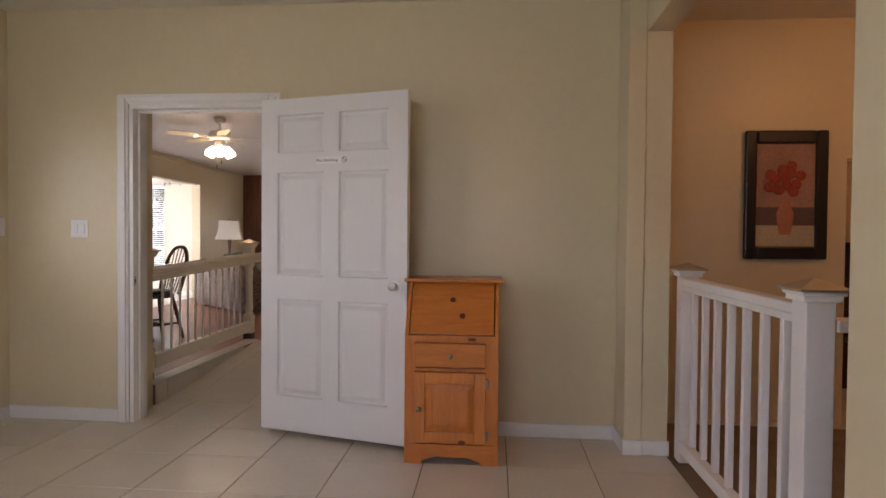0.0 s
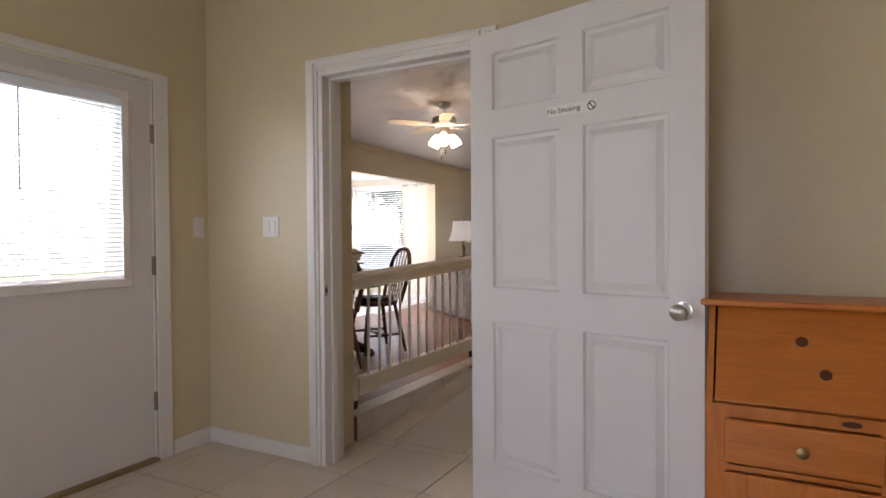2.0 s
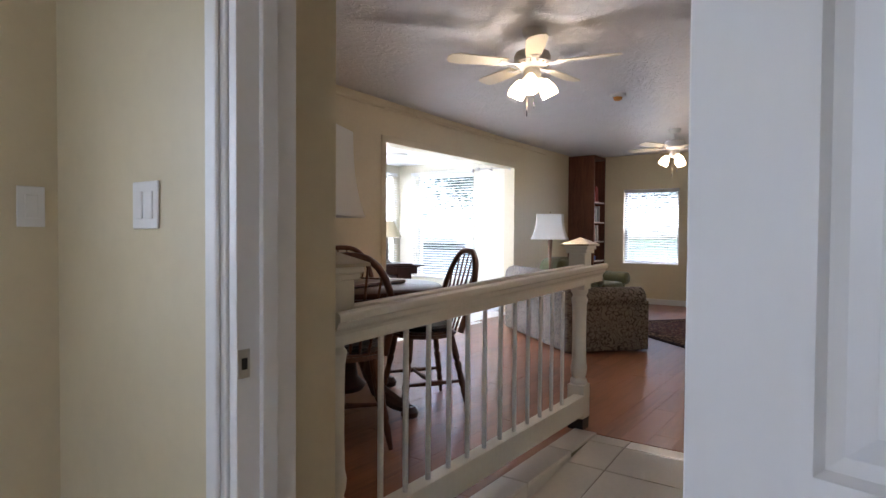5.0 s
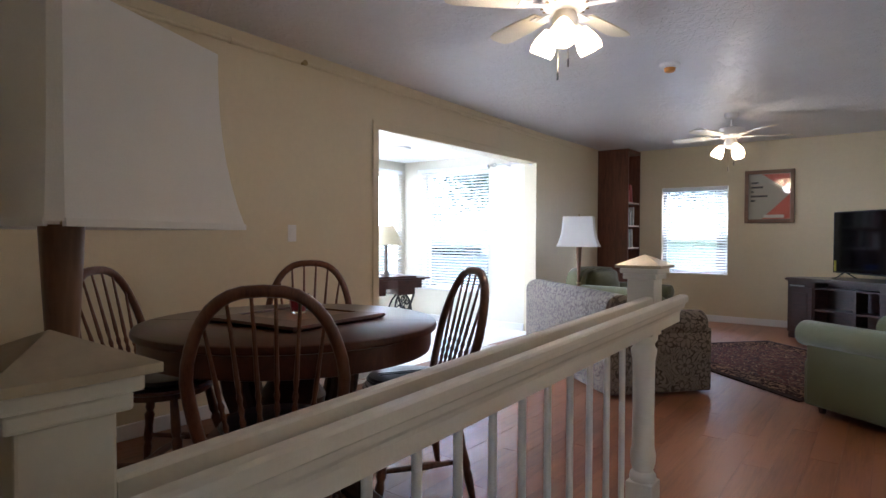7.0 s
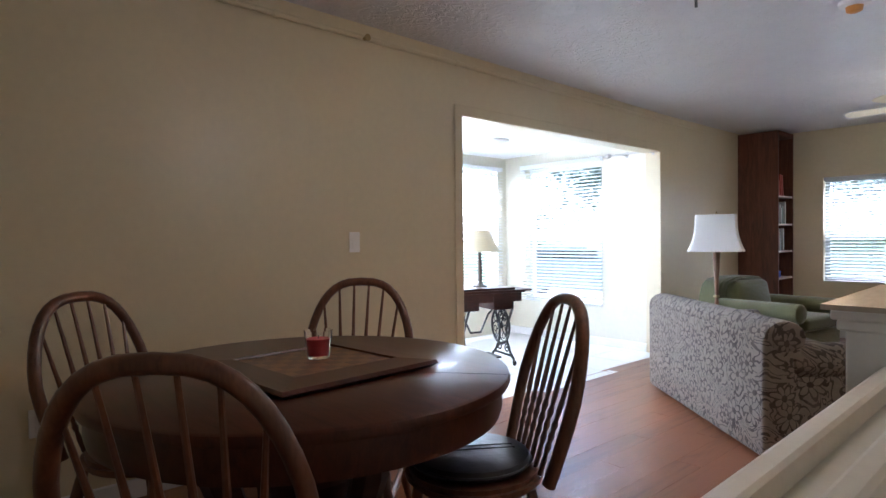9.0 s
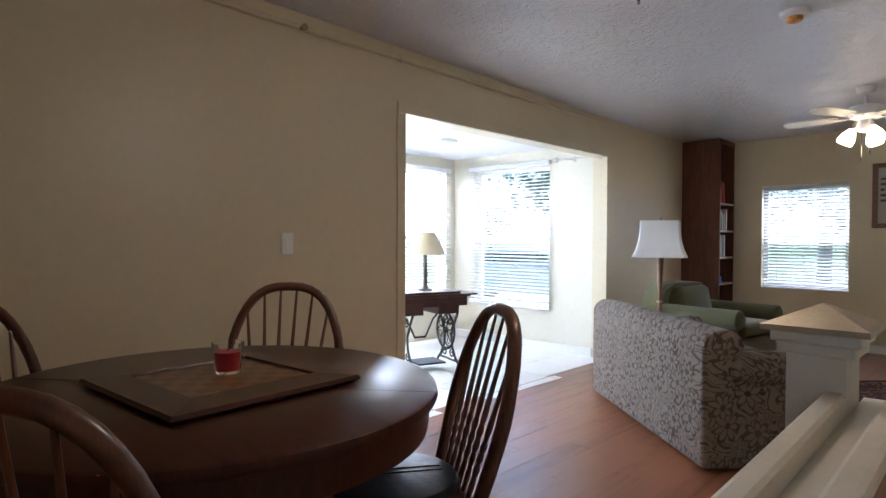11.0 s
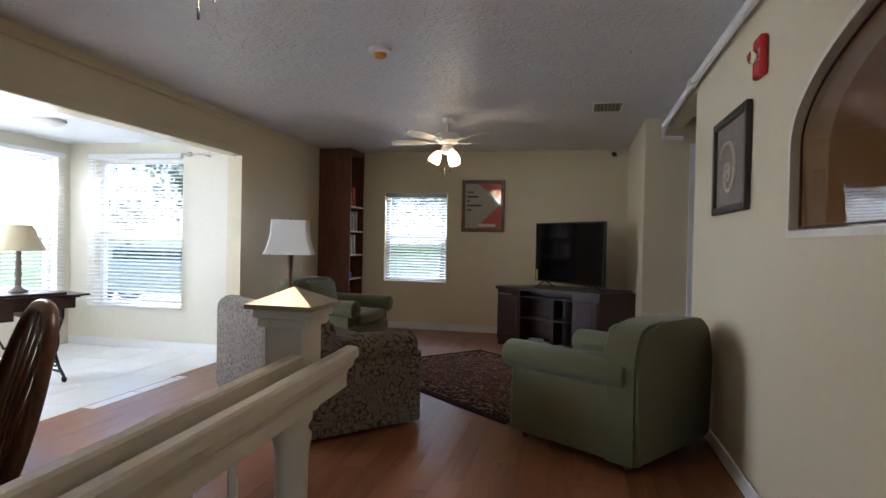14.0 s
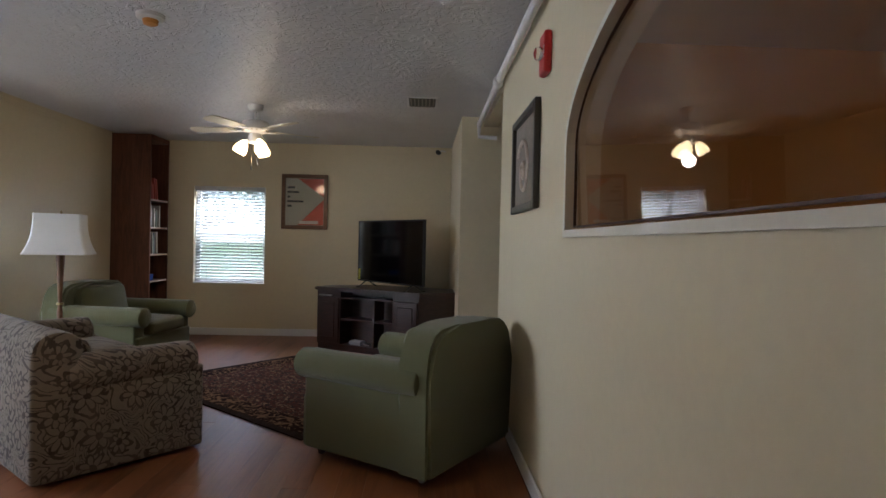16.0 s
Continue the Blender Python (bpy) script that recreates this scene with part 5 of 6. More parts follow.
# ---- upholstered seating ----
def roll(x0, x1, y, z, r, squash=1.0, seg=20, bm=None):
    bm = bm or bmesh.new()
    rings = []
    n = 6
    for i, (x, k) in enumerate([(x0, 0.0), (x0, 0.75), (x0 + 0.015, 0.97), (x0 + 0.04, 1.0), (x1 - 0.04, 1.0), (x1 - 0.015, 0.97), (x1, 0.75), (x1, 0.0)]):
        rings.append([bm.verts.new((x, y + max(r * k, 1e-4) * math.cos(2 * math.pi * j / seg) * squash, z + max(r * k, 1e-4) * math.sin(2 * math.pi * j / seg))) for j in range(seg)])
    for a, b in zip(rings, rings[1:]):
        for j in range(seg):
            bm.faces.new((a[j], b[j], b[(j + 1) % seg], a[(j + 1) % seg]))
    return bm


def armchair(m, label, W=0.83, D=0.86):
    """Faces +x; width along y."""
    ob = thing("armchair", label, "armchair", m, "green armchairs")
    part("base", soft_box(-D / 2, -W / 2 + 0.02, 0.05, D / 2 - 0.03, W / 2 - 0.02, 0.33, 0.02, 0.004), GREEN, ob, smooth=True)
    for s in (-1, 1):
        y = s * (W / 2 - 0.075)
        arm = part("arm", soft_box(-D / 2 + 0.02, y - 0.065, 0.052, D / 2 - 0.05, y + 0.065, 0.5, 0.02, 0.004), GREEN, ob, smooth=True)
        part("arm_roll", roll(-D / 2 + 0.06, D / 2 + 0.01, y + s * 0.012, 0.49, 0.082, 1.12), GREEN, arm, smooth=True)
    rim = [(-W / 2, 0.055), (-W / 2 - 0.004, 0.5), (-W / 2 + 0.004, 0.6), (-W / 2 + 0.022, 0.66), (-W / 2 + 0.06, 0.71), (-W / 2 + 0.12, 0.738), (-0.15, 0.75)]
    rim += [(-y, z) for y, z in rim[::-1]]
    bm = prism(rim, -0.004, 0.19, bevel=0.022)
    bmesh.ops.transform(bm, matrix=Matrix(((0, 0, 1, -D / 2), (1, 0, 0, 0), (0, 1, 0, 0), (0, 0, 0, 1))), verts=bm.verts[:])
    part("backrest", bm, GREEN, ob, smooth=True)
    bc = part("back_cushion", soft_box(-0.09, -W / 2 + 0.15, 0, 0.09, W / 2 - 0.15, 0.34, 0.06, 0.03), GREEN, ob, smooth=True)
    bc.matrix_local = pose(-D / 2 + 0.26, 0, 0.38, 0, -12, 0)
    part("seat_cushion", soft_box(-D / 2 + 0.2, -W / 2 + 0.155, 0.33, D / 2 + 0.0, W / 2 - 0.155, 0.45, 0.045, 0.02), GREEN, ob, smooth=True)
    for sx in (-1, 1):
        for sy in (-1, 1):
            part("leg", lathe([(0.018, 0), (0.026, 0.06)], 4, m=pose(sx * (D / 2 - 0.1), sy * (W / 2 - 0.1), 0, 0, 0, 45)), DARK_WOOD, ob, "short dark wooden leg")
    return ob


ang = math.degrees(math.atan2(0.545, -0.78))
armchair(pose(-1.275, 8.47, F, 0, 0, ang), "olive green armchair with rolled arms standing by the wall")
armchair(pose(-3.80, 10.44, F, 0, 0, -8), "olive green armchair between the lamp and the bookcase")

# loveseat, faces +x of its own frame; back along y
SW, SD = 1.54, 0.84
sd = Vector((0.648, 0.762, 0)).normalized()
so = Vector((-3.495, 8.353, 0)) + sd * (SD / 2)
sofa = thing("loveseat", "two-seat sofa in pale floral upholstery seen from behind", "sofa", pose(so.x, so.y, F, 0, 0, math.degrees(math.atan2(sd.y, sd.x))))
part("base", soft_box(-SD / 2, -SW / 2 + 0.01, 0.03, SD / 2 - 0.05, SW / 2 - 0.01, 0.32, 0.015, 0.004), FLORAL, sofa, smooth=True)
bk = part("backrest", soft_box(-SD / 2 - 0.004, -SW / 2 + 0.0, 0.02, -SD / 2 + 0.19, SW / 2 - 0.0, 0.64, 0.03, 0.01), FLORAL, sofa, smooth=True)
part("top_roll", roll(-SW / 2 - 0.005, SW / 2 + 0.005, 0, 0, 0.085, 1.25), FLORAL, bk, smooth=True).matrix_local = pose(-SD / 2 + 0.105, 0, 0.62, 0, 0, 90)
for s in (-1, 1):
    y = s * (SW / 2 - 0.085)
    arm = part("arm", soft_box(-SD / 2 + 0.1, y - 0.08, 0.02, SD / 2 - 0.03, y + 0.08, 0.46, 0.015, 0.006), FLORAL, sofa, smooth=True)
    part("arm_roll", roll(-SD / 2 + 0.13, SD / 2 - 0.06, y, 0.488, 0.095, 1.08), FLORAL, arm, smooth=True)
    part("seat_cushion", soft_box(-SD / 2 + 0.2, (0 if s > 0 else -SW / 2 + 0.17), 0.32, SD / 2 - 0.005, (SW / 2 - 0.17 if s > 0 else 0), 0.46, 0.05, 0.02), FLORAL, sofa, smooth=True)
    c = part("back_cushion", soft_box(-0.08, -0.29, 0, 0.08, 0.29, 0.2, 0.06, 0.02), FLORAL, sofa, smooth=True)
    c.matrix_local = pose(-SD / 2 + 0.27, s * 0.3, 0.43, 0, -10, 0)
for sx in (-1, 1):
    for sy in (-1, 1):
        part("foot", lathe([(0.025, 0), (0.03, 0.03)], 10, m=pose(sx * (SD / 2 - 0.1), sy * (SW / 2 - 0.1), 0)), DARK_WOOD, sofa)

# rug
ru = Vector((-0.755, 0.656, 0)).normalized()
RL, RWD = 2.03, 1.5
rc = Vector((-1.875, 8.59, 0)) + ru * (RL / 2) + Vector((ru.y, -ru.x, 0)) * (RWD / 2)
rug = thing("area_rug", "dark red oriental rug with a patterned border", "rug", pose(rc.x, rc.y, F + 0.0005, 0, 0, math.degrees(math.atan2(ru.y, ru.x))))
part("rug_field", boxes((-RL / 2 + 0.24, -RWD / 2 + 0.24, 0, RL / 2 - 0.24, RWD / 2 - 0.24, 0.009)), RUG, rug)


def frame_boxes(a, b, w, z):
    return boxes((-a, -b, 0, a, -b + w, z), (-a, b - w, 0, a, b, z), (-a, -b + w, 0, -a + w, b - w, z), (a - w, -b + w, 0, a, b - w, z))


part("rug_band", frame_boxes(RL / 2 - 0.06, RWD / 2 - 0.06, 0.18, 0.0092), RUG_BAND, rug)
part("rug_edge", frame_boxes(RL / 2, RWD / 2, 0.06, 0.0088), RUG_EDGE, rug)

# ---- bookcase ----
bc = thing("bookcase", "tall red-brown bookcase, half full, facing the room", "bookcase")
X0, X1, Yb0, Yb1, ZT = -4.625, -4.2, 11.80, 12.27, 2.42
part("side_panel", boxes((X0, Yb0, F, X1, Yb0 + 0.022, ZT), bevel=0.002), SHELF_WOOD, bc)
part("side_panel", boxes((X0, Yb1 - 0.022, F, X1, Yb1, ZT), bevel=0.002), SHELF_WOOD, bc)
part("back_panel", boxes((X0, Yb0 + 0.022, F, X0 + 0.012, Yb1 - 0.022, ZT)), SHELF_WOOD, bc)
part("top_board", boxes((X0, Yb0 + 0.022, ZT - 0.05, X1, Yb1 - 0.022, ZT)), SHELF_WOOD, bc)
SHELF_EDGE = material("pale_shelf_edge", (0.55, 0.45, 0.38), 0.5)
shelf_z = [0.24, 0.52, 0.80, 1.10, 1.40, 1.71]
for z in shelf_z:
    s = part("shelf", boxes((X0 + 0.012, Yb0 + 0.022, z - 0.02, X1 - 0.008, Yb1 - 0.022, z)), SHELF_WOOD, bc)
    part("edge_strip", boxes((X1 - 0.008, Yb0 + 0.022, z - 0.02, X1 - 0.004, Yb1 - 0.022, z)), SHELF_EDGE, s, "pale edge strip")
cols = [(0.5, 0.48, 0.45), (0.3, 0.03, 0.03), (0.06, 0.07, 0.1), (0.35, 0.3, 0.25), (0.6, 0.58, 0.55), (0.12, 0.1, 0.1), (0.2, 0.25, 0.22), (0.42, 0.08, 0.06)]
book_mats = [material("book_cover", c, 0.55, var=0.12) for c in cols]


def book(x, y, z, t, h, d, mat, lean=0.0):
    ob = thing("book", "upright hardback book on the bookcase shelf", "book", pose(x, y, z, lean, 0, 0), "books on the shelves")
    part("cover", boxes((-d, 0, 0, 0, 0.003, h), (-d, t - 0.003, 0, 0, t, h), (-0.003, 0.003, 0, 0, t - 0.003, h)), mat, ob)
    part("pages", boxes((-d + 0.004, 0.003, 0.004, -0.003, t - 0.003, h - 0.004)), PAPER, ob)


rnd = random.Random(5)
for z, y_end, lean in ((1.71, 12.05, 9), (1.40, 12.10, 0), (1.10, 12.13, 3)):
    y = Yb0 + 0.03
    while y < y_end:
        t = rnd.uniform(0.018, 0.036)
        book(X1 - 0.03 - rnd.uniform(0, 0.03), y, z + 0.0005, t, rnd.uniform(0.17, 0.25), 0.15, book_mats[7 if z > 1.6 and y > 11.93 else rnd.randrange(7)], lean if y > 11.9 else 0)
        y += t + 0.002 + (0.006 if lean else 0)
bb = thing("blue_box", "small bright blue box on the lowest lit shelf", "box", pose(X1 - 0.1, 11.92, 0.8005))
BLUE = material("blue_card", (0.02, 0.09, 0.5), 0.5)
part("box_body", boxes((-0.06, -0.07, 0, 0.06, 0.07, 0.055), bevel=0.003), BLUE, bb)
part("box_lid", boxes((-0.062, -0.072, 0.055, 0.062, 0.072, 0.07), bevel=0.003), BLUE, bb)

# ---- television and stand ----
con = thing("tv_stand", "dark mahogany corner television stand with open shelves", "tv stand")
P1, P2 = Vector((-2.30, 11.50)), Vector((-1.22, 10.90))
cd = (P2 - P1).normalized()
cn = Vector((-cd.y, cd.x))
if cn.y < 0:
    cn = -cn
CL = (P2 - P1).length
con.matrix_world = pose(P1.x, P1.y, F, 0, 0, math.degrees(math.atan2(cd.y, cd.x)))
CH, CD = 0.66, 0.46
foot = [(0, 0), (CL, 0), (CL + 0.28, 0.30), (CL + 0.1, CD + 0.2), (0.25, CD + 0.1), (0.0, 0.22)]
part("top_board", prism([(-0.02, -0.025), (CL + 0.015, -0.025), (CL + 0.31, 0.3), (CL + 0.1, CD + 0.22), (0.24, CD + 0.12), (-0.02, 0.23)], CH - 0.035, CH, bevel=0.008), DARK_WOOD, con)
part("plinth", prism([(x, y + 0.02 if y < 0.01 else y) for x, y in foot], 0, 0.07), DARK_WOOD, con)
part("back_body", prism([(0, 0.20), (CL, 0.30), (CL + 0.1, CD + 0.19), (0.25, CD + 0.09), (0.0, 0.22)], 0.07, CH - 0.035), DARK_WOOD, con)
DOORW = 0.30
part("cupboard", boxes((0, 0, 0.07, DOORW, 0.21, CH - 0.035)), DARK_WOOD, con)
part("cupboard", prism([(CL - DOORW, 0.0), (CL, 0.0), (CL + 0.27, 0.29), (CL - DOORW, 0.3)], 0.07, CH - 0.035), DARK_WOOD, con)
for x in (0.015, CL - DOORW + 0.015):
    d = part("cupboard_door", boxes((x, -0.018, 0.085, x + DOORW - 0.03, 0, CH - 0.1), bevel=0.004), DARK_WOOD, con)
    part("raised_panel", boxes((x + 0.05, -0.024, 0.14, x + DOORW - 0.08, -0.018, CH - 0.155), bevel=0.005), DARK_WOOD, d)
    if x < 0.1:
        part("handle", boxes((x + 0.03, -0.035, CH - 0.09, x + 0.19, -0.02, CH - 0.075), bevel=0.003), NICKEL, d, "slim metal handle")
part("shelf", boxes((DOORW, 0.01, 0.32, CL - DOORW, 0.2, 0.34)), DARK_WOOD, con)
part("divider", boxes(((CL) / 2 + 0.07, 0.01, 0.07, CL / 2 + 0.095, 0.2, CH - 0.1)), DARK_WOOD, con)
part("top_shelf", boxes((DOORW, 0.01, CH - 0.11, CL - DOORW, 0.2, CH - 0.095)), DARK_WOOD, con)
gp = thing("game_box", "small grey electronics box inside the television stand", "electronics", con.matrix_world @ pose(0.45, 0.1, 0.071))
part("case", boxes((-0.07, -0.05, 0, 0.07, 0.05, 0.04), bevel=0.006), material("grey_plastic", (0.25, 0.25, 0.27), 0.4), gp)
part("cable", tube([(0.07, 0, 0.02), (0.12, -0.03, 0.01), (0.16, -0.02, 0.006)], 0.004, 6), material("pale_cable", (0.5, 0.5, 0.5), 0.5), gp)
tv = thing("television", "flat black television with a yellow sticker on its stand", "television", pose(-1.535, 11.27, F + CH, 0, 0, -51))
part("back_housing", boxes((-0.53, 0.012, 0.1, 0.53, 0.05, 0.62), bevel=0.01), BLACK, tv)
part("bezel", frame_boxes(0.565, 0.325, 0.012, 0.03), BLACK, tv).matrix_local = pose(0, 0.015, 0.385, 90)
part("screen", boxes((-0.553, -0.012, 0.073, 0.553, -0.008, 0.70)), SCREEN, tv, "glossy black screen")
part("rear_plate", boxes((-0.553, -0.008, 0.073, 0.553, 0.012, 0.70)), BLACK, tv)
for s in (-1, 1):
    part("stand_leg", tube([(s * 0.4, 0.0, 0.075), (s * 0.4, -0.1, 0.008), (s * 0.42, -0.13, 0.006)], 0.008, 6), BLACK, tv)
    part("stand_leg", tube([(s * 0.4, 0.0, 0.075), (s * 0.4, 0.11, 0.008), (s * 0.42, 0.14, 0.006)], 0.008, 6), BLACK, tv)
part("label_sticker", boxes((-0.565, -0.0145, 0.07, -0.52, -0.0125, 0.19)), material("yellow_paper", (0.6, 0.52, 0.05), 0.6), tv, "small yellow sticker")


# ---- ceiling fans ----
def ceiling_fan(x, y, spin, label, watts):
    ob = thing("ceiling_fan", label, "ceiling fan", pose(x, y, ceil_z(y)), "ceiling fans")
    part("canopy", lathe([(0.03, -0.06), (0.055, -0.045), (0.065, -0.012), (0.065, 0)], 22), FAN_WHITE, ob, smooth=True)
    part("downrod", lathe([(0.011, -0.13), (0.011, -0.05)], 12), FAN_WHITE, ob)
    mo = part("motor_housing", lathe([(0.05, -0.245), (0.085, -0.235), (0.115, -0.21), (0.12, -0.175), (0.105, -0.145), (0.05, -0.13), (0.012, -0.125)], 28), FAN_WHITE, ob, smooth=True)
    for k in range(16):
        a = 2 * math.pi * k / 16
        part("vent_slot", boxes((0.094, -0.005, -0.2255, 0.112, 0.005, -0.2205)), BRASS, mo).matrix_local = pose(0, 0, 0, 0, 0, math.degrees(a))
    part("switch_housing", lathe([(0.03, -0.335), (0.055, -0.32), (0.06, -0.28), (0.045, -0.245)], 22), FAN_WHITE, ob, smooth=True)
    for k in range(5):
        arm = part("blade_iron", boxes((0.09, -0.014, -0.228, 0.2, 0.014, -0.222), (0.17, -0.035, -0.224, 0.22, 0.035, -0.219), bevel=0.002), FAN_WHITE, ob)
        arm.matrix_local = pose(0, 0, 0, 0, 0, spin + 72 * k)
        out_ = [(0.17, -0.045), (0.3, -0.058), (0.5, -0.064), (0.545, -0.05), (0.56, -0.02), (0.56, 0.02), (0.545, 0.05), (0.5, 0.064), (0.3, 0.058), (0.17, 0.045)]
        bl = part("blade", prism(out_, -0.003, 0.003), BLADE, arm)
        bl.matrix_local = pose(0, 0, -0.215, 10)
    for k in range(3):
        a = spin + 40 + 120 * k
        h = part("light_arm", tube([(0.03, 0, -0.30), (0.07, 0, -0.305), (0.085, 0, -0.325)], 0.012, 8), FAN_WHITE, ob, smooth=True)
        h.matrix_local = pose(0, 0, 0, 0, 0, a)
        sh = part("tulip_shade", lathe([(0.022, 0), (0.03, -0.012), (0.05, -0.055), (0.058, -0.09), (0.052, -0.118), (0.05, -0.116), (0.054, -0.09), (0.046, -0.055), (0.026, -0.014)], 18), BULB, h, "glowing frosted glass tulip shade", True)
        sh.matrix_local = pose(0.08, 0, -0.31, 0, -28, 0)
    for dx, z1 in ((0.03, -0.47), (-0.02, -0.52)):
        ch = part("pull_chain", tube([(dx, -0.03, -0.33), (dx, -0.03, z1)], 0.0016, 5), BRASS, ob)
        part("pull_knob", tube([(dx, -0.03, z1), (dx, -0.03, z1 - 0.035)], 0.0045, 8), BLACK, ch)
    lamp("fan_bulb", "POINT", pose(x, y, ceil_z(y) - 0.47), watts, (1, 0.86, 0.68), 0.06)
    return ob


ceiling_fan(-2.595, 6.55, 12, "cream five-blade ceiling fan with three lit tulip shades", 1.4)
ceiling_fan(-2.65, 10.3, 30, "cream five-blade ceiling fan with lit shades over the rug", 0.55)
# point lights for the two added ceiling fixtures that stay out of view
lamp("unseen_warm_bulb", "POINT", pose(2.75, 2.9, R1_CEIL - 0.25), 1.1, (1, 0.5, 0.2), 0.12)
lamp("unseen_warm_bulb", "POINT", pose(1.9, 5.7, R1_CEIL - 0.25), 1.3, (1, 0.5, 0.2), 0.12)

sm = thing("smoke_detector", "round white smoke detector with an orange cap", "smoke detector", pose(-2.675, 8.4, ceil_z(8.4)))
part("base_ring", lathe([(0.055, -0.028), (0.07, -0.02), (0.072, 0)], 26), FAN_WHITE, sm, smooth=True)
part("orange_cap", lathe([(0.02, -0.058), (0.036, -0.05), (0.04, -0.028)], 22), material("orange_plastic", (0.6, 0.25, 0.04), 0.45), sm, "orange dust cap", True)
ve = thing("ceiling_vent", "white louvred ceiling air vent", "vent", pose(-1.23, 10.02, ceil_z(10.02)))
part("frame", frame_boxes(0.125, 0.17, 0.018, 0.008), WHITE, ve).matrix_local = pose(0, 0, -0.008)
part("backing", boxes((-0.108, -0.153, -0.003, 0.108, 0.153, -0.001)), BLACK, ve)
for i in range(7):
    part("louvre", boxes((-0.007, -0.15, -0.001, 0.007, 0.15, 0.001)), STEEL, ve).matrix_local = pose(-0.09 + 0.03 * i, 0, -0.009, 0, 35, 0)
bl = thing("bay_ceiling_light", "flat round white ceiling light in the bay", "ceiling light", pose(-5.75, 8.95, 2.22))
part("dish", lathe([(0.02, -0.05), (0.1, -0.042), (0.14, -0.02), (0.145, 0)], 26), FAN_WHITE, bl, smooth=True)
sc = thing("security_camera", "small black camera on a white bracket", "security camera", pose(-1.0, 12.27, 2.36))
part("bracket", tube([(0.05, 0, 0.03), (0.0, -0.05, 0.03), (-0.02, -0.06, 0.0)], 0.01, 8), FAN_WHITE, sc)
part("camera_body", lathe([(0.02, 0), (0.026, 0.01), (0.026, 0.06), (0.022, 0.065)], 14, m=pose(-0.02, -0.04, 0.0, 80, 0, -25)), BLACK, sc, smooth=True)

# ---- wall pictures and alarm ----
po = thing("framed_poster", "red and cream printed poster in a brown wooden frame", "poster", pose(-2.606, 12.27, 1.745, 0, 0, 0))
FW_, FH_ = 0.272, 0.325
part("frame", boxes((-FW_, -0.03, -FH_, -FW_ + 0.045, 0, FH_), (FW_ - 0.045, -0.03, -FH_, FW_, 0, FH_), (-FW_ + 0.045, -0.03, -FH_, FW_ - 0.045, 0, -FH_ + 0.045), (-FW_ + 0.045, -0.03, FH_ - 0.045, FW_ - 0.045, 0, FH_), bevel=0.006), wood("brown_frame_wood", (0.1, 0.045, 0.02), (0.2, 0.1, 0.05), 0.35), po)
part("print", boxes((-FW_ + 0.045, -0.008, -FH_ + 0.045, FW_ - 0.045, -0.004, FH_ - 0.045)), POSTER_PAPER, po)


def flat_shape(name, pts, y, mat, parent):
    bm = bmesh.new()
    a = [bm.verts.new((x, y, z)) for x, z in pts]
    b = [bm.verts.new((x, y - 0.001, z)) for x, z in pts]
    n = len(pts)
    for i in range(n):
        bm.faces.new((a[i], a[(i + 1) % n], b[(i + 1) % n], b[i]))
    bm.faces.new(a)
    bm.faces.new(b)
    bmesh.ops.recalc_face_normals(bm, faces=bm.faces[:])
    return part(name, bm, mat, parent)


flat_shape("red_corner", [(-0.08, 0.275), (0.222, 0.275), (0.222, 0.06)], -0.0085, PRINT_RED, po)
flat_shape("red_corner", [(0.222, 0.03), (0.222, -0.275), (-0.08, -0.275)], -0.0085, PRINT_RED, po)
for i, (wd, txt) in enumerate((("BLACK", 1), ("JOURNEYS", 1), ("IN", 1), ("HEALTH, LAW", 1), ("AND", 1))):
    z = 0.17 - 0.055 * i
    part("text_bar", boxes((-0.205, -0.0092, z - 0.012, -0.205 + 0.017 * len(wd), -0.0082, z + 0.012)), INK, po)
part("text_bar", boxes((-0.06, -0.0098, -0.262, 0.16, -0.0092, -0.225)), PAPER, po)
part("cover_glass", boxes((-FW_ + 0.045, -0.016, -FH_ + 0.045, FW_ - 0.045, -0.0145, FH_ - 0.045)), GLASS, po).visible_shadow = False

sp = thing("shell_picture", "coiled shell print in a dark wooden frame", "picture", pose(-0.6755, 8.248, 1.722, 0, 0, -90))
FW_, FH_ = 0.338, 0.258
part("frame", boxes((-FW_, -0.03, -FH_, -FW_ + 0.04, 0, FH_), (FW_ - 0.04, -0.03, -FH_, FW_, 0, FH_), (-FW_ + 0.04, -0.03, -FH_, FW_ - 0.04, 0, -FH_ + 0.04), (-FW_ + 0.04, -0.03, FH_ - 0.04, FW_ - 0.04, 0, FH_), bevel=0.006), material("dark_grey_frame", (0.05, 0.045, 0.04), 0.35, 0.3), sp)
part("print", boxes((-FW_ + 0.04, -0.01, -FH_ + 0.04, FW_ - 0.04, -0.004, FH_ - 0.04)), material("shell_print_ground", (0.2, 0.17, 0.14), 0.5, var=0.3, scale=5), sp)
spir = []
for i in range(70):
    a = i * 0.22
    r = 0.012 * math.exp(0.185 * a)
    spir.append((-0.03 + r * math.cos(a) * 1.0, -0.0115, -0.05 + r * math.sin(a)))
part("shell_spiral", tube([(x, y, z) for x, y, z in spir if abs(x) < 0.3 and abs(z) < 0.22], 0.012, 8), material("shell_cream", (0.5, 0.42, 0.34), 0.5, var=0.2), sp, smooth=True)

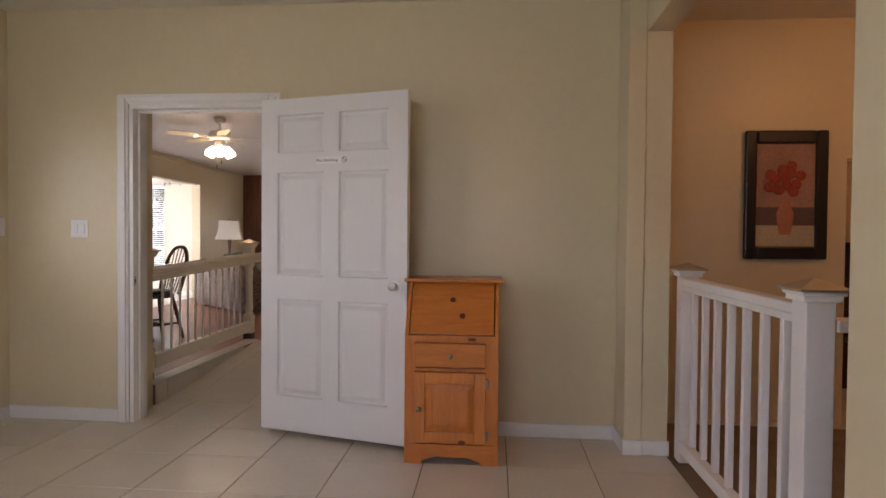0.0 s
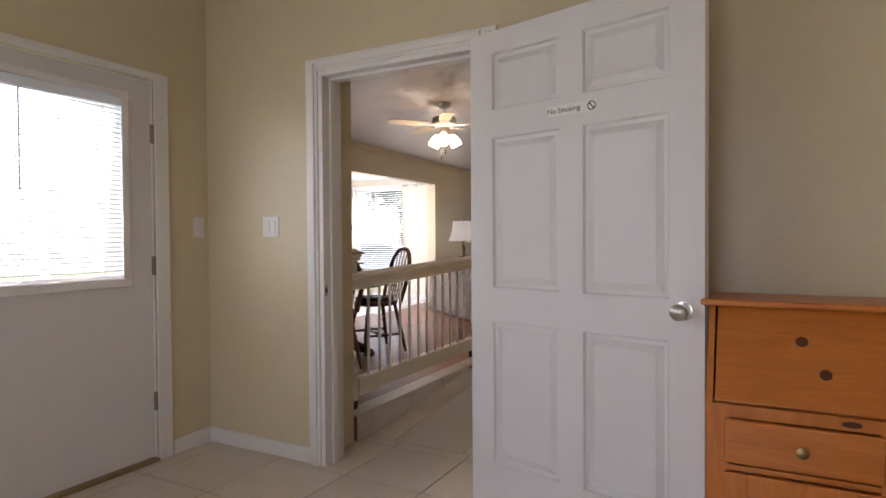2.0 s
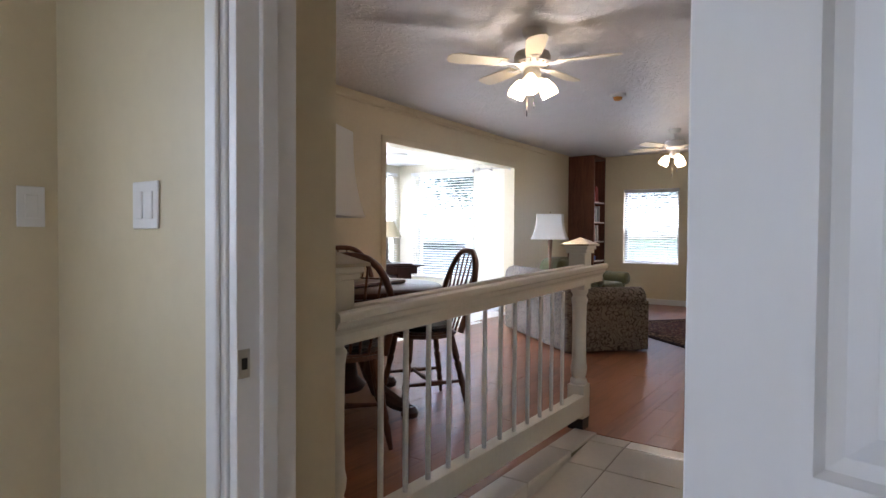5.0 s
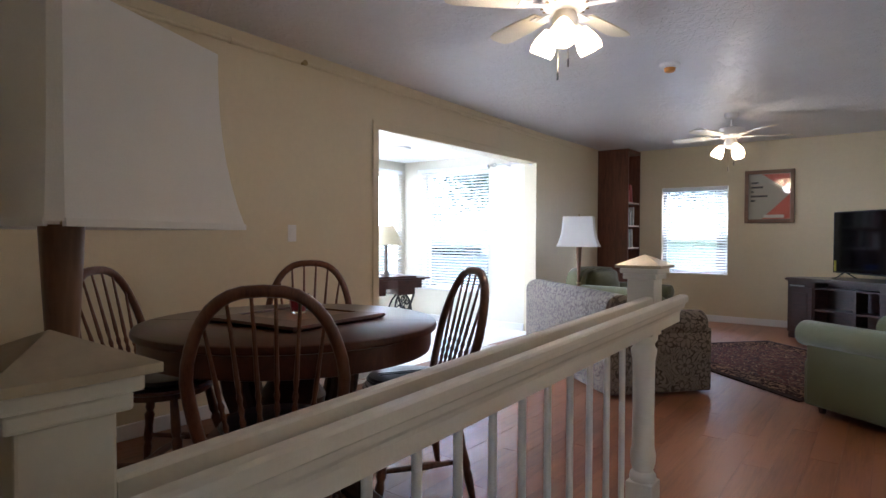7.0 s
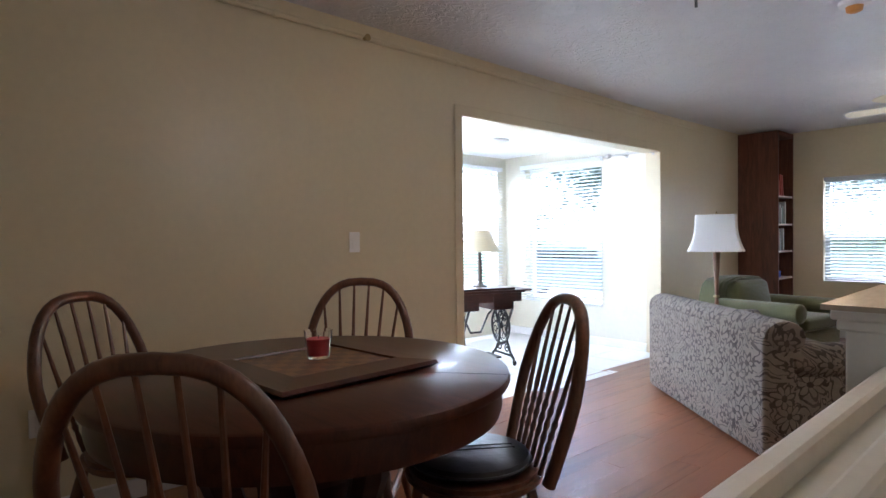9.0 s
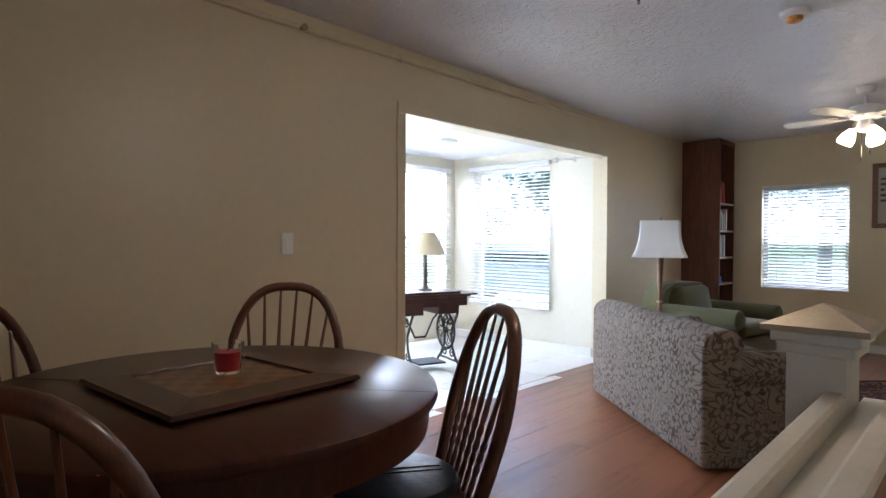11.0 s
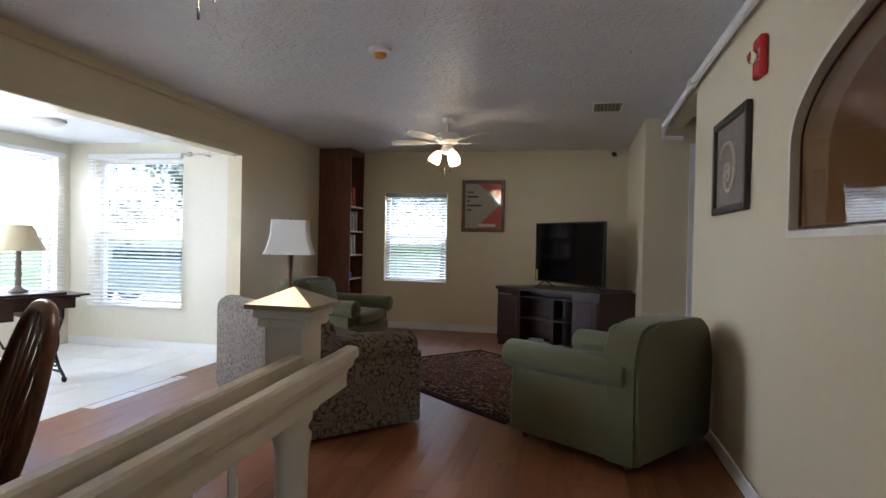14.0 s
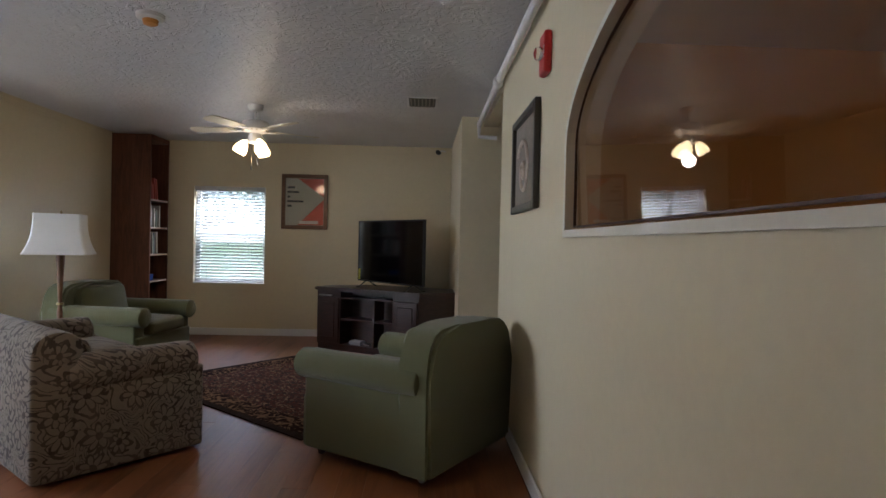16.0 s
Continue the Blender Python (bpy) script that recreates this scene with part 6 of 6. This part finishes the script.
al = thing("fire_alarm", "red fire alarm strobe on the wall", "fire alarm", pose(-0.675, 7.76, 2.125, 0, 0, -90))
part("alarm_body", boxes((-0.06, -0.035, -0.09, 0.06, 0, 0.09), bevel=0.012), RED, al)
part("strobe_lens", lathe([(0.025, 0), (0.03, 0.01), (0.026, 0.028), (0.01, 0.036)], 14, m=pose(0, -0.034, 0.0, 90)), clear_glass("strobe_glass"), al, "clear strobe lens", True)
lettering("lettering", "FIRE", 0.03, pose(0.043, -0.0356, 0.0, 90, -90, 0), al, WHITE)

# ---- bay: sewing machine table and lamp ----
sw = thing("sewing_table", "antique treadle sewing machine table with iron legs", "sewing table", pose(-5.525, 8.534, F, 0, 0, 72.5) @ Matrix.Diagonal((0.65, 1, 1, 1)))
part("tabletop", boxes((-0.75, -0.21, 0.645, 0.5, 0.21, 0.67), bevel=0.005), DARK_WOOD, sw)
part("lid", boxes((-0.7, -0.19, 0.67, 0.36, 0.19, 0.69), bevel=0.006), DARK_WOOD, sw)
part("apron", boxes((-0.48, -0.19, 0.565, 0.46, 0.19, 0.6455), bevel=0.004), DARK_WOOD, sw)
part("side_leaf", boxes((0.5, -0.2, 0.655, 0.62, 0.2, 0.67), bevel=0.004), DARK_WOOD, sw)
part("drawer_box", boxes((0.02, -0.2, 0.5, 0.3, 0.2, 0.645), bevel=0.004), DARK_WOOD, sw)
part("drawer_box", boxes((-0.46, -0.2, 0.5, -0.2, 0.2, 0.645), bevel=0.004), DARK_WOOD, sw)
for s in (-1, 1):
    x = s * 0.33
    leg = part("iron_leg", tube([(x, -0.2, 0.0), (x, -0.19, 0.05), (x, -0.13, 0.1), (x, -0.07, 0.2), (x, -0.06, 0.3), (x, -0.12, 0.42), (x, -0.17, 0.5), (x, -0.17, 0.645)], 0.015, 8), IRON, sw, smooth=True)
    part("iron_bar", tube([(x, 0.2, 0.0), (x, 0.19, 0.05), (x, 0.13, 0.1), (x, 0.07, 0.2), (x, 0.06, 0.3), (x, 0.12, 0.42), (x, 0.17, 0.5), (x, 0.17, 0.645)], 0.015, 8), IRON, leg, smooth=True)
    for t in (-1, 1):
        part("scroll", tube([(x, t * (0.075 + 0.055 * math.cos(k * 0.45) * (1 - k / 24)), 0.56 + 0.055 * math.sin(k * 0.45) * (1 - k / 24)) for k in range(21)], 0.008, 6), IRON, leg, smooth=True)
        part("scroll", tube([(x, t * (0.045 + 0.045 * math.cos(k * 0.45 + 3) * (1 - k / 24)), 0.43 + 0.05 * math.sin(k * 0.45 + 3) * (1 - k / 24)) for k in range(21)], 0.008, 6), IRON, leg, smooth=True)
        part("scroll", tube([(x, t * (0.07 + 0.05 * math.cos(k * 0.45) * (1 - k / 24)), 0.13 + 0.045 * math.sin(k * 0.45) * (1 - k / 24)) for k in range(21)], 0.008, 6), IRON, leg, smooth=True)
    part("cross_bar", tube([(x, -0.16, 0.075), (x, 0.16, 0.075)], 0.012, 6), IRON, leg)
    part("top_bar", tube([(x, -0.17, 0.625), (x, 0.17, 0.625)], 0.012, 6), IRON, leg)
    part("caster", lathe([(0.004, -0.012), (0.022, -0.012), (0.022, 0.012), (0.004, 0.012)], 14, m=pose(x, -0.2, 0.022, 90)), IRON, leg)
wh = part("flywheel", tube([(0.29, 0.16 * math.cos(a * math.pi / 16), 0.33 + 0.16 * math.sin(a * math.pi / 16)) for a in range(32)], 0.014, 8, closed=True), IRON, sw, smooth=True)
part("hub", lathe([(0.01, -0.03), (0.028, -0.025), (0.028, 0.025), (0.01, 0.03)], 14, m=pose(0.29, 0, 0.33, 0, 90)), IRON, wh)
for k in range(7):
    a = math.pi * 2 * k / 7
    part("spoke", tube([(0.29, r * math.cos(a + w), 0.33 + r * math.sin(a + w)) for r, w in ((0.02, 0), (0.06, 0.35), (0.1, 0.3), (0.13, 0.05), (0.15, -0.2))], 0.007, 6), IRON, wh)
    part("ring_scroll", tube([(0.29, 0.105 * math.cos(a - 0.35) + 0.026 * math.cos(t * 0.785), 0.33 + 0.105 * math.sin(a - 0.35) + 0.026 * math.sin(t * 0.785)) for t in range(8)], 0.005, 5, closed=True), IRON, wh)
part("treadle", boxes((-0.2, -0.12, 0.06, 0.2, 0.12, 0.075), bevel=0.004), IRON, sw)
part("brace", tube([(-0.33, 0.13, 0.5), (-0.2, 0.13, 0.42), (-0.08, 0.13, 0.26), (0.08, 0.13, 0.26), (0.2, 0.13, 0.42), (0.33, 0.13, 0.5)], 0.012, 6), IRON, sw, smooth=True)
dl = thing("table_lamp", "small grey turned lamp with a cream shade", "lamp", pose(-5.545, 8.53, F + 0.6905))
part("lamp_base", lathe([(0.065, 0), (0.065, 0.012), (0.035, 0.03), (0.02, 0.05), (0.024, 0.08), (0.018, 0.1), (0.026, 0.14), (0.018, 0.19), (0.024, 0.22), (0.016, 0.26), (0.02, 0.3), (0.012, 0.33)], 18), material("grey_lamp_metal", (0.22, 0.2, 0.18), 0.4, 0.5), dl, smooth=True)
part("shade", lathe([(0.182, 0.315), (0.18, 0.315), (0.085, 0.51), (0.087, 0.51)], 28), OLD_SHADE, dl, "cream cone shade", True)

# curtain rod left over the bay window
rod = thing("curtain_rod", "short metal curtain rod with a glass finial on brackets", "curtain rod", pose(0, BAYY - 0.07, 2.085))
part("pole", tube([(-5.13, 0, 0.0), (-4.66, 0, 0.0)], 0.009, 8), NICKEL, rod, smooth=True)
part("finial", lathe([(0.006, 0), (0.018, 0.008), (0.026, 0.03), (0.02, 0.055), (0.012, 0.065), (0.014, 0.08), (0.004, 0.09)], 14, m=pose(-5.12, 0, 0, 0, -90)), NICKEL, rod, smooth=True)
for rx in (-4.98, -4.70):
    part("bracket", boxes((rx - 0.008, -0.01, -0.016, rx + 0.008, 0.07, -0.008), (rx - 0.014, 0.064, -0.03, rx + 0.014, 0.069, 0.03), bevel=0.001), NICKEL, rod)

# orange-lit room: a chair and a long counter seen through openings
cafe = thing("metal_chair", "black metal chair in the orange-lit room", "chair", pose(3.05, 5.0, 0.0, 0, 0, 150))
part("seat", prism([(0.2 * math.cos(a * 0.4), 0.2 * math.sin(a * 0.4)) for a in range(16)], 0.44, 0.46), IRON, cafe)
for sx in (-1, 1):
    part("front_leg", tube([(sx * 0.17, 0.16, 0.44), (sx * 0.19, 0.19, 0.2), (sx * 0.17, 0.22, 0.03), (sx * 0.18, 0.25, 0.01)], 0.011, 8), IRON, cafe, smooth=True)
    part("back_post", tube([(sx * 0.18, -0.24, 0.01), (sx * 0.17, -0.18, 0.44), (sx * 0.19, -0.26, 0.9)], 0.011, 8), IRON, cafe, smooth=True)
part("back_rail", tube([(-0.19, -0.26, 0.88), (0, -0.3, 0.9), (0.19, -0.26, 0.88)], 0.012, 8), IRON, cafe, smooth=True)
part("back_rail", tube([(-0.18, -0.22, 0.66), (0, -0.25, 0.67), (0.18, -0.22, 0.66)], 0.01, 8), IRON, cafe, smooth=True)
cnt = thing("long_counter", "dark counter unit along the wall of the orange-lit room", "counter", pose(3.3, 6.6, 0))
part("counter_body", boxes((-0.3, -1.3, 0, 0.3, 1.3, 1.15), bevel=0.01), DARK_WOOD, cnt)
part("counter_top", boxes((-0.34, -1.35, 1.15, 0.34, 1.35, 1.2), bevel=0.008), DARK_WOOD, cnt)

# ---- outside ----
tagged(part("ground", boxes((-300, -300, -0.6, 300, 300, -0.35)), GRASS), "green lawn reaching to the horizon", "ground", kind="structure")
tagged(part("road", boxes((-40, 15.5, -0.35, 20, 19.5, -0.34)), ASPHALT), "pale grey drive outside the windows", "road", kind="structure")


def tree(x, y, h, r, seed, label):
    rn = random.Random(seed)
    ob = thing("tree", label, "tree", pose(x, y, -0.36))
    part("trunk", tube([(0, 0, 0), (0.05, 0.02, h * 0.3), (-0.04, 0.05, h * 0.62), (0, 0, h * 0.8)], [0.17, 0.13, 0.1, 0.05], 10), BARK, ob, smooth=True)
    for k in range(6):
        a = k * 1.05 + rn.random()
        part("limb", tube([(0, 0, h * (0.35 + 0.06 * k)), (r * 0.4 * math.cos(a), r * 0.4 * math.sin(a), h * (0.5 + 0.06 * k)), (r * 0.8 * math.cos(a), r * 0.8 * math.sin(a), h * (0.58 + 0.06 * k))], [0.06, 0.04, 0.015], 6), BARK, ob, smooth=True)
    bm = bmesh.new()
    cl = []
    for k in range(34):
        a, e = rn.uniform(0, 2 * math.pi), rn.uniform(-0.7, 1)
        q = r * rn.uniform(0.35, 1)
        cl.append(Vector((q * math.cos(a) * math.sqrt(max(0, 1 - e * e)), q * math.sin(a) * math.sqrt(max(0, 1 - e * e)), h * 0.68 + e * h * 0.3)))
    for c in cl:
        for _ in range(75):
            p = c + Vector((rn.gauss(0, 1), rn.gauss(0, 1), rn.gauss(0, 0.8))) * r * 0.16
            u = Vector((rn.uniform(-1, 1), rn.uniform(-1, 1), rn.uniform(-1, 1))).normalized()
            w = u.orthogonal().normalized()
            s = rn.uniform(0.06, 0.13)
            bm.faces.new([bm.verts.new(p + u * s), bm.verts.new(p + w * s * 0.5), bm.verts.new(p - u * s), bm.verts.new(p - w * s * 0.5)])
    part("crown", bm, LEAF, ob)
    return ob


tree(-8.2, 16.5, 4.6, 2.0, 1, "leafy green tree beyond the bay window")
tree(-12.5, 21.5, 6.5, 3.0, 2, "broad leafy tree across the drive")
tree(-5.2, 21.8, 6.0, 2.8, 3, "broad leafy tree beyond the end window")
tree(-2.2, 15.2, 3.6, 1.5, 4, "small leafy tree close to the end window")
far_tree = tree(-9.5, 24.5, 6.5, 3.2, 6, "tall leafy tree in the row behind the drive")
for tx, ty, tr, ts in ((-14.5, 25.5, 80, 1.1), (-4.0, 26.0, 160, 1.0), (0.8, 24.5, 230, 0.95), (-7.2, 19.8, 300, 0.6), (-3.6, 18.6, 40, 0.55), (-11.0, 14.6, 120, 0.5)):
    far_tree.scale = (ts, ts, ts)
    copy_thing(far_tree, pose(tx, ty, -0.36, 0, 0, tr))
far_tree.scale = (1, 1, 1)
car = thing("parked_car", "silver car parked on the drive outside the bay", "car", pose(-10.8, 17.2, -0.34, 0, 0, 15))
prof = [(-2.1, 0.35), (-2.1, 0.8), (-1.75, 0.9), (-1.1, 1.38), (0.5, 1.42), (1.25, 0.95), (2.0, 0.85), (2.15, 0.6), (2.15, 0.35)]
bm = bmesh.new()
a = [bm.verts.new((x, -0.85 + (0.12 if z > 1 else 0), z)) for x, z in prof]
b = [bm.verts.new((x, 0.85 - (0.12 if z > 1 else 0), z)) for x, z in prof]
for i in range(len(prof)):
    j = (i + 1) % len(prof)
    bm.faces.new((a[i], a[j], b[j], b[i]))
bm.faces.new(a)
bm.faces.new(b)
bmesh.ops.recalc_face_normals(bm, faces=bm.faces[:])
part("body", bm, material("silver_car_paint", (0.45, 0.46, 0.48), 0.25, 0.5), car)
for s in (-1, 1):
    part("side_window", boxes((-1.0, s * 0.79 - 0.02, 0.98, 0.85, s * 0.79 + 0.02, 1.3)), SCREEN, car)
    for x in (-1.35, 1.35):
        w = part("wheel", lathe([(0.2, -0.1), (0.32, -0.1), (0.33, 0), (0.32, 0.1), (0.2, 0.1)], 24, m=pose(x, s * 0.78, 0.33, 90)), BLACK, car)
        part("rim", lathe([(0.19, -0.11), (0.19, 0.11)], 18, m=pose(x, s * 0.78, 0.33, 90)), NICKEL, w)

# ---- floors, piece by piece ----
def floor_base(name, rows, mat, label):
    return tagged(part(name, boxes(*rows), mat), label, "floor", kind="structure")


GAP = 0.005


def lay(parent, name, mat, x_lines, y_lines, z, bounds, plane=None, th=0.012, e=0.003):
    """Tiles between the given joint lines, cut at the bounds; equal ones share a mesh. plane(y): height for a sloping floor."""
    shared = {}
    for xa, xb in zip(x_lines, x_lines[1:]):
        for ya, yb in zip(y_lines, y_lines[1:]):
            x0, x1 = max(xa, bounds[0]) + GAP / 2, min(xb, bounds[1]) - GAP / 2
            y0, y1 = max(ya, bounds[2]) + GAP / 2, min(yb, bounds[3]) - GAP / 2
            if x1 - x0 < 0.02 or y1 - y0 < 0.02:
                continue
            rise = plane(y1) - plane(y0) if plane else 0.0
            key = (round(x1 - x0, 3), round(y1 - y0, 3), round(rise, 4))
            if key not in shared:
                bm = bmesh.new()
                w, d = key[0] / 2, key[1] / 2
                lo = [bm.verts.new((sx * w, sy * d, -th + rise * sy / 2)) for sx, sy in ((-1, -1), (1, -1), (1, 1), (-1, 1))]
                mi = [bm.verts.new((sx * w, sy * d, -e * 0.7 + rise * sy / 2)) for sx, sy in ((-1, -1), (1, -1), (1, 1), (-1, 1))]
                hi = [bm.verts.new((sx * (w - e), sy * (d - e), rise * sy / 2)) for sx, sy in ((-1, -1), (1, -1), (1, 1), (-1, 1))]
                bm.faces.new(hi)
                for i in range(4):
                    j = (i + 1) % 4
                    bm.faces.new((lo[i], lo[j], mi[j], mi[i]))
                    bm.faces.new((mi[i], mi[j], hi[j], hi[i]))
                me = bpy.data.meshes.new(name)
                bm.to_mesh(me)
                bm.free()
                me.materials.append(mat)
                shared[key] = me
            o = new(name, shared[key])
            o.parent = parent
            o.location = ((x0 + x1) / 2, (y0 + y1) / 2, z + (plane((y0 + y1) / 2) if plane else 0.0) + random.uniform(-0.0004, 0.0004))


def lines(start, step, n):
    return [start + step * i for i in range(n)]


T = 0.448
f1 = floor_base("floor", [(-2.885, -1.74, -0.1, 3.8, 4.34, -0.004)], GROUT, "beige square tiled floor with brown grout")
lay(f1, "floor_tile", TILE, lines(-3.07, T, 11), lines(-2.02, T, 16), 0, (-2.80, 1.60, -1.60, 4.34))
# ramp up to the wooden floor
RISE = (F - 0.002) / (5.97 - 4.34)
bm = bmesh.new()
prof = [(4.34, -0.1), (4.34, -0.004), (5.97, F - 0.006), (6.08, F - 0.006), (6.08, -0.1)]
a = [bm.verts.new((-1.96, y, z)) for y, z in prof]
b = [bm.verts.new((-0.674, y, z)) for y, z in prof]
for i in range(5):
    bm.faces.new((a[i], a[(i + 1) % 5], b[(i + 1) % 5], b[i]))
bm.faces.new(a)
bm.faces.new(b[::-1])
bmesh.ops.recalc_face_normals(bm, faces=bm.faces[:])
rampo = tagged(part("floor_ramp", bm, GROUT), "beige tiled ramp rising beside the raised wooden floor", "ramp", kind="structure")
lay(rampo, "floor_tile", TILE, lines(-2.225, T, 5), [4.34, 4.815, 5.255, 5.70, 5.97], 0, (-1.96, -0.674, 4.34, 5.97), lambda y: (y - 4.34) * RISE)
lay(rampo, "floor_tile", TILE, lines(-2.225, T, 5), [5.97, 6.08], F - 0.002, (-1.96, -0.674, 5.97, 6.08))
# tiled curb beside the ramp
curb = tagged(part("floor_curb", boxes((-2.085, 4.235, -0.05, -1.966, 6.08, F - 0.006)), GROUT), "beige tiled curb along the wooden floor", "curb", kind="structure")
lay(curb, "cap_tile", TILE, [-2.085, -1.955], [4.235, 4.389, 4.848, 5.30, 5.75, 6.08], F + 0.008, (-2.085, -1.955, 4.235, 6.08))
for ya, yb in ((4.236, 4.389), (4.389, 4.848), (4.848, 5.30), (5.30, 5.75)):
    lo = max(0.0, (ya - 4.34) * RISE - 0.02)
    part("riser_tile", boxes((-1.966, ya + 0.003, lo, -1.957, yb - 0.003, F - 0.006), bevel=0.002, seg=1), TILE, curb)
# laminate planks
fw = floor_base("floor_wood", [(-4.63, 4.23, -0.1, -2.085, 12.275, F - 0.006), (-2.085, 6.08, -0.1, -0.674, 12.275, F - 0.006), (-0.674, 9.25, -0.1, 1.5, 10.5, F - 0.006)], SEAM, "reddish brown laminate plank floor")
GAP = 0.0005
W = 0.127
k = 0
x = -4.63
while x < -0.69:
    y0 = 4.23 if x + W <= -2.085 else 6.08
    y1 = 12.275
    s = y0 - (k * 0.47) % 1.22
    lay(fw, "floor_plank", PLANK, [x, x + W], lines(s, 1.22, 9), F, (-4.63, -0.676, y0, y1), e=0.0007)
    x += W
    k += 1
lay(fw, "floor_plank", PLANK, lines(-0.676, W, 18), [9.25, 10.5], F, (-0.676, 1.46, 9.25, 10.5), e=0.0007)
GAP = 0.005
fb = floor_base("floor_bay", [(-6.61, 6.94, -0.1, -4.632, BAYY, F - 0.006)], GROUT, "pale square tiled floor of the bay")
lay(fb, "floor_tile", BAY_TILE, lines(-6.85, 0.45, 7), lines(6.80, 0.45, 9), F, (-6.61, -4.50, 6.94, BAYY))
